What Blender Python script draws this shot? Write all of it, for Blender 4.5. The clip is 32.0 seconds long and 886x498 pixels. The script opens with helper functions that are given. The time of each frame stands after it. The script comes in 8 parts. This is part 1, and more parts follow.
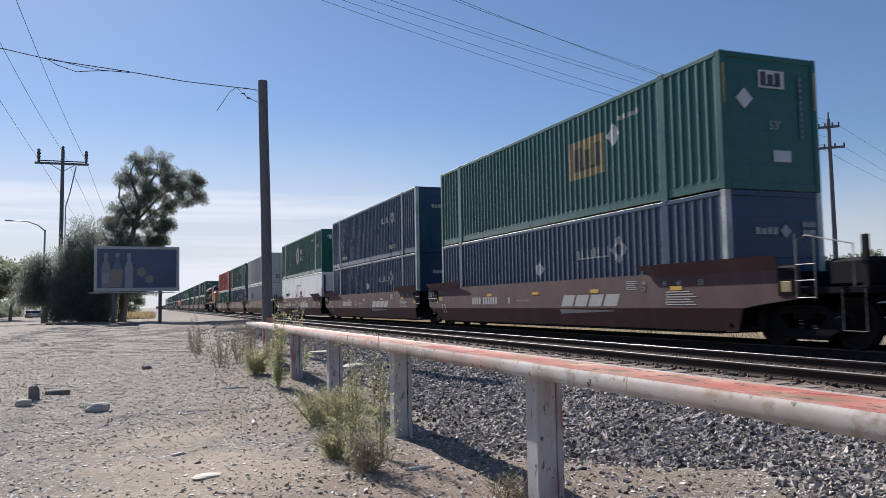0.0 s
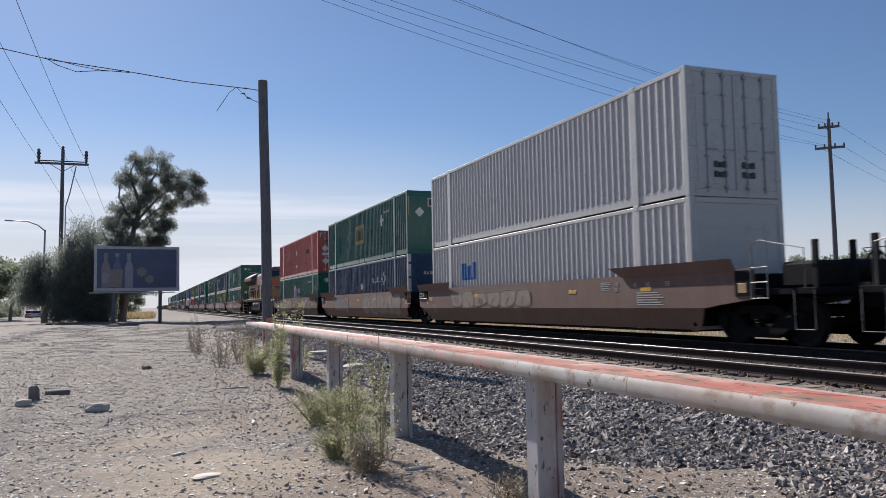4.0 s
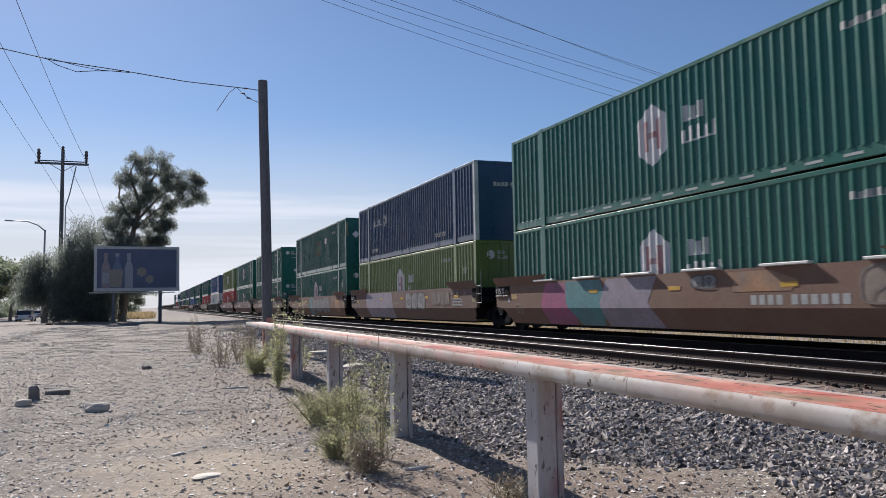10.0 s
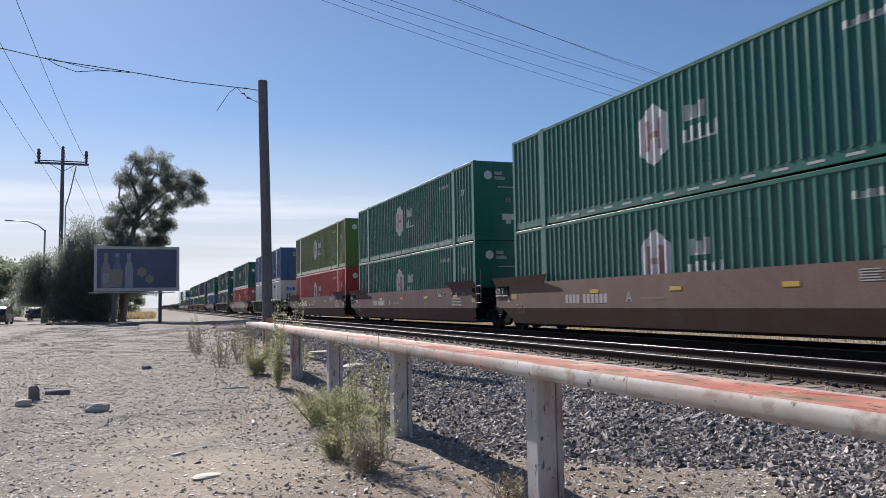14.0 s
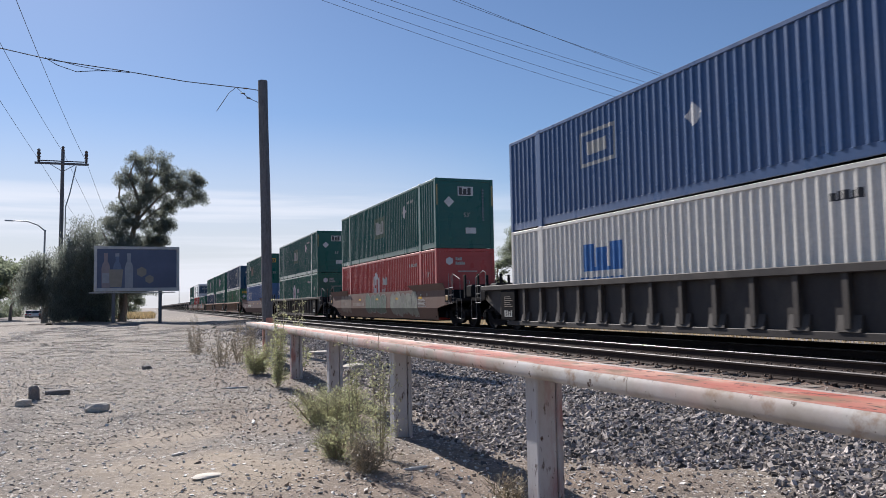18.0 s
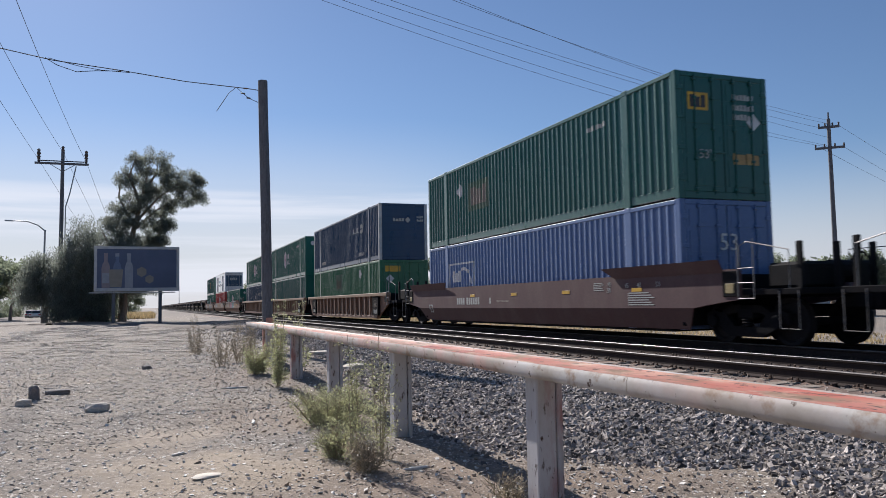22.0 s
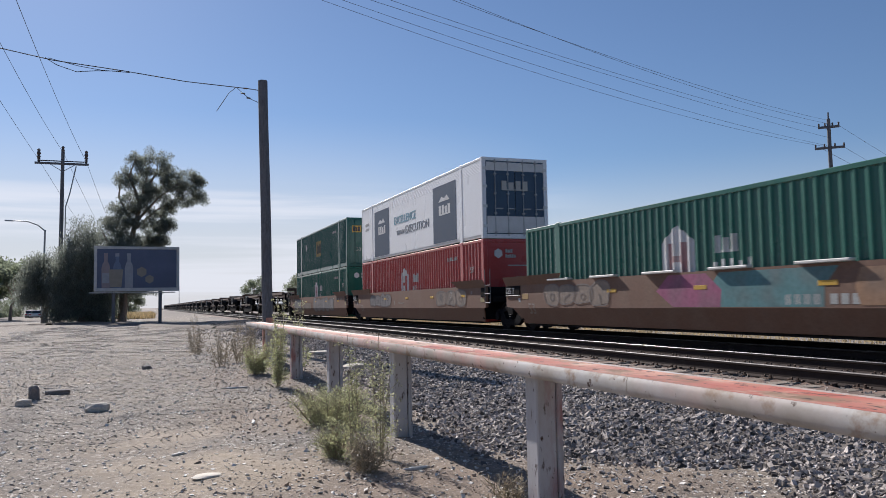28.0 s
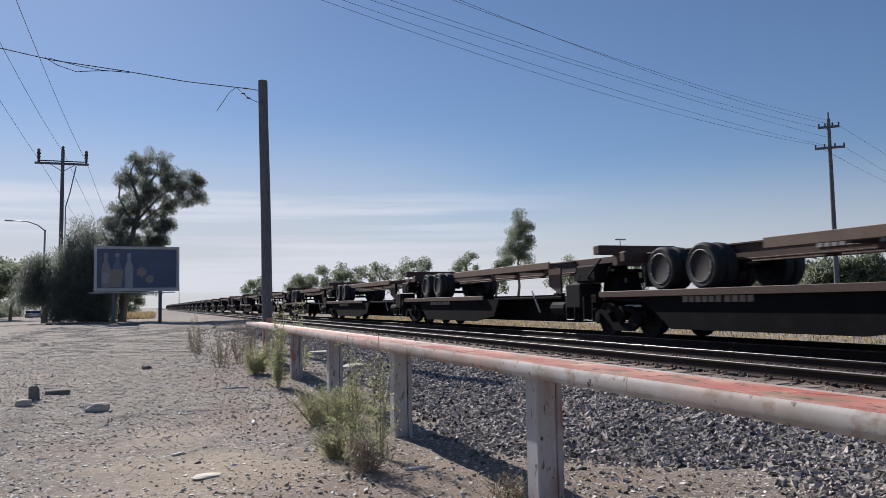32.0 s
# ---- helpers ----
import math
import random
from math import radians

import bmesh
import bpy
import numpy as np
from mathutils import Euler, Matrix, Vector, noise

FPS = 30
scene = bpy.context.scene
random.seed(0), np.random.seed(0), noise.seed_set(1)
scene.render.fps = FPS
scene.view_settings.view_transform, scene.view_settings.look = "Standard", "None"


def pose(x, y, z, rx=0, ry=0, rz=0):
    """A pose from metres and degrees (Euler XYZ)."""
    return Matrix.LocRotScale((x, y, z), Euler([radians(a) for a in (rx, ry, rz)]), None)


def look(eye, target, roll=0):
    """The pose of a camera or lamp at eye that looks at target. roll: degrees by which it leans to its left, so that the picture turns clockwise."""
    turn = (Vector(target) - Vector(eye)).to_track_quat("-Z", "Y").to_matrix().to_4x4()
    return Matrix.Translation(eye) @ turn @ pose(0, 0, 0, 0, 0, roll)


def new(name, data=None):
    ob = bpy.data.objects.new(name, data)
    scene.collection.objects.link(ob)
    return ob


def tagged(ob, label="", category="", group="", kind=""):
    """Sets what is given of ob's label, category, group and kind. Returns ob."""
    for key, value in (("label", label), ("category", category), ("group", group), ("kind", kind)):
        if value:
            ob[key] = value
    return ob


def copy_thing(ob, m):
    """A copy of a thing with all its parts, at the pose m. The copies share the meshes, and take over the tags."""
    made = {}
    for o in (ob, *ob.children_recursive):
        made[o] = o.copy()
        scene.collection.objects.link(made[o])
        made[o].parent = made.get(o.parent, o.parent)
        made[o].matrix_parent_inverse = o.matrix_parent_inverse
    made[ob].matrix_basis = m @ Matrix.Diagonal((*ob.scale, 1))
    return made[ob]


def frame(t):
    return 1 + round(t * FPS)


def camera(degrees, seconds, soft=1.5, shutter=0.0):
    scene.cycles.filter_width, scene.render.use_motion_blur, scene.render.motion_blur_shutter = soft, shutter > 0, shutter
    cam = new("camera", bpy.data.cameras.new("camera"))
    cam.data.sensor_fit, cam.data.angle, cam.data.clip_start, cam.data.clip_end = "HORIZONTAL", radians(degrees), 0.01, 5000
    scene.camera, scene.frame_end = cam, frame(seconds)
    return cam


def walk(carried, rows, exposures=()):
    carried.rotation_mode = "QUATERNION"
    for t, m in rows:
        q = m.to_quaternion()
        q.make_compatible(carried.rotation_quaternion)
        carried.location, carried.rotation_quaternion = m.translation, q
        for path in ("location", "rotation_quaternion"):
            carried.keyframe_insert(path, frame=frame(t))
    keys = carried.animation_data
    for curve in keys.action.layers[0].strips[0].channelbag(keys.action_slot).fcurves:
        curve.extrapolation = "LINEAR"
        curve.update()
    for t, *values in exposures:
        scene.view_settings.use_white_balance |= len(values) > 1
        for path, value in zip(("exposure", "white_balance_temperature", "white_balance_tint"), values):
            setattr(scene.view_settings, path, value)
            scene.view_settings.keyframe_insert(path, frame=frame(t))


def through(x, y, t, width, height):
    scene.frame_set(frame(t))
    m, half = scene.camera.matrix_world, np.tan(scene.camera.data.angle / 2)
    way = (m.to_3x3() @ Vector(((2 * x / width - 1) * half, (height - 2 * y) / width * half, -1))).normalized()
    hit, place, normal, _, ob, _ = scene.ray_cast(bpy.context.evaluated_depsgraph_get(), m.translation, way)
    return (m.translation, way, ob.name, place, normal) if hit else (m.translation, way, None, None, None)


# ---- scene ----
# World: z = 0 at the rail heads, +y along the railway away from the camera, +x across it.
EYE = (0.0, 0.0, 0.9515)
YAW, PITCH, ROLL = radians(21.035), radians(3.951), -1.058
AIM = (math.sin(YAW) * math.cos(PITCH), math.cos(YAW) * math.cos(PITCH), EYE[2] + math.sin(PITCH))
cam = camera(59.62, 32.0, soft=0.72, shutter=0.14)
walk(cam, [(0.0, look(EYE, AIM, ROLL)), (32.0, look(EYE, AIM, ROLL))], exposures=[(t, round(e + 0.24, 2), 6050, 14) for t, e in ((0.0, 0.26), (2.0, 0.28), (3.4, 0.16), (6.0, 0.30), (9.0, 0.20), (12.0, 0.30), (18.0, 0.27), (22.0, 0.20), (25.0, 0.28), (27.5, 0.22), (28.5, 0.10), (30.0, 0.20), (31.0, 0.15), (32.0, 0.0))])

# ---- world and sun ----
SUN_EL, SUN_AZ = radians(34.0), radians(-10.5)   # azimuth from +y towards +x
sun_way = Vector((math.sin(SUN_AZ) * math.cos(SUN_EL), math.cos(SUN_AZ) * math.cos(SUN_EL), math.sin(SUN_EL)))
world = bpy.data.worlds.new("sky")
scene.world = world
world.use_nodes = True
wn, wl = world.node_tree.nodes, world.node_tree.links
wn.clear()
sky = wn.new("ShaderNodeTexSky")
sky.sky_type, sky.sun_disc = "NISHITA", False
sky.sun_elevation, sky.sun_rotation = SUN_EL, SUN_AZ
sky.air_density, sky.dust_density, sky.ozone_density = 1.0, 0.2, 4.8
wcoord = wn.new("ShaderNodeTexCoord")
wmap = wn.new("ShaderNodeMapping")
wmap.inputs["Scale"].default_value = (1.3, 1.3, 30.0)
wnoise = wn.new("ShaderNodeTexNoise")
wnoise.inputs["Scale"].default_value, wnoise.inputs["Detail"].default_value = 1.7, 6.0
wsep = wn.new("ShaderNodeSeparateXYZ")
# thin streaks of cirrus lie in a belt all round, low over the horizon
belt = wn.new("ShaderNodeMapRange")
belt.interpolation_type = "SMOOTHSTEP"
belt.inputs["From Min"].default_value, belt.inputs["From Max"].default_value = 0.158, 0.128
streak = wn.new("ShaderNodeMapRange")
streak.interpolation_type = "SMOOTHSTEP"
streak.inputs["From Min"].default_value, streak.inputs["From Max"].default_value = 0.38, 0.58
cover = wn.new("ShaderNodeMath")
cover.operation = "MULTIPLY"
soften = wn.new("ShaderNodeMath")
soften.operation = "MULTIPLY"
soften.inputs[1].default_value = 0.65
bank = wn.new("ShaderNodeMapRange")      # the cirrus bank thins out away from the sun
bank.interpolation_type = "SMOOTHSTEP"
bank.inputs["From Min"].default_value, bank.inputs["From Max"].default_value = 0.70, 0.94
bank.inputs["To Min"].default_value = 0.0
towards = wn.new("ShaderNodeVectorMath")
towards.operation = "DOT_PRODUCT"
towards.inputs[1].default_value = (math.sin(SUN_AZ), math.cos(SUN_AZ), 0)
lit = wn.new("ShaderNodeMapRange")       # the haze is brightest below the sun, dull and blue opposite it
lit.inputs["From Min"].default_value, lit.inputs["From Max"].default_value = -0.3, 0.75
hcol = wn.new("ShaderNodeMix")
hcol.data_type = "RGBA"
hcol.inputs["A"].default_value, hcol.inputs["B"].default_value = (3.7, 4.3, 5.3, 1), (8.8, 8.7, 8.6, 1)
thin = wn.new("ShaderNodeMath")
thin.operation = "MULTIPLY"
wmix = wn.new("ShaderNodeMix")
wmix.data_type = "RGBA"
wmix.inputs["B"].default_value = (10.6, 10.7, 10.9, 1)
haze = wn.new("ShaderNodeMapRange")       # summer haze, thickest at the horizon
haze.interpolation_type = "SMOOTHSTEP"
haze.inputs["From Min"].default_value, haze.inputs["From Max"].default_value, haze.inputs["To Max"].default_value = 0.19, 0.01, 0.92
haze.inputs["To Min"].default_value = 0.02
glow = wn.new("ShaderNodeMapRange")       # sunlit haze stands higher below the sun
glow.interpolation_type = "SMOOTHSTEP"
glow.inputs["From Min"].default_value, glow.inputs["From Max"].default_value, glow.inputs["To Max"].default_value = 0.26, 0.05, 0.80
sunward, thick = wn.new("ShaderNodeMath"), wn.new("ShaderNodeMath")
sunward.operation, thick.operation = "MULTIPLY", "MAXIMUM"
hmix = wn.new("ShaderNodeMix")
hmix.data_type = "RGBA"
wbg, wout = wn.new("ShaderNodeBackground"), wn.new("ShaderNodeOutputWorld")
wbg.inputs["Strength"].default_value = 0.060
wl.new(wcoord.outputs["Generated"], wmap.inputs["Vector"])
wl.new(wmap.outputs["Vector"], wnoise.inputs["Vector"])
wl.new(wcoord.outputs["Generated"], wsep.inputs["Vector"])
wl.new(wsep.outputs["Z"], belt.inputs["Value"])
wl.new(wnoise.outputs["Fac"], streak.inputs["Value"])
wl.new(belt.outputs["Result"], cover.inputs[0])
wl.new(streak.outputs["Result"], cover.inputs[1])
wl.new(wcoord.outputs["Generated"], towards.inputs[0])
wl.new(towards.outputs["Value"], bank.inputs["Value"])
wl.new(towards.outputs["Value"], lit.inputs["Value"])
wl.new(lit.outputs["Result"], hcol.inputs["Factor"])
wl.new(hcol.outputs["Result"], hmix.inputs["B"])
wl.new(cover.outputs["Value"], thin.inputs[0])
wl.new(bank.outputs["Result"], thin.inputs[1])
wl.new(thin.outputs["Value"], soften.inputs[0])
wl.new(soften.outputs["Value"], wmix.inputs["Factor"])
wl.new(wsep.outputs["Z"], haze.inputs["Value"])
wl.new(wsep.outputs["Z"], glow.inputs["Value"])
wl.new(glow.outputs["Result"], sunward.inputs[0])
wl.new(bank.outputs["Result"], sunward.inputs[1])
wl.new(haze.outputs["Result"], thick.inputs[0])
wl.new(sunward.outputs["Value"], thick.inputs[1])
wl.new(thick.outputs["Value"], hmix.inputs["Factor"])
wl.new(sky.outputs["Color"], hmix.inputs["A"])
wl.new(hmix.outputs["Result"], wmix.inputs["A"])
wl.new(wmix.outputs["Result"], wbg.inputs["Color"])
wl.new(wbg.outputs["Background"], wout.inputs["Surface"])

sun = new("sun", bpy.data.lights.new("sun", "SUN"))
sun.data.energy, sun.data.angle, sun.data.color = 5.0, radians(0.53), (1.0, 0.92, 0.80)
sun.matrix_world = look(sun_way * 50, (0, 0, 0))

# ---- geometry tools ----
class Geo:
    """Vertices and faces that become one mesh."""

    def __init__(self):
        self.v, self.f = [], []

    def add(self, verts, faces):
        n = len(self.v)
        self.v += [tuple(p) for p in verts]
        self.f += [tuple(n + i for i in f) for f in faces]
        return self

    def box(self, x0, x1, y0, y1, z0, z1, m=None):
        vs = [Vector((x, y, z)) for z in (z0, z1) for y in (y0, y1) for x in (x0, x1)]
        if m is not None:
            vs = [m @ p for p in vs]
        return self.add(vs, [(0, 2, 3, 1), (4, 5, 7, 6), (0, 1, 5, 4), (2, 6, 7, 3), (0, 4, 6, 2), (1, 3, 7, 5)])

    def soft_box(self, x0, x1, y0, y1, z0, z1, b=0.01, m=None):
        """A box with all its edges chamfered by b."""
        c, h = Vector(((x0 + x1) / 2, (y0 + y1) / 2, (z0 + z1) / 2)), Vector(((x1 - x0) / 2, (y1 - y0) / 2, (z1 - z0) / 2))
        b = min(b, 0.45 * min(h))
        vs, at = [], {}
        for s in [(i, j, k) for i in (-1, 1) for j in (-1, 1) for k in (-1, 1)]:
            for a in range(3):
                p = Vector([s[i] * (h[i] - (0 if i == a else b)) for i in range(3)]) + c
                at[s, a] = len(vs)
                vs.append(m @ p if m is not None else p)
        fs = []
        for a in range(3):
            o = [i for i in range(3) if i != a]
            for sg in (-1, 1):
                loop = []
                for u, w in ((-1, -1), (1, -1), (1, 1), (-1, 1)):
                    s = [0, 0, 0]
                    s[a], s[o[0]], s[o[1]] = sg, u, w
                    loop.append(at[tuple(s), a])
                fs.append(loop)
        for a in range(3):          # edges along axis a
            o = [i for i in range(3) if i != a]
            for u in (-1, 1):
                for w in (-1, 1):
                    s0, s1 = [0, 0, 0], [0, 0, 0]
                    s0[a], s1[a] = -1, 1
                    s0[o[0]] = s1[o[0]] = u
                    s0[o[1]] = s1[o[1]] = w
                    s0, s1 = tuple(s0), tuple(s1)
                    fs.append([at[s0, o[0]], at[s1, o[0]], at[s1, o[1]], at[s0, o[1]]])
        for s in [(i, j, k) for i in (-1, 1) for j in (-1, 1) for k in (-1, 1)]:
            fs.append([at[s, 0], at[s, 1], at[s, 2]])
        return self.add(vs, fs)

    def prism(self, poly, axis, a, b, caps=True):
        """The outline poly (pairs) drawn out from a to b along axis x, y or z."""
        put = {"x": lambda p, t: (t, p[0], p[1]), "y": lambda p, t: (p[0], t, p[1]), "z": lambda p, t: (p[0], p[1], t)}[axis]
        n = len(poly)
        vs = [put(p, a) for p in poly] + [put(p, b) for p in poly]
        fs = [(i, (i + 1) % n, n + (i + 1) % n, n + i) for i in range(n)]
        if caps:
            fs += [tuple(range(n))[::-1], tuple(range(n, 2 * n))]
        return self.add(vs, fs)

    def tube(self, pts, radii, n=8, caps=True):
        pts = [Vector(p) for p in pts]
        if not isinstance(radii, (list, tuple)):
            radii = [radii] * len(pts)
        vs, fs = [], []
        for i, p in enumerate(pts):
            d = (pts[min(i + 1, len(pts) - 1)] - pts[max(i - 1, 0)]).normalized()
            u = d.cross(Vector((0, 0, 1)) if abs(d.z) < 0.95 else Vector((1, 0, 0))).normalized()
            w = d.cross(u)
            vs += [p + radii[i] * (math.cos(2 * math.pi * k / n) * u + math.sin(2 * math.pi * k / n) * w) for k in range(n)]
        for i in range(len(pts) - 1):
            fs += [(i * n + k, i * n + (k + 1) % n, (i + 1) * n + (k + 1) % n, (i + 1) * n + k) for k in range(n)]
        if caps:
            fs += [tuple(range(n))[::-1], tuple(range((len(pts) - 1) * n, len(pts) * n))]
        return self.add(vs, fs)

    def lathe(self, rings, centre, axis, n=20):
        """Rings (radius, way along axis) turned about an axis through centre."""
        put = {"x": lambda r, a, t: (t, r * math.cos(a), r * math.sin(a)), "y": lambda r, a, t: (r * math.sin(a), t, r * math.cos(a)),
               "z": lambda r, a, t: (r * math.cos(a), r * math.sin(a), t)}[axis]
        c = Vector(centre)
        vs = [c + Vector(put(r, 2 * math.pi * k / n, t)) for r, t in rings for k in range(n)]
        m = len(rings)
        fs = [(i * n + k, i * n + (k + 1) % n, (i + 1) * n + (k + 1) % n, (i + 1) * n + k) for i in range(m - 1) for k in range(n)]
        fs += [tuple(range(n))[::-1], tuple(range((m - 1) * n, m * n))]
        return self.add(vs, fs)

    def mesh(self, name="mesh", materials=(), smooth=False):
        me = bpy.data.meshes.new(name)
        me.from_pydata(self.v, [], self.f)
        bm = bmesh.new()
        bm.from_mesh(me)
        bmesh.ops.recalc_face_normals(bm, faces=bm.faces)
        bm.to_mesh(me)
        bm.free()
        for m in materials:
            me.materials.append(m)
        if smooth:
            me.shade_smooth()
            me.set_sharp_from_angle(angle=radians(40))
        return me


def raw_mesh(name, verts, faces, material, smooth=False):
    """A mesh straight from arrays, for large scatters."""
    me = bpy.data.meshes.new(name)
    me.from_pydata(verts.tolist() if hasattr(verts, "tolist") else verts, [], faces.tolist() if hasattr(faces, "tolist") else faces)
    me.materials.append(material)
    if smooth:
        me.shade_smooth()
    return me


def part(name, geo, material, parent, label="", m=None, smooth=False):
    """ONE mesh object under a thing or a part. geo: a Geo or a mesh that is shared."""
    me = geo if isinstance(geo, bpy.types.Mesh) else geo.mesh(name, (material,), smooth)
    ob = new(name, me)
    ob.parent = parent
    if m is not None:
        ob.matrix_basis = m
    if label:
        ob["label"] = label
    return ob


def thing(name, label, category, group="", m=None, geo=None, material=None, kind="", smooth=False):
    ob = new(name, geo.mesh(name, (material,), smooth) if geo is not None else None)
    if m is not None:
        ob.matrix_basis = m
    return tagged(ob, label, category, group, kind)


# ---- materials ----
def mat(name, colour, rough=0.7, metal=0.0, vary=0.18, scale=3.0, fine=40.0, bump=0.15, dirt=None, dirt_amount=0.35, streaks=1.0,
        each=0.0, spec=0.5, island=0.0, chalk=0.0):
    """A surface with stains at a large scale, grain at a small one, relief, and dirt patches that may run as streaks."""
    ma = bpy.data.materials.new(name)
    ma.use_nodes = True
    n, l = ma.node_tree.nodes, ma.node_tree.links
    b = n["Principled BSDF"]
    b.inputs["Metallic"].default_value = metal
    b.inputs["Specular IOR Level"].default_value = spec
    b.inputs["Sheen Weight"].default_value, b.inputs["Sheen Roughness"].default_value = chalk, 0.45
    co = n.new("ShaderNodeTexCoord")
    big, small = n.new("ShaderNodeTexNoise"), n.new("ShaderNodeTexNoise")
    mp = n.new("ShaderNodeMapping")
    mp.inputs["Scale"].default_value = (streaks, streaks, 1.0)
    l.new(co.outputs["Object"], mp.inputs["Vector"])
    big.inputs["Scale"].default_value, big.inputs["Detail"].default_value = scale, 5.0
    small.inputs["Scale"].default_value, small.inputs["Detail"].default_value = fine, 3.0
    l.new(mp.outputs["Vector"], big.inputs["Vector"])
    l.new(co.outputs["Object"], small.inputs["Vector"])
    val = n.new("ShaderNodeMapRange")
    val.inputs["To Min"].default_value, val.inputs["To Max"].default_value = 1 - vary, 1 + vary
    val.inputs["From Min"].default_value, val.inputs["From Max"].default_value = 0.25, 0.75
    l.new(small.outputs["Fac"], val.inputs["Value"])
    mix = n.new("ShaderNodeMix")
    mix.data_type = "RGBA"
    mix.inputs["A"].default_value = (*colour, 1)
    mix.inputs["B"].default_value = (*(dirt or [c * 0.6 for c in colour]), 1)
    fac = n.new("ShaderNodeMapRange")
    fac.inputs["From Min"].default_value, fac.inputs["From Max"].default_value = 0.42, 0.72
    fac.inputs["To Max"].default_value = dirt_amount
    l.new(big.outputs["Fac"], fac.inputs["Value"])
    l.new(fac.outputs["Result"], mix.inputs["Factor"])
    hsv = n.new("ShaderNodeHueSaturation")
    l.new(mix.outputs["Result"], hsv.inputs["Color"])
    last = val.outputs["Result"]
    if each or island:
        rnd = n.new("ShaderNodeObjectInfo").outputs["Random"] if each else n.new("ShaderNodeNewGeometry").outputs["Random Per Island"]
        rr = n.new("ShaderNodeMapRange")
        rr.inputs["To Min"].default_value, rr.inputs["To Max"].default_value = 1 - (each or island), 1 + (each or island)
        l.new(rnd, rr.inputs["Value"])
        mu = n.new("ShaderNodeMath")
        mu.operation = "MULTIPLY"
        l.new(last, mu.inputs[0])
        l.new(rr.outputs["Result"], mu.inputs[1])
        last = mu.outputs["Value"]
    l.new(last, hsv.inputs["Value"])
    l.new(hsv.outputs["Color"], b.inputs["Base Color"])
    ro = n.new("ShaderNodeMapRange")
    ro.inputs["To Min"].default_value, ro.inputs["To Max"].default_value = max(rough - 0.12, 0.03), min(rough + 0.12, 1.0)
    l.new(big.outputs["Fac"], ro.inputs["Value"])
    l.new(ro.outputs["Result"], b.inputs["Roughness"])
    if bump:
        bp = n.new("ShaderNodeBump")
        bp.inputs["Strength"].default_value, bp.inputs["Distance"].default_value = bump, 0.01
        l.new(small.outputs["Fac"], bp.inputs["Height"])
        l.new(bp.outputs["Normal"], b.inputs["Normal"])
    return ma


def leaf_mat(name, colour, vary=0.45, through=0.45):
    """Leaves: dull on top, letting some sunlight through."""
    ma = bpy.data.materials.new(name)
    ma.use_nodes = True
    n, l = ma.node_tree.nodes, ma.node_tree.links
    b, out = n["Principled BSDF"], n["Material Output"]
    geo, co, nz = n.new("ShaderNodeNewGeometry"), n.new("ShaderNodeTexCoord"), n.new("ShaderNodeTexNoise")
    nz.inputs["Scale"].default_value = 0.9
    l.new(co.outputs["Object"], nz.inputs["Vector"])
    r1, r2, mu = n.new("ShaderNodeMapRange"), n.new("ShaderNodeMapRange"), n.new("ShaderNodeMath")
    r1.inputs["To Min"].default_value, r1.inputs["To Max"].default_value = 1 - vary, 1 + vary
    r2.inputs["From Min"].default_value, r2.inputs["From Max"].default_value = 0.3, 0.7
    r2.inputs["To Min"].default_value, r2.inputs["To Max"].default_value = 0.75, 1.25
    mu.operation = "MULTIPLY"
    l.new(geo.outputs["Random Per Island"], r1.inputs["Value"])
    l.new(nz.outputs["Fac"], r2.inputs["Value"])
    l.new(r1.outputs["Result"], mu.inputs[0])
    l.new(r2.outputs["Result"], mu.inputs[1])
    hsv = n.new("ShaderNodeHueSaturation")
    hsv.inputs["Color"].default_value = (*colour, 1)
    l.new(mu.outputs["Value"], hsv.inputs["Value"])
    l.new(hsv.outputs["Color"], b.inputs["Base Color"])
    b.inputs["Roughness"].default_value = 0.6
    tr, mx = n.new("ShaderNodeBsdfTranslucent"), n.new("ShaderNodeMixShader")
    l.new(hsv.outputs["Color"], tr.inputs["Color"])
    mx.inputs["Fac"].default_value = through
    l.new(b.outputs["BSDF"], mx.inputs[1])
    l.new(tr.outputs["BSDF"], mx.inputs[2])
    l.new(mx.outputs["Shader"], out.inputs["Surface"])
    return ma


DUST = (0.30, 0.26, 0.21)
M = {}
M["pebble"] = mat("pebble", (0.45, 0.39, 0.33), 0.9, vary=0.15, fine=60, island=0.45)
M["clod"] = mat("clod", (0.36, 0.28, 0.21), 0.95, vary=0.2, fine=60, island=0.5)
M["pale_pebble"] = mat("pale_pebble", (0.75, 0.71, 0.65), 0.85, vary=0.1, fine=60, island=0.3)
M["ballast"] = mat("ballast", (0.315, 0.285, 0.265), 0.85, vary=0.2, fine=50, island=0.85, spec=0.2, dirt=(0.24, 0.205, 0.17), dirt_amount=0.5)
M["bed"] = mat("bed", (0.115, 0.10, 0.09), 0.95, vary=0.4, scale=2.0, fine=40, bump=0.9, dirt=(0.23, 0.195, 0.16), dirt_amount=0.8)
M["dark_ballast"] = mat("dark_ballast", (0.12, 0.105, 0.095), 0.9, vary=0.2, fine=50, island=0.6)
M["tie"] = mat("tie", (0.20, 0.165, 0.135), 0.9, vary=0.3, scale=5, streaks=0.4, dirt=DUST, dirt_amount=0.5, each=0.25)
M["rail_side"] = mat("rail_side", (0.034, 0.023, 0.020), 0.85, 0.0, scale=6, dirt=(0.025, 0.018, 0.016), spec=0.25)
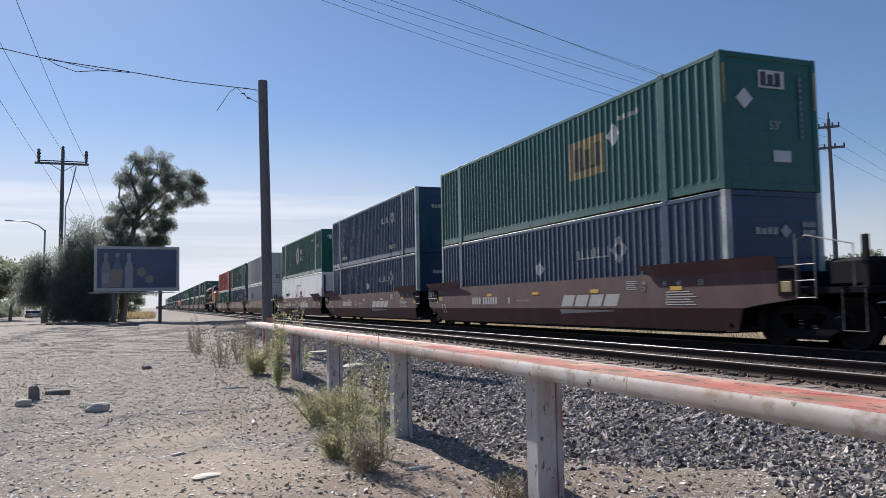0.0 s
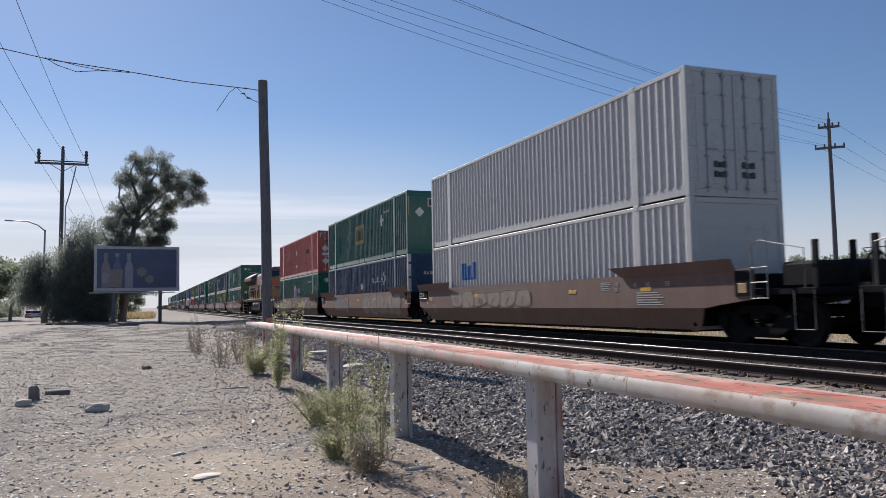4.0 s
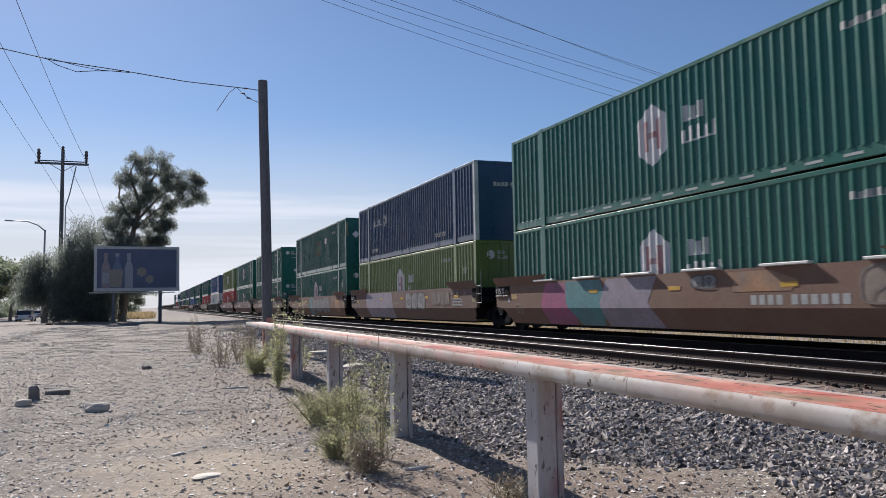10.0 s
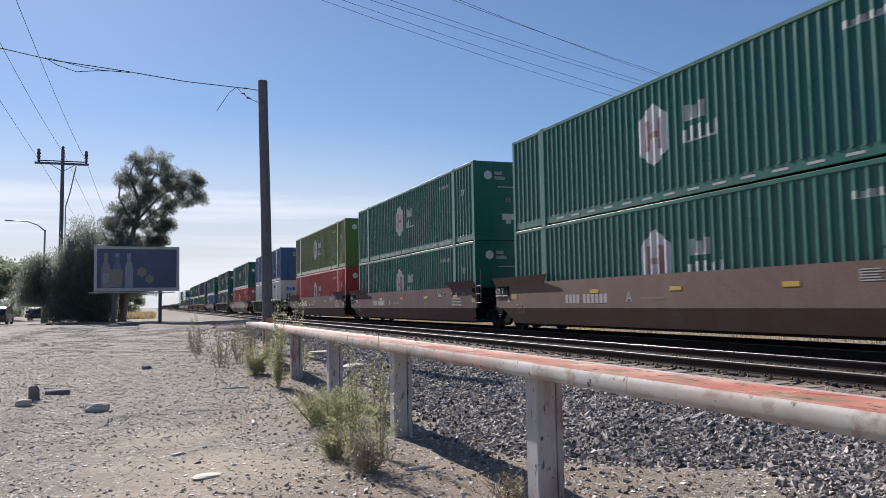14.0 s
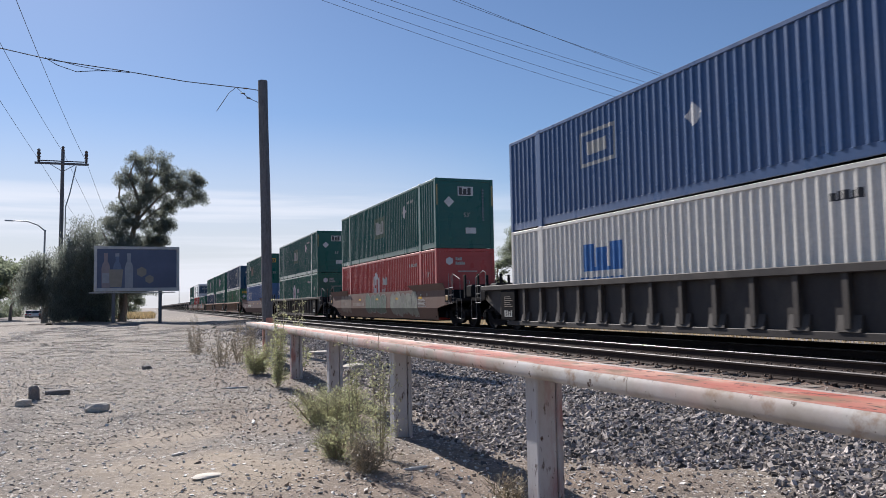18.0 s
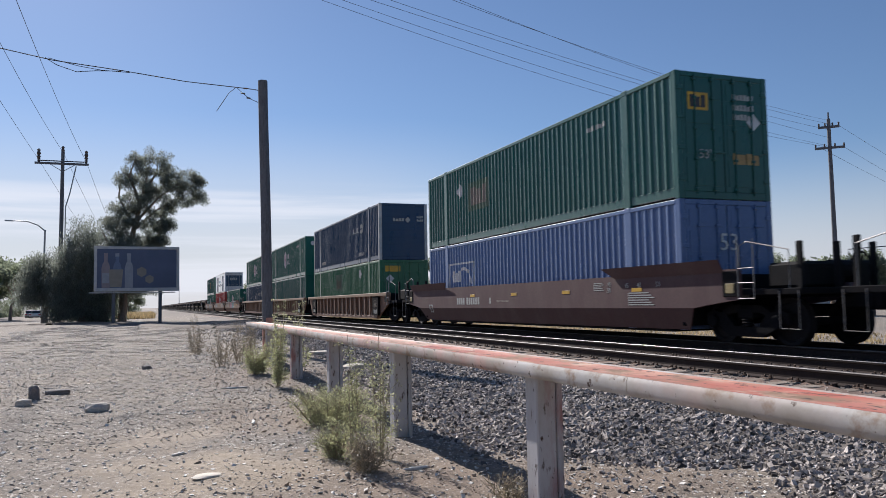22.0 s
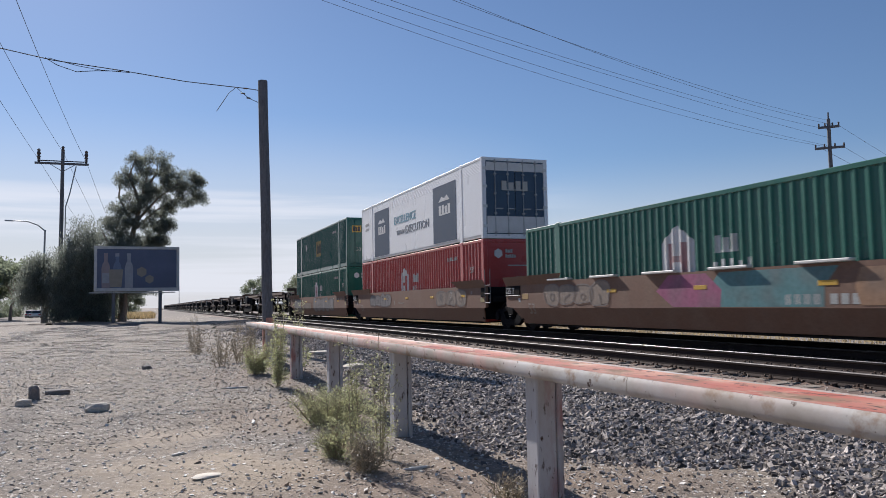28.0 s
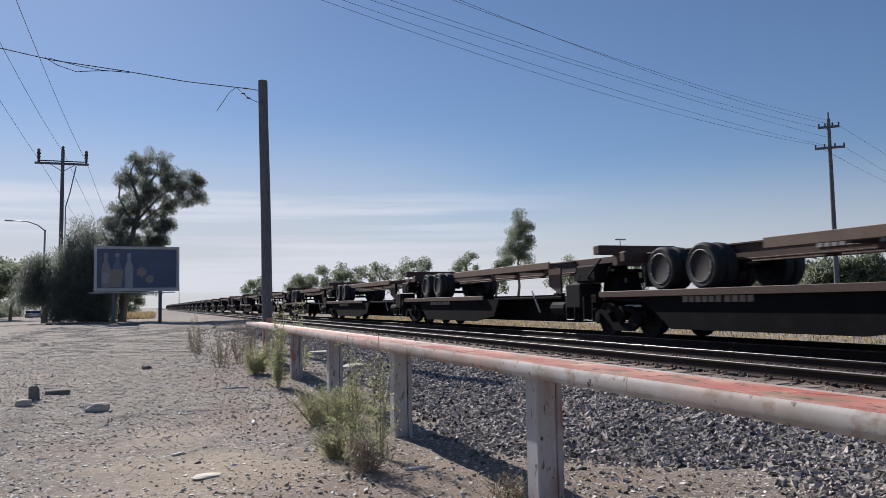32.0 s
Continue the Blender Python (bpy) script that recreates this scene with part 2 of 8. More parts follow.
M["rail_head"] = mat("rail_head", (0.095, 0.092, 0.092), 0.36, 1.0, vary=0.08, bump=0, dirt=(0.08, 0.074, 0.07), dirt_amount=0.6)
polish = M["rail_head"].node_tree.nodes["Principled BSDF"].inputs      # wheels keep a mirror-like skin on the worn steel
polish["Coat Weight"].default_value, polish["Coat Roughness"].default_value = 0.2, 0.06
M["rail_dull_shaded"] = mat("rail_dull_shaded", (0.14, 0.13, 0.125), 0.52, 0.4, vary=0.12, bump=0.05, dirt=(0.09, 0.07, 0.06), dirt_amount=0.7)
M["rail_dust"] = mat("rail_dust", (0.20, 0.135, 0.105), 0.95, vary=0.3, scale=1.5, fine=40, bump=0.8, dirt=(0.13, 0.095, 0.08), dirt_amount=0.7)
M["steel_plate"] = mat("steel_plate", (0.11, 0.07, 0.05), 0.7, 0.4, vary=0.2)
def peeling(name, coats, rough=0.6, streaks=(1, 1, 1), relief=0.25, patches=()):
    """Layers of old paint: each coat (colour, noise scale, threshold, softness) shows through the last where its noise is high."""
    ma = bpy.data.materials.new(name)
    ma.use_nodes = True
    n, l = ma.node_tree.nodes, ma.node_tree.links
    b = n["Principled BSDF"]
    b.inputs["Roughness"].default_value = rough
    co, mp = n.new("ShaderNodeTexCoord"), n.new("ShaderNodeMapping")
    mp.inputs["Scale"].default_value = streaks
    l.new(co.outputs["Object"], mp.inputs["Vector"])
    last = None
    for i, (c, sc, th, so) in enumerate(coats):
        if last is None:
            rgb = n.new("ShaderNodeRGB")
            rgb.outputs[0].default_value = (*c, 1)
            last = rgb.outputs[0]
            continue
        nz, rg, mx, off = n.new("ShaderNodeTexNoise"), n.new("ShaderNodeMapRange"), n.new("ShaderNodeMix"), n.new("ShaderNodeVectorMath")
        off.inputs[1].default_value = (7.3 * i, 3.1 * i, 1.7 * i)
        nz.inputs["Scale"].default_value, nz.inputs["Detail"].default_value, nz.inputs["Roughness"].default_value = sc, 7.0, 0.62
        rg.inputs["From Min"].default_value, rg.inputs["From Max"].default_value = th - so, th + so
        mx.data_type = "RGBA"
        mx.inputs["B"].default_value = (*c, 1)
        l.new(mp.outputs["Vector"], off.inputs[0])
        l.new(off.outputs["Vector"], nz.inputs["Vector"])
        l.new(nz.outputs["Fac"], rg.inputs["Value"])
        l.new(rg.outputs["Result"], mx.inputs["Factor"])
        l.new(last, mx.inputs["A"])
        last = mx.outputs["Result"]
    for centre, size, tint, amount in patches:      # worn patches of another colour with ragged edges
        dist, edge, rag, far, mx = n.new("ShaderNodeVectorMath"), n.new("ShaderNodeMapRange"), n.new("ShaderNodeTexNoise"), n.new("ShaderNodeMath"), n.new("ShaderNodeMix")
        dist.operation = "DISTANCE"
        dist.inputs[1].default_value = centre
        rag.inputs["Scale"].default_value, rag.inputs["Detail"].default_value = 2.4 / size, 8.0
        far.operation = "MULTIPLY_ADD"
        far.inputs[1].default_value = 1.8 * size
        edge.inputs["From Min"].default_value, edge.inputs["From Max"].default_value = 2.1 * size, 1.25 * size
        edge.inputs["To Max"].default_value = amount
        mx.data_type = "RGBA"
        mx.inputs["B"].default_value = (*tint, 1)
        l.new(co.outputs["Object"], dist.inputs[0])
        l.new(co.outputs["Object"], rag.inputs["Vector"])
        l.new(rag.outputs["Fac"], far.inputs[0])
        l.new(dist.outputs["Value"], far.inputs[2])
        l.new(far.outputs["Value"], edge.inputs["Value"])
        l.new(edge.outputs["Result"], mx.inputs["Factor"])
        l.new(last, mx.inputs["A"])
        last = mx.outputs["Result"]
    l.new(last, b.inputs["Base Color"])
    fine, bp = n.new("ShaderNodeTexNoise"), n.new("ShaderNodeBump")
    fine.inputs["Scale"].default_value, fine.inputs["Detail"].default_value = 60, 4
    bp.inputs["Strength"].default_value, bp.inputs["Distance"].default_value = relief, 0.006 if relief < 0.5 else 0.02
    l.new(co.outputs["Object"], fine.inputs["Vector"])
    l.new(fine.outputs["Fac"], bp.inputs["Height"])
    l.new(bp.outputs["Normal"], b.inputs["Normal"])
    return ma


M["dirt"] = peeling("dirt", [((0.24, 0.20, 0.16), 0, 0, 0), ((0.195, 0.172, 0.15), 0.45, 0.50, 0.08), ((0.29, 0.238, 0.182), 0.9, 0.58, 0.08), ((0.18, 0.152, 0.125), 3.5, 0.56, 0.06),
                            ((0.15, 0.128, 0.106), 16.0, 0.55, 0.05), ((0.62, 0.57, 0.51), 22.0, 0.60, 0.03)], 0.95, relief=0.8, 
                    patches=(((2.3, 5.4, -0.43), 1.9, (0.255, 0.19, 0.14), 0.7), ((2.0, 10.0, -0.40), 1.7, (0.24, 0.185, 0.14), 0.7), ((2.2, 15.0, -0.36), 2.4, (0.20, 0.155, 0.125), 0.7),
                             ((0.50, 6.9, -0.43), 1.25, (0.42, 0.335, 0.24), 0.6), ((0.25, 9.0, -0.43), 0.7, (0.40, 0.325, 0.245), 0.6), ((15.0, 220.0, -0.3), 140.0, (0.16, 0.135, 0.115), 0.85)))
M["beam_red"] = peeling("beam_red", [((0.47, 0.125, 0.085), 0, 0, 0), ((0.58, 0.30, 0.22), 1.3, 0.50, 0.12), ((0.62, 0.47, 0.35), 2.6, 0.59, 0.05), ((0.30, 0.19, 0.115), 4.2, 0.56, 0.07), ((0.085, 0.05, 0.035), 11.0, 0.615, 0.025)], streaks=(1.5, 0.75, 1), relief=0.10)
M["beam_white"] = peeling("beam_white", [((0.50, 0.475, 0.45), 0, 0, 0), ((0.48, 0.29, 0.245), 0.9, 0.51, 0.10), ((0.36, 0.31, 0.26), 3.0, 0.53, 0.10), ((0.28, 0.19, 0.13), 5.0, 0.61, 0.05), ((0.08, 0.045, 0.03), 16.0, 0.645, 0.03)], streaks=(1, 0.8, 1), relief=0.06)
M["post_paint"] = peeling("post_paint", [((0.46, 0.45, 0.46), 0, 0, 0), ((0.38, 0.35, 0.34), 2.5, 0.55, 0.12), ((0.34, 0.17, 0.16), 1.1, 0.635, 0.06), ((0.10, 0.07, 0.06), 6.0, 0.62, 0.03), ((0.05, 0.03, 0.025), 15.0, 0.65, 0.02)], streaks=(2.5, 2.5, 0.8))
M["asphalt"] = mat("asphalt", (0.26, 0.255, 0.25), 0.55, vary=0.12, scale=0.3, fine=60)
M["concrete"] = mat("concrete", (0.42, 0.40, 0.37), 0.9, vary=0.15, scale=2, fine=40, bump=0.4)
M["broken_concrete"] = mat("broken_concrete", (0.55, 0.50, 0.43), 0.95, vary=0.2, scale=7, fine=60, bump=0.7)
M["pale_slab"] = mat("pale_slab", (0.72, 0.66, 0.56), 0.9, vary=0.12, scale=7, fine=60, bump=0.4)
M["dark_block"] = mat("dark_block", (0.19, 0.175, 0.17), 0.9, vary=0.2, scale=7, fine=50, bump=0.6)
M["pebble_rock"] = mat("pebble_rock", (0.27, 0.24, 0.21), 0.9, vary=0.2, scale=7, fine=50, bump=0.6)
M["dark_earth"] = mat("dark_earth", (0.13, 0.10, 0.08), 0.95, vary=0.3, scale=1.0, fine=20, bump=0.6)
M["pole_wood"] = mat("pole_wood", (0.145, 0.15, 0.165), 0.9, vary=0.15, scale=4, fine=18, streaks=6, bump=0.5, dirt=(0.085, 0.08, 0.08), dirt_amount=0.7)
M["grey_metal"] = mat("grey_metal", (0.36, 0.37, 0.38), 0.5, 0.6)
M["wire"] = mat("wire", (0.11, 0.11, 0.115), 0.8, bump=0, spec=0.1)
M["insulator"] = mat("insulator", (0.10, 0.08, 0.07), 0.3)
M["bark"] = mat("bark", (0.22, 0.17, 0.13), 0.95, vary=0.3, fine=15, bump=0.6)
M["leaf_dark"] = leaf_mat("leaf_dark", (0.215, 0.235, 0.20), 0.35, 0.68)
M["leaf_mid"] = leaf_mat("leaf_mid", (0.21, 0.24, 0.165), 0.35, 0.68)
M["weed_green"] = leaf_mat("weed_green", (0.42, 0.43, 0.25), 0.4, 0.55)
M["weed_dry"] = leaf_mat("weed_dry", (0.34, 0.29, 0.21), 0.4, 0.25)
M["dry_grass"] = leaf_mat("dry_grass", (0.50, 0.39, 0.22), 0.35, 0.3)
M["board_frame"] = mat("board_frame", (0.50, 0.49, 0.48), 0.6, vary=0.1)
M["board_navy"] = mat("board_navy", (0.065, 0.085, 0.15), 0.4, vary=0.15, scale=0.6, dirt=(0.10, 0.12, 0.20), dirt_amount=0.8, bump=0.02)
M["board_cream"] = mat("board_cream", (0.30, 0.31, 0.34), 0.5, vary=0.1, bump=0)
M["board_amber"] = mat("board_amber", (0.27, 0.235, 0.19), 0.5, vary=0.1, bump=0)
M["board_pink"] = mat("board_pink", (0.27, 0.22, 0.23), 0.5, vary=0.1, bump=0)
M["board_blue"] = mat("board_blue", (0.13, 0.17, 0.26), 0.5, vary=0.1, bump=0)
M["black"] = mat("black", (0.013, 0.013, 0.015), 0.8, vary=0.3, dirt=(0.03, 0.027, 0.024), spec=0.12)
M["dark_steel"] = mat("dark_steel", (0.010, 0.0105, 0.013), 0.9, vary=0.3, scale=2, dirt=(0.026, 0.022, 0.020), dirt_amount=0.5, spec=0.06)
M["wheel_steel"] = mat("wheel_steel", (0.016, 0.015, 0.018), 0.75, 0.0, vary=0.3, dirt=(0.035, 0.028, 0.025), spec=0.15)
M["rubber"] = mat("rubber", (0.022, 0.022, 0.024), 0.8, vary=0.2, dirt=(0.09, 0.08, 0.07))
M["rim"] = mat("rim", (0.020, 0.020, 0.022), 0.7, 0.0, vary=0.2, dirt=(0.05, 0.042, 0.036), dirt_amount=0.6, spec=0.2)
M["bead"] = mat("bead", (0.34, 0.33, 0.32), 0.6, vary=0.15)
M["bright_bar"] = mat("bright_bar", (0.62, 0.62, 0.60), 0.4, 0.3, vary=0.1)
M["grab_iron"] = mat("grab_iron", (0.20, 0.19, 0.185), 0.5, 0.2, vary=0.2)
M["sun_bleached_plank"] = mat("sun_bleached_plank", (0.70, 0.68, 0.64), 0.6, vary=0.1)
M["worn_yellow"] = mat("worn_yellow", (0.37, 0.275, 0.11), 0.6, vary=0.25, scale=2.0, dirt=(0.22, 0.22, 0.14), dirt_amount=0.9, bump=0)
M["rubbed_red"] = mat("rubbed_red", (0.34, 0.15, 0.15), 0.6, vary=0.2, scale=2.0, dirt=(0.42, 0.34, 0.33), dirt_amount=0.9, bump=0)
M["worn_faint"] = mat("worn_faint", (0.12, 0.165, 0.115), 0.6, vary=0.25, scale=2.0, dirt=(0.05, 0.12, 0.08), dirt_amount=0.9, bump=0)
M["worn_red"] = mat("worn_red", (0.11, 0.095, 0.065), 0.6, vary=0.25, scale=2.0, dirt=(0.04, 0.10, 0.07), dirt_amount=0.9, bump=0)
M["worn_dark"] = mat("worn_dark", (0.075, 0.085, 0.07), 0.6, vary=0.25, scale=2.0, dirt=(0.16, 0.15, 0.09), dirt_amount=0.9, bump=0)
M["panel_slate"] = mat("panel_slate", (0.028, 0.052, 0.095), 0.5, vary=0.1, dirt=(0.10, 0.11, 0.14))
M["yellow"] = mat("yellow", (0.62, 0.36, 0.03), 0.5, vary=0.12, dirt=(0.30, 0.20, 0.08))
M["white_mark"] = mat("white_mark", (0.60, 0.60, 0.60), 0.55, vary=0.12, dirt=(0.45, 0.43, 0.40), dirt_amount=0.4, bump=0)
M["faded_mark"] = mat("faded_mark", (0.40, 0.40, 0.38), 0.6, vary=0.2, bump=0)
M["dark_mark"] = mat("dark_mark", (0.045, 0.045, 0.05), 0.6, vary=0.2, bump=0)
M["red_mark"] = mat("red_mark", (0.38, 0.03, 0.05), 0.55, vary=0.15, bump=0)
M["blue_mark"] = mat("blue_mark", (0.03, 0.15, 0.42), 0.5, vary=0.12, bump=0)
M["wine_mark"] = mat("wine_mark", (0.20, 0.03, 0.05), 0.6, vary=0.2, bump=0)
M["worn_white"] = mat("worn_white", (0.50, 0.51, 0.50), 0.6, vary=0.2, scale=2.0, dirt=(0.28, 0.30, 0.28), dirt_amount=0.9, bump=0)
M["dusty_mark"] = mat("dusty_mark", (0.25, 0.21, 0.18), 0.7, vary=0.2, bump=0)
M["slate_mark"] = mat("slate_mark", (0.19, 0.21, 0.24), 0.6, vary=0.2, bump=0)
M["wing_blue"] = mat("wing_blue", (0.07, 0.10, 0.22), 0.5, vary=0.15, bump=0)
M["teal_mark"] = mat("teal_mark", (0.14, 0.34, 0.42), 0.5, vary=0.12, bump=0)
M["orange_mark"] = mat("orange_mark", (0.42, 0.27, 0.11), 0.6, vary=0.2, bump=0)
PAINT = {
    "pine": (0.009, 0.092, 0.076), "leaf": (0.008, 0.110, 0.078), "navy": (0.010, 0.040, 0.098), "scarlet": (0.40, 0.050, 0.046), "red": (0.44, 0.085, 0.070),
    "olive": (0.125, 0.170, 0.045), "grey": (0.47, 0.46, 0.45), "white": (0.72, 0.73, 0.74), "offwhite": (0.60, 0.58, 0.54), "blue": (0.035, 0.085, 0.21),
    "azure": (0.085, 0.150, 0.32), "reefer": (0.74, 0.75, 0.77), "green2": (0.028, 0.130, 0.062),
}
for key, c in PAINT.items():
    M["c_" + key] = mat("paint_" + key, c, 0.30, vary=0.09, scale=0.8, fine=18, streaks=2.5, bump=0.04,
                        dirt=[0.93 * a + 0.07 * d for a, d in zip(c, DUST)], dirt_amount=0.7, spec=0.38, chalk=0.18)
M["door_blue"] = mat("door_blue", (0.022, 0.058, 0.11), 0.4, vary=0.1)
BROWN = {"brown": (0.140, 0.078, 0.058), "maroon": (0.074, 0.031, 0.034), "rustbrown": (0.185, 0.100, 0.064), "coal": (0.026, 0.021, 0.021), "tan": (0.25, 0.165, 0.105), "russet": (0.175, 0.093, 0.060)}
for key, c in BROWN.items():
    M["w_" + key] = mat("car_" + key, c, 0.7, vary=0.14, scale=0.9, fine=20, streaks=2.0, bump=0.12, dirt=[(0.8 if key == "maroon" else 0.75) * a + (0.2 if key == "maroon" else 0.25) * d for a, d in zip(c, DUST)], dirt_amount=0.6)
for key, c in {"grey": (0.21, 0.19, 0.185), "pink": (0.32, 0.085, 0.17), "teal": (0.085, 0.22, 0.23), "blue": (0.14, 0.22, 0.42), "lilac": (0.28, 0.24, 0.28), "cream": (0.26, 0.20, 0.155),
               "orange": (0.36, 0.19, 0.09), "pale": (0.27, 0.255, 0.245), "dark": (0.085, 0.07, 0.07), "green": (0.10, 0.15, 0.11), "mint": (0.24, 0.25, 0.20), "ash": (0.19, 0.15, 0.13), "fawn": (0.31, 0.255, 0.20)}.items():
    M["g_" + key] = mat("spray_" + key, c, 0.6, vary=0.2, scale=1.5, fine=12, bump=0, dirt=[0.35 * x + 0.08 for x in c], dirt_amount=0.9)
M["loco_yellow"] = mat("loco_yellow", (0.47, 0.285, 0.125), 0.55, vary=0.16, scale=1.1, fine=14, streaks=4, bump=0.05, dirt=(0.33, 0.215, 0.135), dirt_amount=0.9)
M["loco_grey"] = mat("loco_grey", (0.10, 0.105, 0.125), 0.75, vary=0.1, streaks=3, dirt=(0.2, 0.16, 0.13))
M["loco_red"] = mat("loco_red", (0.50, 0.09, 0.05), 0.5, vary=0.1)
M["loco_orange"] = mat("loco_orange", (0.50, 0.15, 0.06), 0.55, vary=0.1, streaks=2, dirt=(0.42, 0.22, 0.08))
M["flag_pale"] = mat("flag_pale", (0.46, 0.36, 0.27), 0.6, vary=0.15, scale=1.5, dirt=(0.33, 0.21, 0.11), dirt_amount=0.9, bump=0)
M["flag_red"] = mat("flag_red", (0.34, 0.12, 0.075), 0.6, vary=0.15, scale=1.5, dirt=(0.33, 0.20, 0.10), dirt_amount=0.9, bump=0)
M["flag_slate"] = mat("flag_slate", (0.14, 0.14, 0.15), 0.6, vary=0.15, scale=1.5, dirt=(0.25, 0.17, 0.11), dirt_amount=0.8, bump=0)
M["flag_yellow"] = mat("flag_yellow", (0.46, 0.27, 0.05), 0.5, vary=0.1)
M["louvre"] = mat("louvre", (0.38, 0.38, 0.37), 0.4, 0.4, vary=0.1)
M["glass"] = mat("cab_glass", (0.012, 0.014, 0.018), 0.08, vary=0.05, bump=0)
M["roof_tile"] = mat("roof_tile", (0.36, 0.19, 0.13), 0.85, vary=0.2, fine=12)
M["house_wall"] = mat("house_wall", (0.50, 0.47, 0.42), 0.9, vary=0.1)
M["chassis_rust"] = mat("chassis_rust", (0.085, 0.05, 0.038), 0.7, 0.1, vary=0.25, scale=2, dirt=(0.09, 0.055, 0.045), dirt_amount=0.7)
M["chassis_lit_tan"] = mat("chassis_lit_tan", (0.17, 0.115, 0.08), 0.7, vary=0.2, scale=2, dirt=(0.16, 0.09, 0.06), dirt_amount=0.6)
M["car_white"] = mat("car_white", (0.70, 0.70, 0.70), 0.25, vary=0.03, bump=0)
M["car_dark"] = mat("car_dark", (0.03, 0.03, 0.035), 0.25, vary=0.05, bump=0)
M["car_green"] = mat("car_green", (0.03, 0.06, 0.05), 0.3, vary=0.05, bump=0)
M["car_silver"] = mat("car_silver", (0.40, 0.42, 0.44), 0.25, 0.4, vary=0.05, bump=0)

# ---- ground, ballast, tracks ----
NEAR_TRACK, TRAIN_TRACK = 8.884, 12.256


def smooth(a, b, t):
    t = np.clip((t - a) / (b - a), 0, 1)
    return t * t * (3 - 2 * t)


def ripple(x, y):
    return (0.020 * np.sin(0.9 * x + 0.35 * y) * np.sin(0.55 * y - 0.3 * x) + 0.012 * np.sin(2.3 * x - 1.1 * y + 1) + 0.009 * np.sin(3.7 * y + 1.9 * x)
            + 0.006 * np.sin(7.1 * x + 5.3 * y) * np.sin(6.2 * y - 3.1 * x))


def toe_line(y):
    """Where the foot of the ballast meets the dirt."""
    return 3.0 + 0.08 * np.clip(y - 7.5, 0, 16) + 1.9 * np.exp(-((y - 4.9) / 1.05) ** 2) + 0.10 * np.sin(0.8 * y) + 0.07 * np.sin(2.1 * y + 1)


def ground_z(x, y):
    """Height of the ground: level dirt, the ballast bed of two tracks, the level field behind."""
    x, y = np.asarray(x, float), np.asarray(y, float)
    near = 1 - smooth(60, 140, np.hypot(x, y))
    dirt = -0.45 + 0.10 * smooth(8, 16, y) + 0.03 * smooth(16, 60, y) + ripple(x, y) * near
    toe = toe_line(y)
    bed = -0.205
    up = smooth(toe, 7.0, x) ** 0.85
    z = dirt + (bed - dirt) * up
    z = z + (-0.55 - bed) * smooth(14.2, 16.4, x)
    z = np.where(x < -10.2, z - 0.12 * smooth(-10.2, -10.8, x), z)
    return z


def spread(a, b, near0, near1, step, grow=1.22):
    """Coordinates from a to b, even between near0 and near1, ever wider outside."""
    mid = list(np.arange(near0, near1, step))
    out, s, v = [], step, near0
    while v > a:
        s *= grow
        v -= s
        out.append(max(v, a))
    hi, s, v = [], step, mid[-1]
    while v < b:
        s *= grow
        v += s
        hi.append(min(v, b))
    return np.array(out[::-1] + mid + hi)


gx, gy = spread(-4200, 4200, -3.6, 17.0, 0.075), spread(-700, 4700, 2.5, 20.0, 0.075)
GX, GY = np.meshgrid(gx, gy)
GZ = ground_z(GX, GY)
clods = np.random.default_rng(17).normal(0, 1, GZ.shape)      # small clods and hoof-sized lumps
GZ = GZ + (0.0028 * clods + 0.008 * np.maximum(0, clods - 1.7)) * (1 - smooth(18, 26, GY)) * (1 - smooth(toe_line(GY) - 0.1, toe_line(GY) + 0.25, GX)) * (0.45 + 0.55 * smooth(0.8, 2.2, np.hypot(GX - 0.55, GY - 7.6)))
nx, ny = len(gx), len(gy)
idx = np.arange(nx * ny).reshape(ny, nx)
quads = np.stack([idx[:-1, :-1], idx[:-1, 1:], idx[1:, 1:], idx[1:, :-1]], -1).reshape(-1, 4)
ground = new("ground", raw_mesh("ground", np.stack([GX, GY, GZ], -1).reshape(-1, 3), quads, M["dirt"], smooth=True))
tagged(ground, "dusty tan dirt lot with gravel beside the railway", "ground", kind="structure")

rng = np.random.default_rng(7)


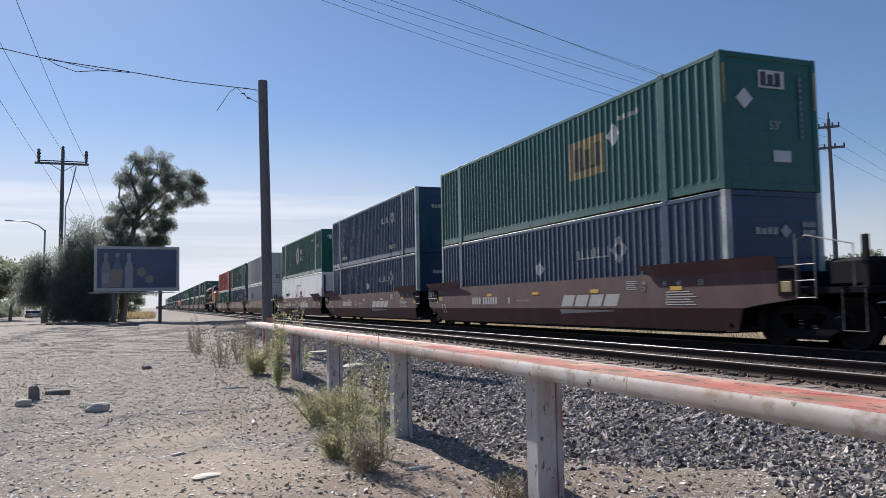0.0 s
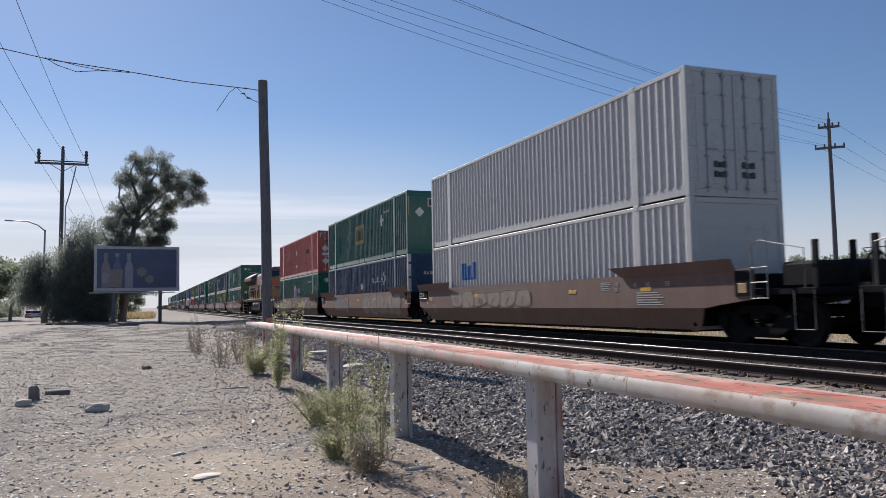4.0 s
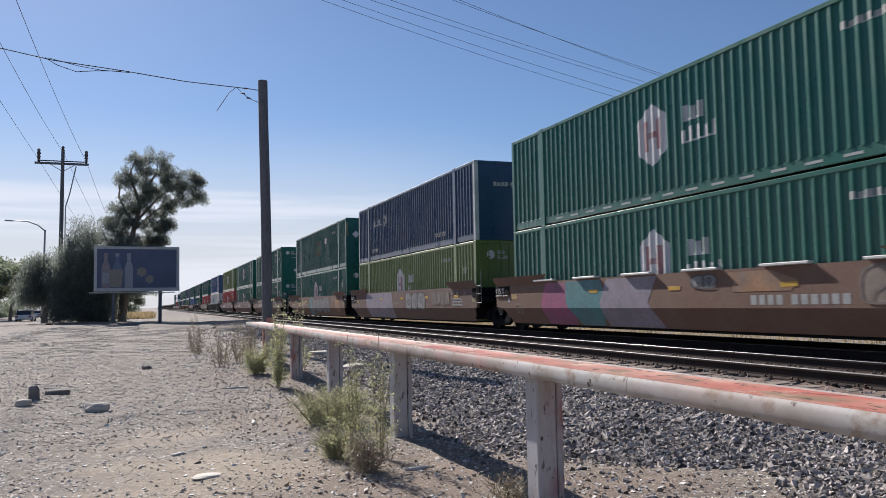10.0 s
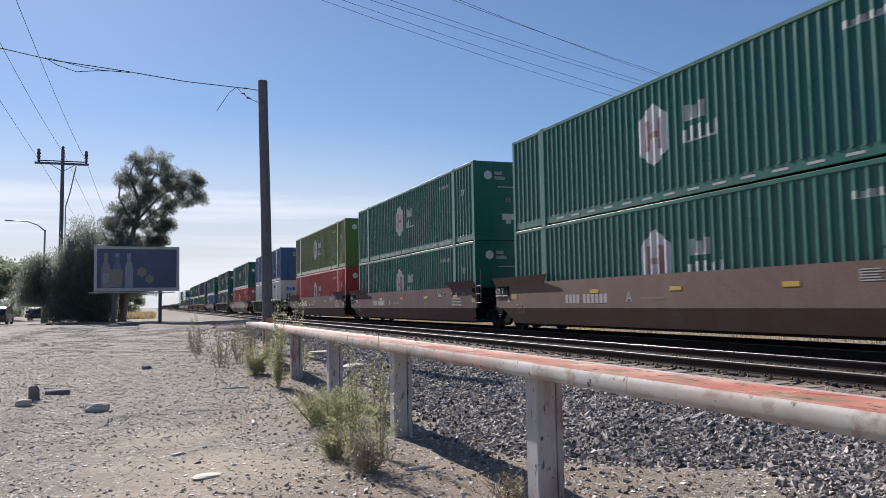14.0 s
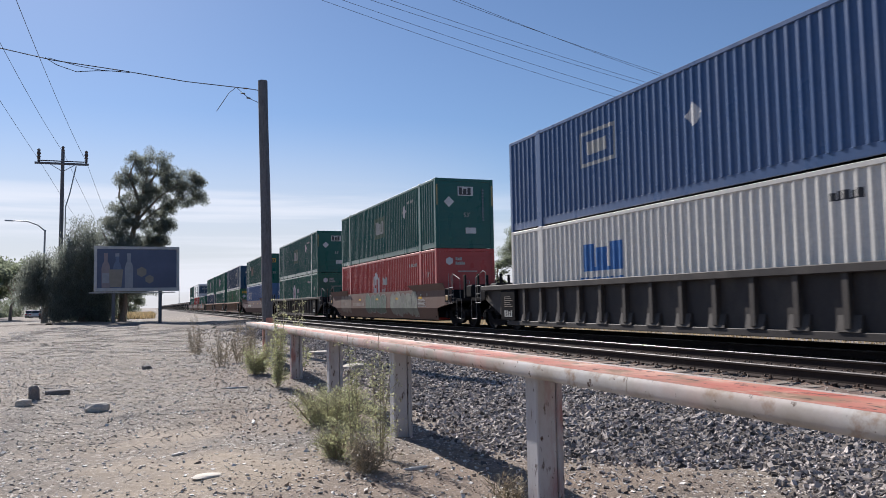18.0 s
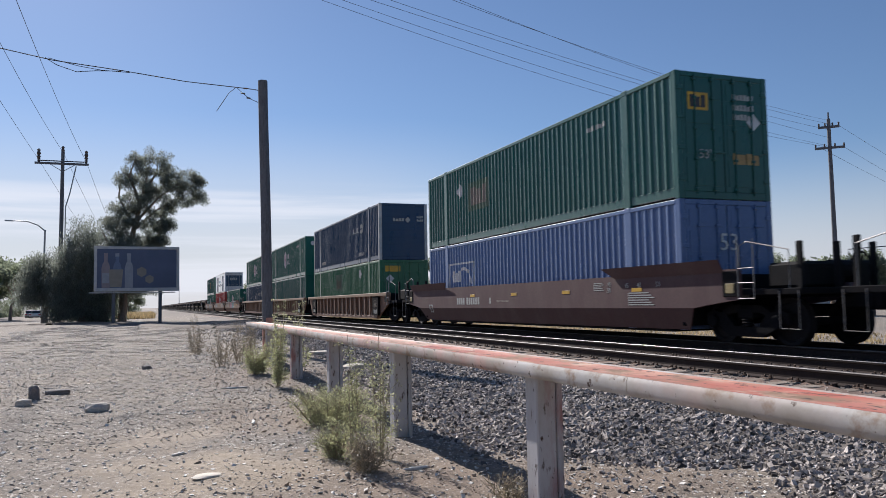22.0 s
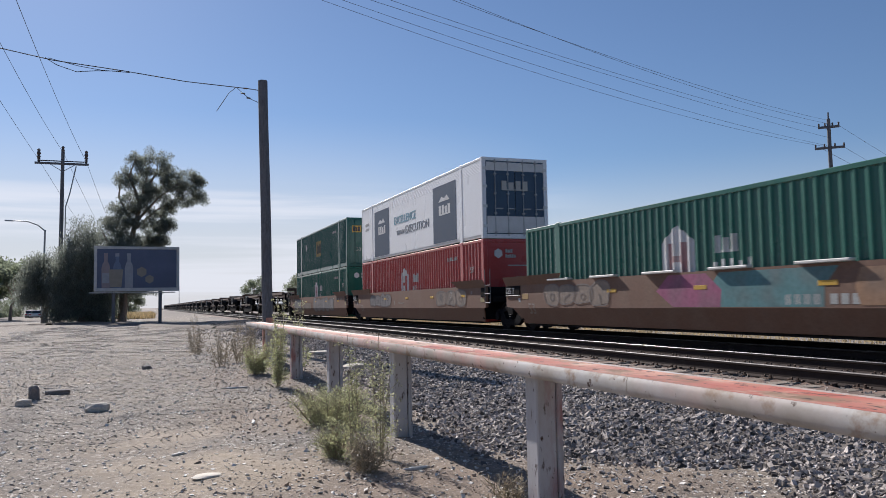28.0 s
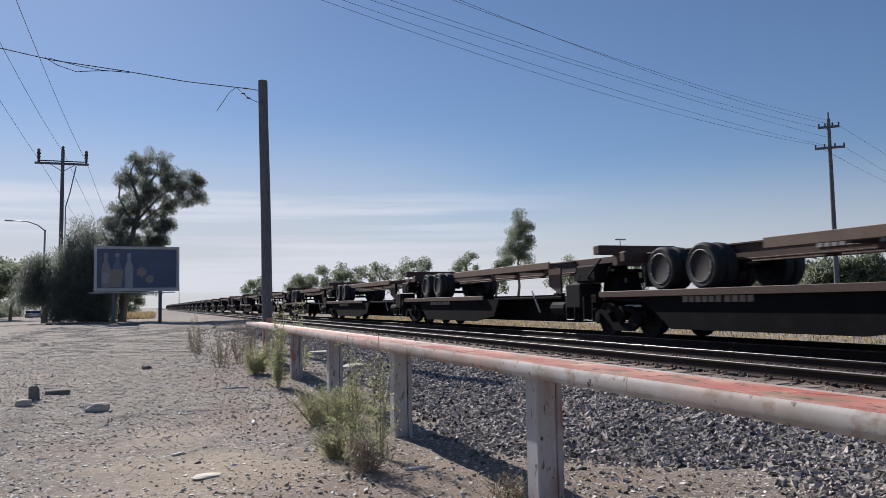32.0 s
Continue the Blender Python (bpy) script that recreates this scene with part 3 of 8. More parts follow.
def stones(name, xs, ys, sizes, material, sink=0.35, flat=0.7, seed=1, lift=0.0, tilt=0.45, long=0.3):
    """Broken stones on the ground: eight-cornered lumps of uneven shape, each turned its own way, in one mesh."""
    r = np.random.default_rng(seed)
    n = len(xs)
    cube = np.array([(x, y, z) for z in (-1, 1) for y in (-1, 1) for x in (-1, 1)], float) * 0.5
    v = cube[None] * r.uniform(0.55, 1.1, (n, 8, 1)) * r.uniform(1 - long, 1 + long, (n, 1, 3)) * np.array([1, 1, flat])
    q = r.normal(size=(n, 4)) * np.array([1, tilt, tilt, 1])
    q /= np.linalg.norm(q, axis=1, keepdims=True)
    w, a, b, c = q.T
    rot = np.stack([1 - 2 * (b * b + c * c), 2 * (a * b - c * w), 2 * (a * c + b * w), 2 * (a * b + c * w), 1 - 2 * (a * a + c * c), 2 * (b * c - a * w),
                    2 * (a * c - b * w), 2 * (b * c + a * w), 1 - 2 * (a * a + b * b)], -1).reshape(n, 3, 3)
    v = np.einsum("nij,nkj->nki", rot, v) * np.asarray(sizes)[:, None, None]
    z = ground_z(xs, ys) + np.asarray(sizes) * (0.5 * flat - sink) + lift
    v += np.stack([xs, ys, z], -1)[:, None]
    f = np.array([(0, 2, 3, 1), (4, 5, 7, 6), (0, 1, 5, 4), (2, 6, 7, 3), (0, 4, 6, 2), (1, 3, 7, 5)])
    f = (f[None] + 8 * np.arange(n)[:, None, None]).reshape(-1, 4)
    return new(name, raw_mesh(name, v.reshape(-1, 3), f, material))


def by_depth(n, x0, x1, y0, y1, power=1.0):
    """Places that thin out with depth."""
    u = rng.random(n)
    y = y0 * (y1 / y0) ** (u ** power)
    return rng.uniform(x0, x1, n), y


bed_y = np.concatenate([np.arange(-14, 24, 0.2), np.arange(24, 90, 1.0)])
bed_t = np.linspace(0, 1, 46)
BT, BY = np.meshgrid(bed_t, bed_y)
BX = toe_line(BY) + 0.30 + 0.06 * np.sin(9 * BY) + (14.5 - toe_line(BY) - 0.30) * BT
BZ = ground_z(BX, BY) + 0.007
bi = np.arange(BX.size).reshape(BX.shape)
tagged(new("ballast_bed", raw_mesh("ballast_bed", np.stack([BX, BY, BZ], -1).reshape(-1, 3), np.stack([bi[:-1, :-1], bi[:-1, 1:], bi[1:, 1:], bi[1:, :-1]], -1).reshape(-1, 4), M["bed"], smooth=True)),
       "dark fines between the ballast stones of the track bed", "ballast", kind="structure")
bx, by = by_depth(150000, 2.7, 8.06, 2.4, 60, 0.8)
keep = (rng.random(len(bx)) < 0.022 + 0.978 * smooth(-0.30, 0.40, bx - toe_line(by))) & (bx > 2.6)
bx, by = bx[keep], by[keep]
dusty = (bx > 7.25 + 0.15 * np.sin(3 * by)) & (rng.random(len(bx)) < 0.9)      # fines bury the stones beside the rail
bx, by = bx[~dusty], by[~dusty]
bs = rng.uniform(0.020, 0.054, len(bx)) * (1 + 0.014 * by)
tagged(stones("ballast_stones", bx, by, bs, M["ballast"], seed=3, flat=0.6, long=0.5, tilt=0.6), "crushed grey granite ballast on the track's shoulder", "ballast", kind="stuff")
bx, by = rng.uniform(3.2, 8.06, 16000), rng.uniform(-14, 2.6, 16000)
bx, by = bx[bx > toe_line(by)], by[bx > toe_line(by)]
tagged(stones("ballast_stones", bx, by, rng.uniform(0.025, 0.055, len(bx)), M["ballast"], seed=8), "crushed grey granite ballast on the track's shoulder", "ballast", kind="stuff")
bx, by = by_depth(9000, 7.9, 14.6, 5.0, 80)
tagged(stones("track_ballast", bx, by, rng.uniform(0.05, 0.09, len(bx)) * (1 + 0.01 * by), M["dark_ballast"], seed=4), "dark crushed ballast between the rails", "ballast", kind="stuff")
px, py = by_depth(150000, -6.0, 4.6, 2.5, 60)
ok = (px > -0.24 * py - 1.0) & (rng.random(len(px)) < 0.30 + 0.70 * smooth(0.9, 2.2, np.hypot(px - 0.55, py - 7.6))) & (rng.random(len(px)) < 1 - 0.68 * smooth(1.0, 2.4, px) * (1 - smooth(7.5, 11, py)))
px, py = px[ok], py[ok]
tagged(stones("gravel", px, py, (0.006 + 0.019 * rng.random(len(px)) ** 3) * (1 + 0.03 * py), M["pebble"], sink=0.10, flat=0.25, seed=5, tilt=0.12), "small loose gravel strewn over the dirt", "gravel", kind="stuff")
px, py = rng.uniform(-8, 4.2, 14000), rng.uniform(-10, 2.6, 14000)
tagged(stones("gravel", px, py, 0.008 + 0.02 * rng.random(len(px)) ** 2, M["pebble"], sink=0.12, flat=0.30, seed=9, tilt=0.12), "small loose gravel strewn over the dirt", "gravel", kind="stuff")
px, py = by_depth(30000, -7.0, 5.0, 2.6, 60)
tagged(stones("pale_gravel", px, py, (0.006 + 0.026 * rng.random(len(px)) ** 2.5) * (1 + 0.03 * py), M["pale_pebble"], sink=0.05, flat=0.28, seed=6, tilt=0.2), "pale chips of stone on the dirt", "gravel", kind="stuff")


px, py = by_depth(7000, 0.9, 4.6, 3.4, 26)
px = px + 0.3 * rng.normal(size=len(px))
ok = px < toe_line(py) + 0.6
px, py = px[ok], py[ok]
tagged(stones("clods", px, py, 0.008 + 0.032 * rng.random(len(px)) ** 4, M["clod"], sink=0.14, flat=0.42, seed=12), "brown clods and crumbs of dirt beside the barrier", "clods", kind="stuff")
strip_y = np.concatenate([np.arange(-14, 40, 0.12), np.arange(40, 120, 1.0)])
SX, SY = np.meshgrid(np.linspace(7.30, 8.10, 8), strip_y)
SX = SX + (SX < 7.4) * 0.12 * np.sin(2.3 * SY)
SZ = ground_z(SX, SY) + 0.016 + 0.012 * np.random.default_rng(31).normal(0, 1, SX.shape) * (SX > 7.4)
si = np.arange(SX.size).reshape(SX.shape)
tagged(new("rail_dust", raw_mesh("rail_dust", np.stack([SX, SY, SZ], -1).reshape(-1, 3), np.stack([si[:-1, :-1], si[:-1, 1:], si[1:, 1:], si[1:, :-1]], -1).reshape(-1, 4), M["rail_dust"], smooth=True)),
       "rust-brown dust banked beside the near rail", "dust", kind="structure")


# low berm of dark earth where the lot ends below the billboard
berm_way = [(-12.0, 75.0), (-7.5, 72.0), (-4.5, 74.0), (-1.8, 66.0), (1.2, 54.0), (4.0, 47.0), (5.6, 46.0)]
berm = Geo()
for (xa, ya), (xb, yb) in zip(berm_way, berm_way[1:]):
    ln = math.hypot(xb - xa, yb - ya)
    nx_, ny_ = -(yb - ya) / ln, (xb - xa) / ln
    vs = [(x + nx_ * w, y + ny_ * w, float(ground_z(x, y)) + h) for x, y in ((xa, ya), (xb, yb)) for w, h in ((-0.7, -0.05), (-0.3, 0.13), (0.3, 0.15), (0.8, -0.05))]
    berm.add(vs, [(0, 1, 5, 4), (1, 2, 6, 5), (2, 3, 7, 6)])
tagged(new("berm", berm.mesh("berm", (M["dark_earth"],), True)), "low dark berm of earth at the lot's far edge", "earth bank", kind="structure")


def rail(x, name, head_m, head_label):
    side = [(-0.07, -0.18), (0.07, -0.18), (0.07, -0.168), (0.012, -0.145), (0.010, -0.05), (0.034, -0.036), (0.036, -0.012), (-0.036, -0.012), (-0.034, -0.036), (-0.010, -0.05), (-0.012, -0.145), (-0.07, -0.168)]
    arc = [(0.036 - 0.014 + 0.014 * math.sin(radians(a)), -0.014 + 0.014 * math.cos(radians(a))) for a in range(90, -1, -15)]
    head = [(-0.036, -0.016), (0.036, -0.016)] + arc + [(0.0, 0.001)] + [(-a, b) for a, b in arc[::-1]]
    t = thing(name, "rusty steel rail with a bright worn head", "rail", "rails of the two tracks", m=pose(x, 0, 0), kind="structure")
    part("rail_web", Geo().prism(side, "y", -60, 900), M["rail_side"], t, "rust-brown rail web and foot")
    part("rail_head", Geo().prism([(a, b + 0.001) for a, b in head], "y", -60, 900), M[head_m], t, head_label, smooth=True)
    return t


for tx in (NEAR_TRACK, TRAIN_TRACK):
    for s in (-0.753, 0.753):
        # dull heads: rust on the nearest rail, shade painted in under the train
        bright = tx == NEAR_TRACK and s > 0
        rail(tx + s, "rail", "rail_head" if bright else "rail_dull_shaded", "polished rail head" if bright else "dull rail head, worn and toned for shade")

tie_mesh = Geo().soft_box(-1.3, 1.3, -0.115, 0.115, -0.34, -0.178, 0.012).mesh("tie", (M["tie"],))
plate_mesh = Geo().soft_box(-0.16, 0.16, -0.09, 0.09, -0.178, -0.164, 0.004).mesh("tie_plate", (M["steel_plate"],))
spike = Geo()
for sx in (-0.095, 0.095):
    for sy in (-0.05, 0.05):
        spike.soft_box(sx - 0.014, sx + 0.014, sy - 0.014, sy + 0.014, -0.17, -0.125, 0.005)
spike.soft_box(-0.10, 0.10, 0.10, 0.135, -0.19, -0.150, 0.008)
spike.soft_box(-0.10, 0.10, -0.135, -0.10, -0.19, -0.150, 0.008)
spike_mesh = spike.mesh("spike_group", (M["steel_plate"],))
for tx, label, y0, n in ((NEAR_TRACK, "weathered wooden ties of the empty track", -12.0, 158), (TRAIN_TRACK, "weathered wooden ties under the train", -12.0, 146)):
    bed = thing("track_ties", label, "railway ties", m=pose(tx, 0, 0), kind="structure")
    for i in range(n):
        y = y0 + i * 0.5
        t = part("tie", tie_mesh, None, bed, m=pose(random.uniform(-0.04, 0.04), y, random.uniform(-0.006, 0.004), 0, 0, random.uniform(-1, 1)))
        if 2 < y < 30:
            for s in (-0.753, 0.753):
                pl = part("tie_plate", plate_mesh, None, t, m=pose(s, 0, 0))
                part("spike_group", spike_mesh, None, t, m=pose(s, 0, 0))

# ---- road at the far left ----
road = thing("road", "pale asphalt street running beside the lot", "road", kind="structure",
             geo=Geo().box(-27.0, -11.2, -450, 1500, -0.60, -0.505), material=M["asphalt"])
kerb = thing("kerb", "low concrete kerb along the street", "kerb", kind="structure",
             geo=Geo().soft_box(-11.2, -11.0, -150, 600, -0.62, -0.40, 0.02), material=M["concrete"])

# ---- barrier: channel beam on posts ----
BAR_X0, BAR_X1, BAR_Z = 2.30, 2.68, 0.550
barrier = thing("barrier", "long low steel barrier with peeling red and white paint", "barrier", m=pose(0, 0, 0, 0, 0, 0))


def beam_section(y0, y1):
    """A channel laid flat, its flanges down, with rounded shoulders."""
    t, fl, r = 0.014, 0.096, 0.024
    out = [(BAR_X0 + 0.020, BAR_Z - fl), (BAR_X0 + 0.006, BAR_Z - fl + 0.012), (BAR_X0, BAR_Z - fl + 0.03), (BAR_X0, BAR_Z - r), (BAR_X0 + 0.3 * r, BAR_Z - 0.3 * r), (BAR_X0 + 0.012, BAR_Z + 0.002), (BAR_X0 + 0.019, BAR_Z + 0.002), (BAR_X0 + 0.026, BAR_Z - 0.003),
           (BAR_X1 - 0.026, BAR_Z - 0.003), (BAR_X1 - 0.019, BAR_Z + 0.002), (BAR_X1 - 0.012, BAR_Z + 0.002), (BAR_X1 - 0.3 * r, BAR_Z - 0.3 * r), (BAR_X1, BAR_Z - r), (BAR_X1, BAR_Z - fl)]
    inn = [(BAR_X1 - t, BAR_Z - fl), (BAR_X1 - t, BAR_Z - r - t), (BAR_X1 - r - t, BAR_Z - t - 0.004), (BAR_X0 + r + t, BAR_Z - t - 0.004), (BAR_X0 + t, BAR_Z - r - t), (BAR_X0 + t, BAR_Z - fl + 0.02), (BAR_X0 + 0.022, BAR_Z - fl + 0.004)]
    g = Geo().prism(out + inn, "y", y0, y1)
    me = g.mesh("beam", (M["beam_red"], M["beam_white"]), True)
    # the raised lips also turn white, painting the sunlit line along both edges
    for p in me.polygons:
        p.material_index = 0 if p.normal.z > 0.8 and BAR_X0 + 0.025 < p.center.x < BAR_X1 - 0.025 else 1
    return me


for y0, y1 in ((-3.0, 3.40), (3.404, 9.46), (9.464, 15.5), (15.504, 19.6)):
    part("beam", beam_section(y0, y1), None, barrier, "red-topped beam with a dirty white side and sunlit lips painted pale")
for i, y in enumerate((-1.4, 1.65, 4.72, 7.90, 10.98, 14.04, 17.10)):
    zb = float(ground_z(2.5, y)) - 0.25
    x0, w = 2.43, 0.085
    post = Geo().soft_box(x0, x0 + 0.145, y - w, y + w, zb, BAR_Z - 0.016, 0.010)
    post.soft_box(x0 + 0.153, x0 + 0.20, y - w + 0.006, y + w, zb, BAR_Z - 0.016, 0.008)
    post.box(x0 + 0.14, x0 + 0.16, y - w + 0.05, y + w - 0.02, zb, BAR_Z - 0.02)
    part("post", post, M["post_paint"], barrier, "grey-white painted steel post with rust stains")

# ---- poles and wires ----
def round_pole(g, base, top, r0, r1, n=14, segs=7):
    base, top = Vector(base), Vector(top)
    g.tube([base.lerp(top, i / segs) + Vector((0.006 * math.sin(5 * i), 0.006 * math.cos(3 * i), 0)) for i in range(segs + 1)], [r0 + (r1 - r0) * i / segs for i in range(segs + 1)], n)
    return g


def wire(name, pts, r, label, group="overhead wires"):
    return thing(name, label, "wire", group, geo=Geo().tube(pts, r, 5), material=M["wire"], smooth=True)


def hang(a, b, sag, n=14):
    a, b = Vector(a), Vector(b)
    return [a.lerp(b, i / n) - Vector((0, 0, sag * 4 * (i / n) * (1 - i / n))) for i in range(n + 1)]


lone = thing("wooden_pole", "bare weathered timber pole with a flat cut top", "pole")
part("pole_shaft", round_pole(Geo(), (3.17, 21.8, -0.6), (3.03, 21.8, 7.28), 0.150, 0.130), M["pole_wood"], lone, smooth=True)
part("painted_band", Geo().tube([(3.168, 21.8, -0.42), (3.150, 21.8, 0.62)], [0.157, 0.155], 14), M["beam_red"], lone, "faded red paint at the foot")
wire("service_cable", [(3.0, 22.0, 7.05), (2.66, 22.0, 7.08), (0.99, 22.0, 7.14), (-0.66, 22.0, 7.30), (-2.29, 22.0, 7.42), (-3.52, 22.0, 7.62), (-6.0, 22.0, 8.08), (-9.5, 22.0, 8.9)], 0.013, "twisted black service cable to the timber pole")
wire("service_wire", [(-2.49, 22.0, 7.47), (-2.22, 22.02, 7.31), (-1.75, 22.02, 7.17), (-1.28, 22.02, 7.24), (-0.66, 22.0, 7.28)], 0.010, "slack thin wire looped under the cable")
wire("service_wire", [(-2.42, 22.0, 7.47), (-1.69, 22.03, 7.33), (-1.14, 22.03, 7.27), (-0.45, 22.0, 7.26)], 0.009, "slack thin wire looped under the cable")
wire("loose_wire", [(2.32, 22.0, 7.09), (2.12, 22.0, 6.91), (1.97, 22.0, 6.66), (1.79, 22.0, 6.37)], 0.009, "cut wire end hanging from the cable")
wire("loose_wire", [(2.35, 22.0, 7.07), (2.51, 22.0, 6.93), (2.66, 22.0, 6.81), (2.95, 21.95, 6.68)], 0.009, "thin drip loop beside the pole")
for p in ((2.51, 22.0, 6.93), (2.66, 22.0, 6.81), (2.58, 22.0, 7.08)):
    thing("cable_clamp", "small dark clamp on the service cable", "clamp", "cable clamps", geo=Geo().lathe([(0.008, -0.06), (0.022, -0.045), (0.022, 0.045), (0.008, 0.06)], p, "x", 8), material=M["insulator"])

UP = Vector((-6.45, 69.7, 0))
BACK = 1.235            # the pole with its lines, drawn first at 70 m, stands this much further off and is as much taller


def further(g):
    g.v = [(x * BACK, y * BACK, EYE[2] + (z - EYE[2]) * BACK) for x, y, z in g.v]
    return g


def further_line(a, b, sag, n):
    return [(x * BACK, y * BACK, EYE[2] + (z - EYE[2]) * BACK) for x, y, z in hang(a, b, sag, n)]


upole = thing("utility_pole", "tall wooden power pole with one crossarm and insulators", "utility pole")
part("pole_shaft", further(round_pole(Geo(), (UP.x - 0.12, UP.y, -0.6), (UP.x, UP.y, 14.0), 0.20, 0.13)), M["pole_wood"], upole, smooth=True)
part("crossarm", further(Geo().soft_box(UP.x - 2.05, UP.x + 1.95, UP.y - 0.22, UP.y - 0.10, 12.75, 12.93, 0.015)), M["pole_wood"], upole, "weathered timber crossarm")
part("crossarm", further(Geo().soft_box(UP.x - 1.7, UP.x + 1.6, UP.y + 0.10, UP.y + 0.16, 13.05, 13.14, 0.01)), M["pole_wood"], upole, "thin upper crossarm")
for s in (-1, 1):
    part("brace", further(Geo().tube([(UP.x + 0.9 * s, UP.y - 0.2, 12.75), (UP.x, UP.y - 0.16, 12.2)], 0.03, 6)), M["grey_metal"], upole)
for dx, z0 in ((-1.75, 12.93), (1.75, 12.93), (0.05, 13.95)):
    ins = Geo()
    ins.lathe([(0.06, 0), (0.13, 0.06), (0.07, 0.14), (0.15, 0.22), (0.08, 0.32), (0.16, 0.42), (0.09, 0.55), (0.16, 0.68), (0.10, 0.85), (0.14, 0.98), (0.04, 1.08)], (UP.x + dx, UP.y - 0.16, z0 - (0.2 if dx == 0.05 else 0)), "z", 10)
    part("insulator", further(ins if dx != 0.05 else Geo().lathe([(0.06, 0), (0.14, 0.1), (0.08, 0.2), (0.14, 0.3), (0.05, 0.42)], (UP.x, UP.y - 0.05, 13.9), "z", 10)), M["insulator"], upole, "stacked dark insulator", smooth=True)
part("conduit", further(Geo().tube([(UP.x + 1.0, UP.y - 0.1, 12.7), (UP.x + 0.55, UP.y - 0.1, 10.4), (UP.x + 0.25, UP.y - 0.1, 9.3), (UP.x + 0.22, UP.y - 0.1, 0.0)], 0.05, 6)), M["grey_metal"], upole, "bent grey conduit down the pole")
for dx, z0, z1, sag in ((-1.75, 13.1, 15.9, 0.5), (0.05, 13.75, 15.8, 1.3), (1.75, 13.1, 14.8, 1.2)):
    x = UP.x + dx
    wire("power_line", further_line((x, UP.y - 0.16, z0), (x, -6.0, z1), sag, 20), 0.015, "bare power line along the street")
    wire("power_line", further_line((x, UP.y - 0.16, z0), (x + 1.2, 190.0, z0 - 2.0), 1.0, 12), 0.018, "bare power line along the street")

street = thing("street_lamp", "grey steel street lamp with a curved arm", "street lamp")
part("lamp_post", round_pole(Geo(), (-9.45, 84.5, -0.6), (-9.30, 84.5, 8.75), 0.12, 0.08), M["grey_metal"], street, smooth=True)
part("lamp_arm", Geo().tube([(-9.30, 84.5, 8.65), (-9.9, 84.4, 9.2), (-10.8, 84.3, 9.55), (-12.1, 84.2, 9.60)], [0.06, 0.055, 0.05, 0.045], 8), M["grey_metal"], street, smooth=True)
part("lamp_head", Geo().soft_box(-12.75, -12.0, 84.05, 84.35, 9.53, 9.66, 0.05), M["grey_metal"], street, "flat grey lamp head")

RP = Vector((44.6, 40.2, 0))
rp = thing("utility_pole", "slim dark power pole with two short crossarms behind the railway", "utility pole")
part("pole_shaft", round_pole(Geo(), (RP.x, RP.y, -0.8), (RP.x, RP.y, 13.3), 0.19, 0.12), M["pole_wood"], rp, smooth=True)
for z, w in ((12.72, 0.68), (11.25, 0.95)):
    g = Geo().soft_box(-w, w, -0.07, 0.07, z - 0.08, z + 0.08, 0.015, pose(RP.x, RP.y, 0, 0, 0, -45))
    part("crossarm", g, M["pole_wood"], rp)
    for s in (-w + 0.06, -0.35 * w, 0.35 * w, w - 0.06):
        part("insulator", Geo().lathe([(0.03, 0), (0.07, 0.04), (0.05, 0.12), (0.07, 0.17), (0.02, 0.22)], (RP.x + s * 0.707, RP.y - s * 0.707, z + 0.08), "z", 8), M["insulator"], rp)
part("pole_top_pin", Geo().tube([(RP.x, RP.y, 13.25), (RP.x, RP.y, 13.75)], 0.05, 6), M["insulator"], rp)
# five lines that swing from this pole over the railway and past the camera
for dx, dy, a, b, c in ((-0.9492, -0.3148, 0.001522, -0.041732, 11.2807), (-0.946, -0.3241, 0.0011, -0.024962, 11.368), (-0.9412, -0.3379, 0.000502, -0.014562, 11.96),
                        (-0.9373, -0.3484, 0.000951, -0.045846, 12.521), (-0.9226, -0.3858, 0.001064, -0.067286, 13.1825), (-0.9207, -0.3903, 0.001342, -0.071233, 12.946)):
    wire("overhead_line", [(RP.x + dx * s, RP.y + dy * s, a * s * s + b * s + c) for s in np.linspace(0.3, 78, 26)], 0.008, "thin overhead line crossing the railway")
for s, z in ((0.6, 12.8), (-0.6, 11.3), (0.8, 11.3)):
    wire("overhead_line", hang((RP.x + s * 0.7, RP.y - s * 0.7, z), (RP.x + 60, RP.y + 22, z - 5.0), 0.8), 0.009, "thin overhead line behind the railway")

# ---- containers ----
CL, CW, CH = 16.154, 1.2955, 2.896     # length, half width, height
DEEP = 0.046                           # depth of the ribs
RIB = ((0.0, 0.10), (0.03, 0.0), (0.11, 0.02), (0.20, 0.14), (0.29, 0.40), (0.37, 1.0), (0.84, 1.0))      # one rib: share of its width, share of its depth; rounded crest, flat valley
POST = 6.10                            # the lifting posts stand this far from the middle
shared = {}


def shared_mesh(key, make, material, smooth=False):
    """One mesh for all alike parts of one colour."""
    k = (key, material.name)
    if k not in shared:
        shared[k] = make().mesh(key, (material,), smooth)
    return shared[k]


def corrugated(y0, y1, z0, z1, side, pitch=0.268):
    """A sheet of upright ribs on the side at x = side * CW."""
    n = max(2, round((y1 - y0) / pitch))
    p = (y1 - y0) / n
    line = []
    for i in range(n):
        a = y0 + i * p
        line += [(a + f * p, side * (CW - 0.006 - d * DEEP)) for f, d in RIB]
    line.append((y1, side * (CW - 0.006)))
    g = Geo()
    vs = [(x, y, z) for z in (z0, z1) for y, x in line]
    m = len(line)
    return g.add(vs, [(i, i + 1, m + i + 1, m + i) for i in range(m - 1)])


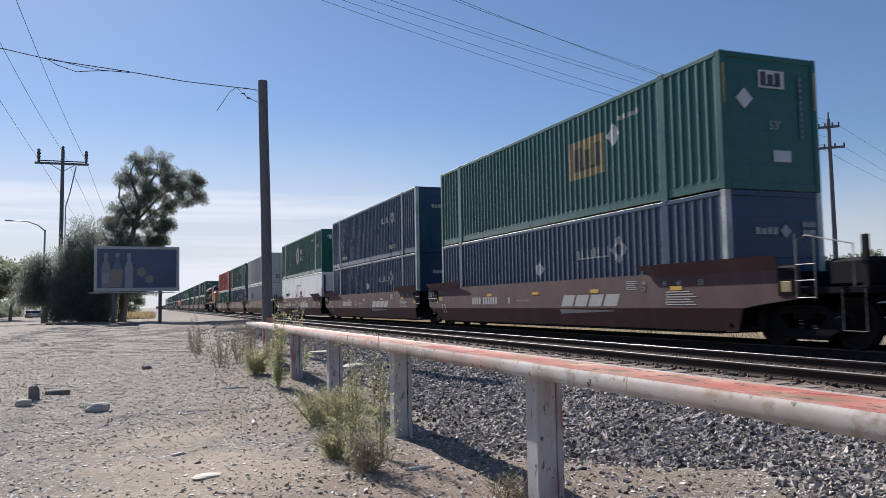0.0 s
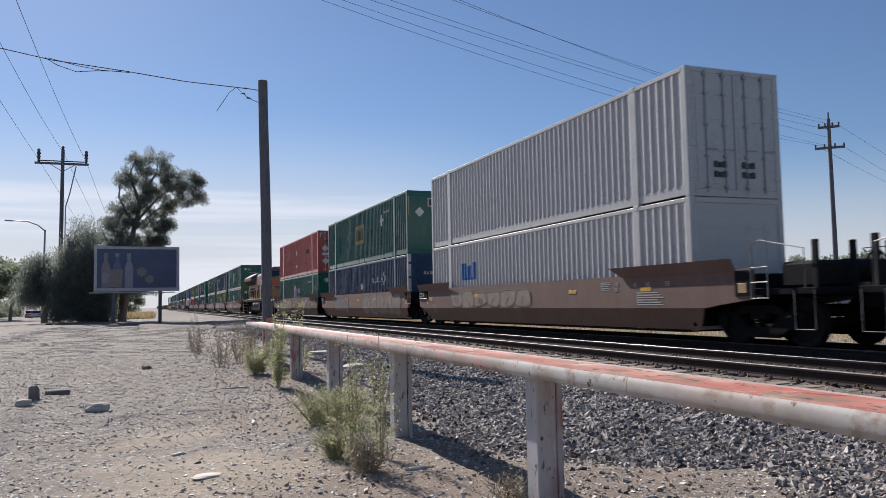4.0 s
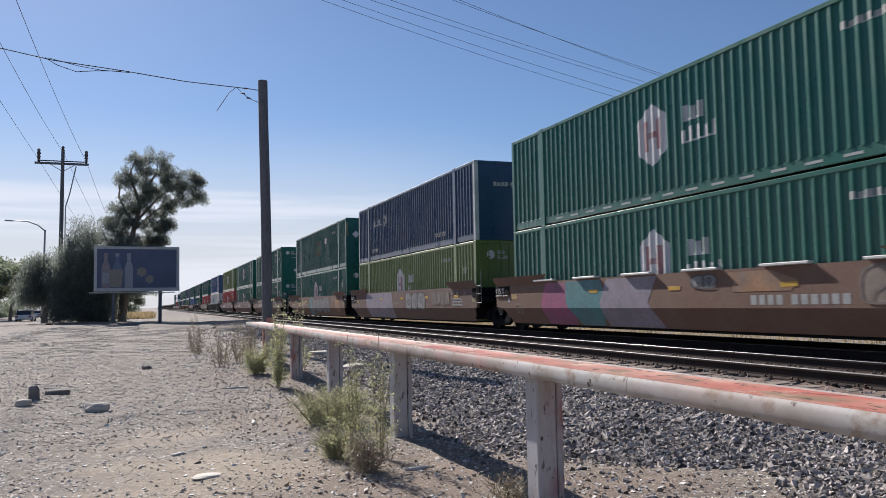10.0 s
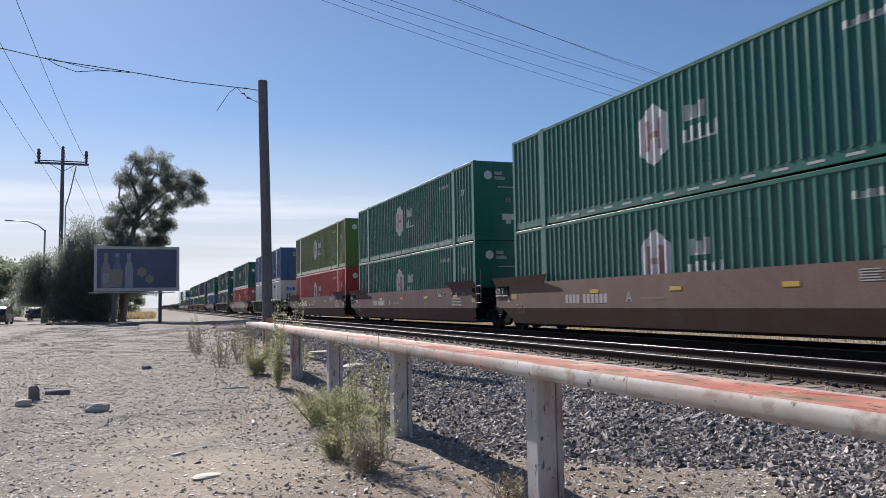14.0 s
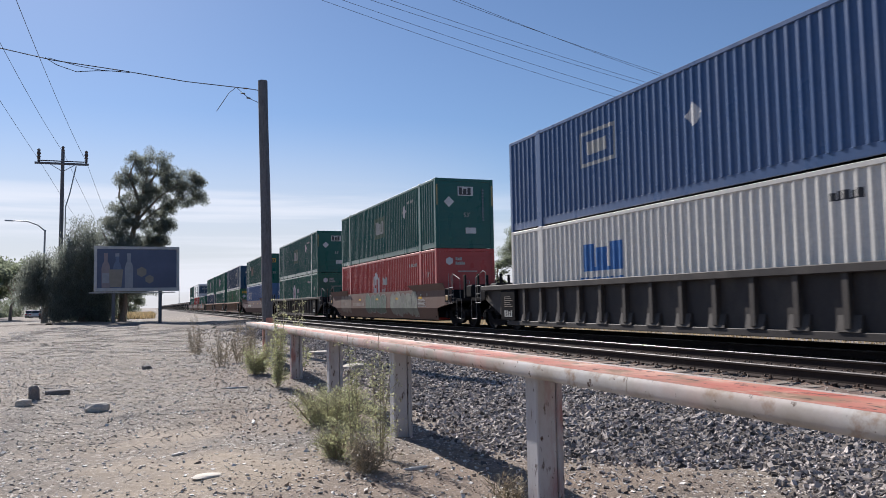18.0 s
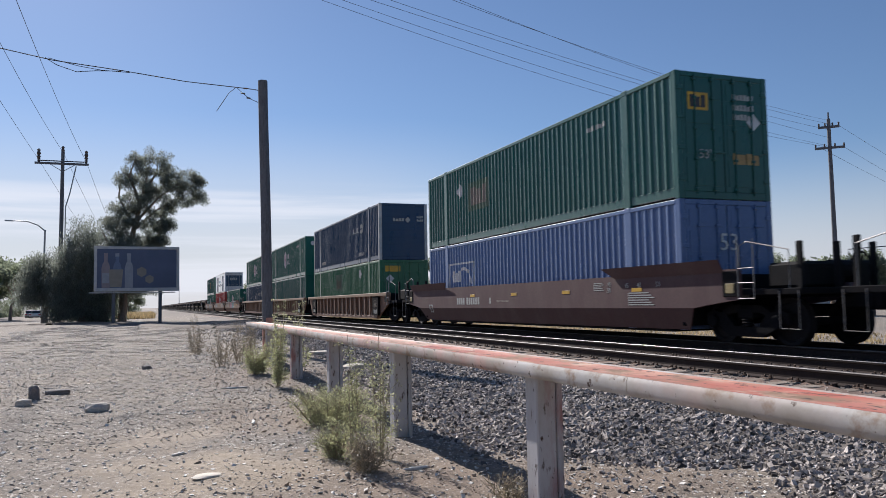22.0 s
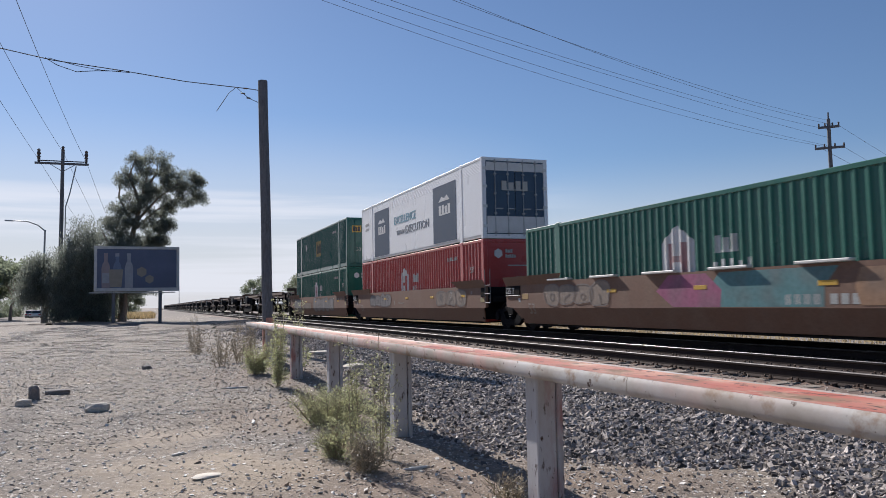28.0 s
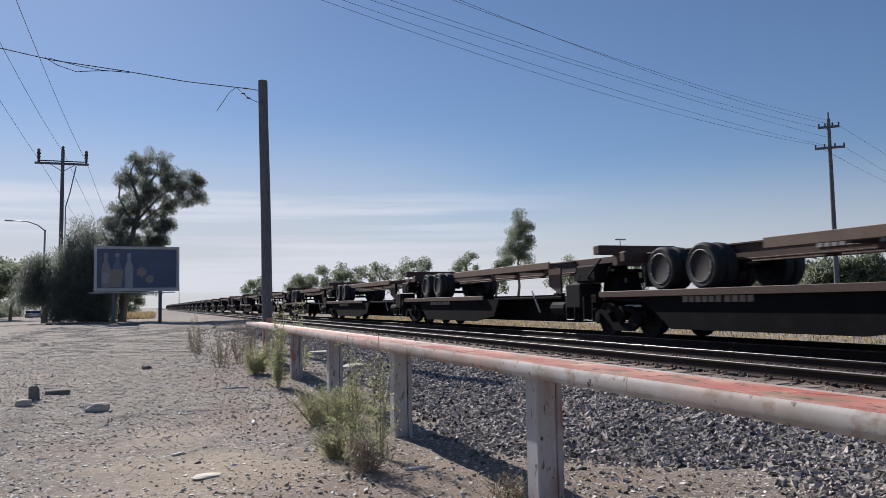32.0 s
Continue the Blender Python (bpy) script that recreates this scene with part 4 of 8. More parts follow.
def plain_side(y0, y1, z0, z1, side):
    """Smooth insulated wall with fine horizontal beads along its top."""
    x = side * (CW - 0.012)
    prof = [(x, z0), (x, z1 - 0.44)]
    for i in range(8):
        z = z1 - 0.44 + 0.052 * i
        prof += [(x + side * 0.003, z + 0.012), (x + side * 0.003, z + 0.028), (x, z + 0.040)]
    prof.append((x, z1))
    vs = [(a, y, b) for y in (y0, y1) for a, b in prof]
    m = len(prof)
    return Geo().add(vs, [(i, i + 1, m + i + 1, m + i) for i in range(m - 1)])


def front_wall(end):
    """Plain end wall with wide horizontal presses."""
    y, d = end * (CL / 2 - 0.03), end * 0.0025
    prof, z = [], 0.2
    while z < 2.7:
        prof += [(y, z), (y, z + 0.20), (y + d, z + 0.23), (y + d, z + 0.33)]
        z += 0.36
    prof += [(y, 2.74)]
    prof = [(y, 0.14)] + prof + [(y, 2.80)]
    vs = [(x, a, b) for x in (-CW + 0.15, CW - 0.15) for a, b in prof]
    m = len(prof)
    return Geo().add(vs, [(i, i + 1, m + i + 1, m + i) for i in range(m - 1)])


def door_leaf(end, s):
    y = end * (CL / 2 - 0.05)
    g = Geo().soft_box(min(0.012 * s, 1.14 * s), max(0.012 * s, 1.14 * s), min(y, y + end * 0.04), max(y, y + end * 0.04), 0.17, 2.77, 0.012)
    for z0, z1 in ((0.30, 0.92), (1.02, 1.62), (1.72, 2.18), (2.28, 2.66)):
        g.box(min(0.10 * s, 1.05 * s), max(0.10 * s, 1.05 * s), min(y + end * 0.038, y + end * 0.052), max(y + end * 0.038, y + end * 0.052), z0, z1)
    return g


def lock_rod(end, x):
    y = end * (CL / 2 + 0.022)
    g = Geo().tube([(x, y, 0.10), (x, y, 2.82)], 0.017, 8)
    for z in (0.22, 0.9, 1.6, 2.3, 2.72):
        g.soft_box(x - 0.05, x + 0.05, y - 0.03, y + 0.03, z - 0.03, z + 0.03, 0.008)
    g.soft_box(x - 0.02, x + 0.30, y - 0.012, y + 0.018, 1.05, 1.09, 0.006)
    return g


def outline(pts, x, thick=0.006):
    """A flat sticker or painted shape on the side wall, seen from -x: pts are (y, z)."""
    return Geo().prism(pts, "x", x - thick, x + 0.02)


def end_shape(pts, y, thick=0.006):
    return Geo().prism(pts, "y", y - thick, y + 0.02)


def rect(a, b, c, d):
    return [(a, c), (b, c), (b, d), (a, d)]


def diamond(cy, cz, r):
    return [(cy - r, cz), (cy, cz - r), (cy + r, cz), (cy, cz + r)]


def hexagon(cy, cz, r):
    return [(cy + r * math.sin(radians(60 * k)), cz + r * math.cos(radians(60 * k))) for k in range(6)]


def ribbed_patch(pts, step=0.268):
    """A painted patch over the ribbed side: cut into strips that follow crests and valleys."""
    ys = [p[0] for p in pts]
    y0, y1 = min(ys), max(ys)
    g = Geo()

    def span(y):
        zs = []
        for (ya, za), (yb, zb) in zip(pts, pts[1:] + pts[:1]):
            if (ya - y) * (yb - y) <= 0 and ya != yb:
                zs.append(za + (zb - za) * (y - ya) / (yb - ya))
        return (min(zs), max(zs)) if len(zs) > 1 else None
    n = round((2 * POST - 0.24) / 0.268)
    p = (2 * POST - 0.24) / n
    base = -POST + 0.12
    cuts = sorted({y0 + 0.0005, y1 - 0.0005} | {y + d for y in ys for d in (-0.0005, 0.0005) if y0 < y + d < y1})
    i0, i1 = math.floor((y0 - base) / p), math.ceil((y1 - base) / p)
    for i in range(i0, i1 + 1):
        for f, _ in RIB:
            c = base + (i + f) * p
            if y0 < c < y1:
                cuts.append(c)
    cuts.sort()

    def depth(y):
        f = ((y - base) / p) % 1.0
        t = float(np.interp(f, [q[0] for q in RIB] + [1.0], [q[1] for q in RIB] + [RIB[0][1]]))
        return -(CW - 0.006) + DEEP * t - 0.003
    vs, fs = [], []
    for y in cuts:
        s = span(y)
        if s is None:
            s = (0, 0)
        vs += [(depth(y), y, s[0]), (depth(y), y, s[1])]
    for i in range(len(cuts) - 1):
        fs.append((2 * i, 2 * i + 2, 2 * i + 3, 2 * i + 1))
    return g.add(vs, fs)


def joined(*geos):
    g = Geo()
    for h in geos:
        g.add(h.v, h.f)
    return g


def bars(y, z, w, h, n, gap=0.25, slant=0.0):
    """Upright bars in a row, standing for a line of letters that is not spelt out."""
    step = w / n
    return [[(y + i * step, z), (y + i * step + step * (1 - gap), z), (y + i * step + step * (1 - gap) + slant, z + h), (y + i * step + slant, z + h)] for i in range(n)]


def comb(y, z, w, h, n, gap=0.25, slant=0.0):
    """One connected outline for a line of letters that is not spelt out: bars of uneven height on a common foot."""
    step, foot, pts = w / n, 0.14 * h, [(y, z)]
    for i in range(n):
        a, b, t = y + i * step, y + i * step + step * (1 - gap), h * (1.0 if i % 3 != 1 else 0.84)
        pts += [(a, z + foot), (a + 1e-4, z + t), (b - 1e-4, z + t), (b, z + foot)]
    return [p for k, p in enumerate(pts) if k != 1] + [(y + w - step * gap, z)]


def lines_block(y0, y1, z, n, pitch, thick, uneven=0.1):
    """Lines of print that are not spelt out: level strokes on one common margin, as one outline."""
    pts = [(y1, z), (y1, z + (n - 1) * pitch + thick)]
    for k in reversed(range(n)):
        a, b = y0 + uneven * (k % 3), z + k * pitch
        pts += [(a, b + thick), (a, b)]
        if k:
            pts += [(y1 - 0.012, b), (y1 - 0.012, b - pitch + thick)]
    return pts


def h_shape(y, z, w, h, t, bar):
    """Two uprights joined by a bar, as one outline."""
    a, b = w / 2, w / 2 - t
    return [(y - a, z - h), (y - b, z - h), (y - b + 1e-4, z - bar), (y + b - 1e-4, z - bar), (y + b, z - h), (y + a, z - h), (y + a, z + h), (y + b, z + h), (y + b - 1e-4, z + bar), (y - b + 1e-4, z + bar), (y - b, z + h), (y - a, z + h)]


def proud(geo, d=0.004):
    """The same patch laid a little over the paint below it."""
    geo.v = [(x - d, y, z) for x, y, z in geo.v]
    return geo


def lettering(text, size, width=None):
    """Flat outlines of words in the built-in font, as vertices (across, up) and faces."""
    cu = bpy.data.curves.new("words", "FONT")
    cu.body, cu.size, cu.extrude = text, size, 0.004
    cu.align_x = "CENTER"
    cu.resolution_u = 2
    ob = bpy.data.objects.new("words", cu)
    scene.collection.objects.link(ob)
    me = bpy.data.meshes.new_from_object(ob.evaluated_get(bpy.context.evaluated_depsgraph_get()))
    bpy.data.objects.remove(ob)
    k = 1.0
    if width:
        xs = [v.co.x for v in me.vertices]
        k = width / (max(xs) - min(xs))
    out = ([(v.co.x * k, v.co.y, v.co.z) for v in me.vertices], [tuple(p.vertices) for p in me.polygons])
    bpy.data.meshes.remove(me)
    return out


def words(text, size, place, facing, width=None):
    """Words as a Geo. facing 'side': read from -x; 'end': read from -y."""
    vs, fs = lettering(text, size, width)
    p = Vector(place)
    if facing == "side":      # across runs towards -y when seen from -x
        vs = [(p.x - z, p.y - x, p.z + y) for x, y, z in vs]
    else:
        vs = [(p.x + x, p.y - z, p.z + y) for x, y, z in vs]
    return Geo().add(vs, fs)


LABELS = {
    "pine": "dark green ribbed cargo container with yellow emblem", "leaf": "green ribbed cargo container with white hexagon emblem",
    "navy": "navy blue ribbed cargo container with white markings", "scarlet": "bright red ribbed cargo container with white emblem",
    "red": "faded red ribbed cargo container with diamond stickers", "olive": "olive green ribbed cargo container with white emblem",
    "grey": "grimy light grey ribbed cargo container", "white": "smooth white insulated cargo container", "offwhite": "off-white ribbed cargo container with blue lettering",
    "blue": "dark blue ribbed cargo container", "azure": "bright blue ribbed cargo container with framed marking", "reefer": "smooth white insulated container with dark panels",
    "green2": "leaf green ribbed cargo container with white diamond",
}


EMBLEM_PLACE = {"f": (0.35, -3.9), "e": (0.0, -2.4), "a": (-2.8, -4.1), "b": (0.0, 4.3), "c": (0.1, -3.9), "d": (3.0, 4.7)}


def container(key, where, doors=False, level="upper", variant="c"):
    """A 53-foot container. Its origin is the middle of its floor; -x faces the camera's side, -y the camera."""
    main = M["c_" + key]
    smooth_wall = key in ("white", "reefer")
    c = thing("cargo_container", LABELS[key] + (", stacked on another" if level == "upper" else ", in a railcar"), "container", "containers on the train", m=where)
    posts = M["worn_white"] if key == "navy" else main
    rail_m = M["bright_bar"] if smooth_wall else main
    for s in (-1, 1):
        tag = "n" if s < 0 else "f"
        if smooth_wall:
            part("side_wall", shared_mesh("wall_smooth" + tag, lambda: plain_side(-CL / 2 + 0.16, CL / 2 - 0.16, 0.15, 2.80, s), main), None, c)
        else:
            for nm, a, b in (("e", -CL / 2 + 0.15, -POST - 0.12), ("m", -POST + 0.12, POST - 0.12), ("r", POST + 0.12, CL / 2 - 0.15)):
                part("side_wall", shared_mesh("wall_" + nm + tag, lambda: corrugated(a, b, 0.25, 2.80, s), main), None, c)
        part("top_rail", shared_mesh("top_rail" + tag, lambda: Geo().soft_box(min(s * CW, s * (CW - 0.09)), max(s * CW, s * (CW - 0.09)), -CL / 2 + 0.15, CL / 2 - 0.15, 2.785, 2.885, 0.012), rail_m), None, c)
        part("bottom_rail", shared_mesh("bottom_rail" + tag, lambda: Geo().soft_box(min(s * (CW - 0.028), s * (CW - 0.09)), max(s * (CW - 0.028), s * (CW - 0.09)), -CL / 2 + 0.15, CL / 2 - 0.15, 0.045, 0.262 if not smooth_wall else 0.165, 0.012), rail_m), None, c)
        for e in (-1, 1):
            part("corner_post", shared_mesh("corner_post%d%d" % (s, e), lambda: Geo().soft_box(min(s * CW, s * (CW - 0.155)), max(s * CW, s * (CW - 0.155)), min(e * CL / 2, e * (CL / 2 - 0.155)), max(e * CL / 2, e * (CL / 2 - 0.155)), 0.0, CH, 0.014), posts), None, c,
                 "white corner post" if posts is not main else "")
            part("lifting_post", shared_mesh("lift_post%d%d" % (s, e), lambda: joined(Geo().soft_box(min(s * (CW + 0.004), s * (CW - 0.1)), max(s * (CW + 0.004), s * (CW - 0.1)), e * POST - 0.125, e * POST + 0.125, 0.0, CH + 0.012, 0.012),
                 Geo().soft_box(min(s * (CW + 0.010), s * (CW - 0.12)), max(s * (CW + 0.010), s * (CW - 0.12)), e * POST - 0.09, e * POST + 0.09, CH - 0.12, CH + 0.02, 0.02)), main), None, c)
    part("roof", shared_mesh("roof", lambda: Geo().box(-CW + 0.08, CW - 0.08, -CL / 2 + 0.1, CL / 2 - 0.1, 2.82, 2.868), main), None, c)
    part("floor", shared_mesh("container_floor", lambda: Geo().box(-CW + 0.06, CW - 0.06, -CL / 2 + 0.1, CL / 2 - 0.1, 0.05, 0.14), M["black"]), None, c)
    for e in (-1, 1):
        y = e * CL / 2
        for nm, a, b in (("end_header", 2.77, 2.89), ("end_sill", 0.01, 0.17)):
            part(nm, shared_mesh(nm + str(e), lambda: Geo().soft_box(-CW + 0.15, CW - 0.15, min(y, y - e * 0.12), max(y, y - e * 0.12), a, b, 0.012), main), None, c)
        if (e == -1) == doors:
            leaf_m = M["door_blue"] if key == "reefer" else main
            for s in (-1, 1):
                d = part("door", shared_mesh("door%d%d" % (e, s), lambda: door_leaf(e, s), leaf_m), None, c, "closed door leaf")
                for x in (0.30, 0.80):
                    part("lock_rod", shared_mesh("rod%d%.1f%d" % (e, x, s), lambda: lock_rod(e, s * x), M["grey_metal"] if key in ("reefer", "grey", "white") else M["bright_bar"] if key == "red" else leaf_m), None, d)
                for z in (0.45, 1.15, 1.85, 2.5):
                    part("hinge", shared_mesh("hinge%d%d%.2f" % (e, s, z), lambda: Geo().soft_box(min(s * 1.10, s * 1.27), max(s * 1.10, s * 1.27), min(y - e * 0.02, y + e * 0.02), max(y - e * 0.02, y + e * 0.02), z - 0.05, z + 0.05, 0.01), M["bright_bar"] if key == "reefer" else leaf_m), None, d)
        else:
            part("front_wall", shared_mesh("front%d" % e, lambda: front_wall(e), main), None, c)
    marks(c, key, doors, level, variant)
    return c


def mark(c, name, geo, m, label=""):
    return part(name, geo, M[m], c, label)


def shared_mark(c, key, name, make, m, label=""):
    k = ("mark", key, m)
    if k not in shared:
        shared[k] = make().mesh(name, (M[m],))
    return part(name, shared[k], None, c, label)


XS, YE = -CW, -CL / 2      # the lettered side and the near end


def marks(c, key, doors, level, variant):
    """Emblems and plates. Emblems are plain shapes; a line of upright bars stands for a name."""
    if key == "pine" and level == "upper":
        cy, dy = EMBLEM_PLACE[variant]
        shared_mark(c, "pine_sq" + variant, "emblem", lambda: ribbed_patch(rect(cy - 0.86, cy + 0.86, 1.08, 2.12)), {"c": "worn_faint", "d": "worn_faint", "e": "worn_red"}.get(variant, "worn_yellow"), "faded yellow square emblem")
        shared_mark(c, "pine_in" + variant, "emblem", lambda: proud(ribbed_patch(comb(cy - 0.72, 1.28, 1.44, 0.64, 3, 0.24))), {"c": "faded_mark", "d": "dusty_mark", "e": "worn_faint"}.get(variant, "worn_dark"), "worn blocks on the emblem")
        shared_mark(c, "pine_dia" + variant, "sticker", lambda: ribbed_patch(diamond(dy, 1.95, 0.30)), "white_mark", "white diamond sticker")
        shared_mark(c, "sd_small", "small_marking", lambda: ribbed_patch(comb(-5.2, 2.25, 0.9, 0.13, 5)), "faded_mark")
        if doors:
            shared_mark(c, "pine_d1", "plate", lambda: joined(end_shape(rect(-0.98, -0.42, 2.02, 2.42), YE - 0.004)), "yellow", "yellow plate on the door")
            shared_mark(c, "pine_d1b", "plate", lambda: end_shape(comb(-0.92, 2.08, 0.46, 0.28, 3), YE - 0.012), "dark_mark")
            for k, z in enumerate((2.32, 2.08, 1.86)):
                shared_mark(c, "pine_d2%d" % k, "small_marking", lambda: end_shape(comb(0.28, z, 0.62, 0.13, 6), YE - 0.008), "faded_mark")
            shared_mark(c, "pine_d3", "sticker", lambda: end_shape(diamond(0.86, 1.82, 0.20), YE - 0.008), "white_mark", "white diamond sticker")
            for k, x in enumerate((0.24, 0.62)):
                shared_mark(c, "pine_d4%d" % k, "sticker", lambda: end_shape(rect(x, x + 0.35, 0.82, 1.08), YE - 0.008), "orange_mark", "orange warning sticker")
            shared_mark(c, "n53e", "lettering", lambda: words("53'", 0.30, (-0.55, YE - 0.012, 0.92), "end"), "faded_mark")
        else:
            shared_mark(c, "pine_f1", "plate", lambda: end_shape(rect(-0.30, 0.38, 2.18, 2.56), YE), "white_mark", "white plate on the end wall")
            shared_mark(c, "pine_f1b", "plate", lambda: end_shape(comb(-0.26, 2.22, 0.58, 0.30, 3), YE - 0.008), "dark_mark")
            shared_mark(c, "pine_f2", "sticker", lambda: end_shape(diamond(-0.70, 1.92, 0.22), YE), "white_mark", "white diamond sticker")
            shared_mark(c, "n53e2", "lettering", lambda: words("53'", 0.26, (0.08, YE - 0.006, 1.30), "end"), "faded_mark")
            shared_mark(c, "pine_f3", "plate", lambda: end_shape(rect(0.02, 0.48, 0.62, 0.86), YE), "white_mark", "small white notice")
            for k in (-1, 1):
                shared_mark(c, "pine_f5%d" % k, "reflector", lambda: end_shape(rect(k * 1.23 - 0.03, k * 1.23 + 0.03, 1.78, 2.62), YE - 0.002), "worn_yellow", "yellow reflector strip on the corner post")
            column = [(0.86 - 0.06 * (k % 2), 1.15 + 0.0625 * k) for k in range(22) for _ in (0, 1)]
            notch = [(x, z + (0.0625 if k % 2 else 0)) for k, (x, z) in enumerate(column)]
            shared_mark(c, "pine_f4", "small_marking", lambda: end_shape([(0.785, 1.15)] + notch + [(0.785, notch[-1][1])], YE), "slate_mark")
    if key in ("leaf", "scarlet", "olive"):
        cy, cz = (0.75, 1.60) if level == "upper" else (0.84, 1.56)
        tall = [(y, cz + 1.16 * (z - cz)) for y, z in hexagon(cy, cz, 0.65)]
        shared_mark(c, "leaf_hex" + level, "emblem", lambda: ribbed_patch(tall), "white_mark", "white hexagon emblem")
        bar_m = "c_scarlet" if key == "scarlet" else "rubbed_red"
        shared_mark(c, "leaf_in" + level, "emblem", lambda: proud(ribbed_patch(h_shape(cy, cz, 0.64, 0.36, 0.17, 0.07))), bar_m, "dark red bars on the emblem")
        for k, q in enumerate((comb(-1.02, cz + 0.05, 0.72, 0.36, 3, 0.42), comb(-1.42, cz - 0.42, 1.24, 0.34, 5, 0.42))):
            shared_mark(c, "leaf_tx%d%s" % (k, level), "emblem", lambda: ribbed_patch(q), "worn_white", "white bars of lettering")
        shared_mark(c, "leaf_n53", "lettering", lambda: words("53'", 0.30, (XS + 0.002, -7.05, 1.75), "side"), "faded_mark", "small pale number")
        if level == "upper" and key == "leaf":
            dash = shared_mesh("reflector", lambda: Geo().box(XS + 0.024, XS + 0.04, -0.19, 0.19, 0.12, 0.17), M["worn_white"])
            for i in range(14):
                part("reflector", dash, None, c, "white reflector strip", m=pose(0, -5.5 + 0.82 * i, 0))
        ez = 2.38
        shared_mark(c, "leaf_e1", "emblem", lambda: end_shape(hexagon(-0.72, ez, 0.17), YE), "white_mark", "small white hexagon")
        for k, q in enumerate((comb(-0.45, ez + 0.03, 0.30, 0.12, 3), comb(-0.45, ez - 0.15, 0.42, 0.12, 5))):
            shared_mark(c, "leaf_e2%d" % k, "emblem", lambda: end_shape(q, YE), "faded_mark")
        if not doors:
            shared_mark(c, "leaf_e3", "vent", lambda: end_shape(rect(-0.35, 0.50, 1.94, 1.98), YE), "faded_mark", "pale slot")
            shared_mark(c, "n53e3", "lettering", lambda: words("53", 0.22, (0.06, YE - 0.006, 1.42), "end"), "faded_mark")
            for k, q in enumerate((rect(-0.18, 0.28, 0.76, 0.98), rect(-0.04, 0.16, 0.62, 0.75))):
                shared_mark(c, "leaf_e4%d" % k, "plate", lambda: end_shape(q, YE), "white_mark", "small white notice")
        shared_mark(c, "leaf_no", "small_marking", lambda: ribbed_patch(comb(-5.5, 2.28, 1.0, 0.14, 6)), "faded_mark")
    if key in ("navy",):
        cy, cz = (3.9 if variant == "g" else -3.85, 1.75) if level == "upper" else (-3.5, 1.78)
        shared_mark(c, "um1" + level + variant, "emblem", lambda: ribbed_patch(comb(cy - 0.2, cz, 1.6, 0.28, 8, 0.7)), "worn_white", "white bars of lettering")
        shared_mark(c, "um2" + level + variant, "emblem", lambda: joined(ribbed_patch(diamond(cy - 0.68, cz + 0.15, 0.36))), "faded_mark", "pale diamond emblem")
        shared_mark(c, "um3" + level + variant, "emblem", lambda: Geo().add([(x - 0.004, y, z) for x, y, z in ribbed_patch(diamond(cy - 0.68, cz + 0.15, 0.16)).v], ribbed_patch(diamond(cy - 0.68, cz + 0.15, 0.16)).f), "c_navy")
        shared_mark(c, "um4", "emblem", lambda: end_shape(comb(-0.55, 1.98, 0.62, 0.15, 4), YE), "faded_mark", "pale marking")
        shared_mark(c, "um8", "emblem", lambda: end_shape(diamond(0.24, 2.055, 0.15), YE), "faded_mark", "pale diamond")
        for k, z in enumerate((2.15, 1.98)):
            shared_mark(c, "um5%d" % k, "small_marking", lambda: end_shape(comb(0.72, z, 0.36, 0.11, 4), YE), "faded_mark")
        if level == "upper":
            for k, y in enumerate((4.9, -4.6)):
                shared_mark(c, "um6%d" % k, "lettering", lambda: words("TOP LIFT ONLY", 0.24, (XS - 0.004, y, 0.42), "side", 1.2), "faded_mark")
        else:
            shared_mark(c, "um7", "sticker", lambda: ribbed_patch(diamond(0.0, 1.62, 0.27)), "white_mark", "white diamond sticker")
    if key == "red":
        for k, (a, z) in enumerate(((0.05, 1.85), (0.0, 0.80))):
            shared_mark(c, "r1%d" % k, "sticker", lambda: ribbed_patch(diamond(a, z, 0.24)), "white_mark", "white diamond sticker")
        for k, (a, z) in enumerate(((-0.80, 1.66), (-0.76, 0.80))):
            shared_mark(c, "r3%d" % k, "sticker", lambda: end_shape(diamond(a, z, 0.24), YE - 0.03), "white_mark", "white diamond sticker")
        for k, (q, d) in enumerate(((rect(-1.0, -0.55, 1.18, 1.36), 0.02), (rect(0.38, 0.58, 0.72, 1.02), 0.03))):
            shared_mark(c, "r5%d" % k, "plate", lambda: end_shape(q, YE - d), "white_mark", "white notice")
        for k, q in enumerate(([(-1.15, 2.44), (-1.09, 2.44), (-1.09, 2.68), (-0.92, 2.68), (-0.92, 2.74), (-1.15, 2.74)], [(1.15, 2.44), (1.15, 2.74), (0.92, 2.74), (0.92, 2.68), (1.09, 2.68), (1.09, 2.44)], rect(-0.95, -0.7, 0.22, 0.26), rect(0.7, 0.95, 0.22, 0.26))):
            shared_mark(c, "r6%d" % k, "corner_bracket", lambda: end_shape(q, YE - 0.02), "white_mark", "white corner bracket")
        strip = shared_mesh("red_reflector", lambda: outline(rect(-0.2, 0.2, 0.12, 0.17), XS + 0.028), M["white_mark"])
        for k in range(17):
            part("reflector", strip, None, c, "white reflector strip", m=pose(0, -7.2 + 0.9 * k, 0))
        shared_mark(c, "r2", "small_marking", lambda: ribbed_patch(comb(-5.0, 1.55, 1.4, 0.30, 7)), "dark_mark")
        shared_mark(c, "r4", "small_marking", lambda: end_shape(comb(-0.85, 2.08, 1.5, 0.16, 10), YE - 0.02), "dark_mark")
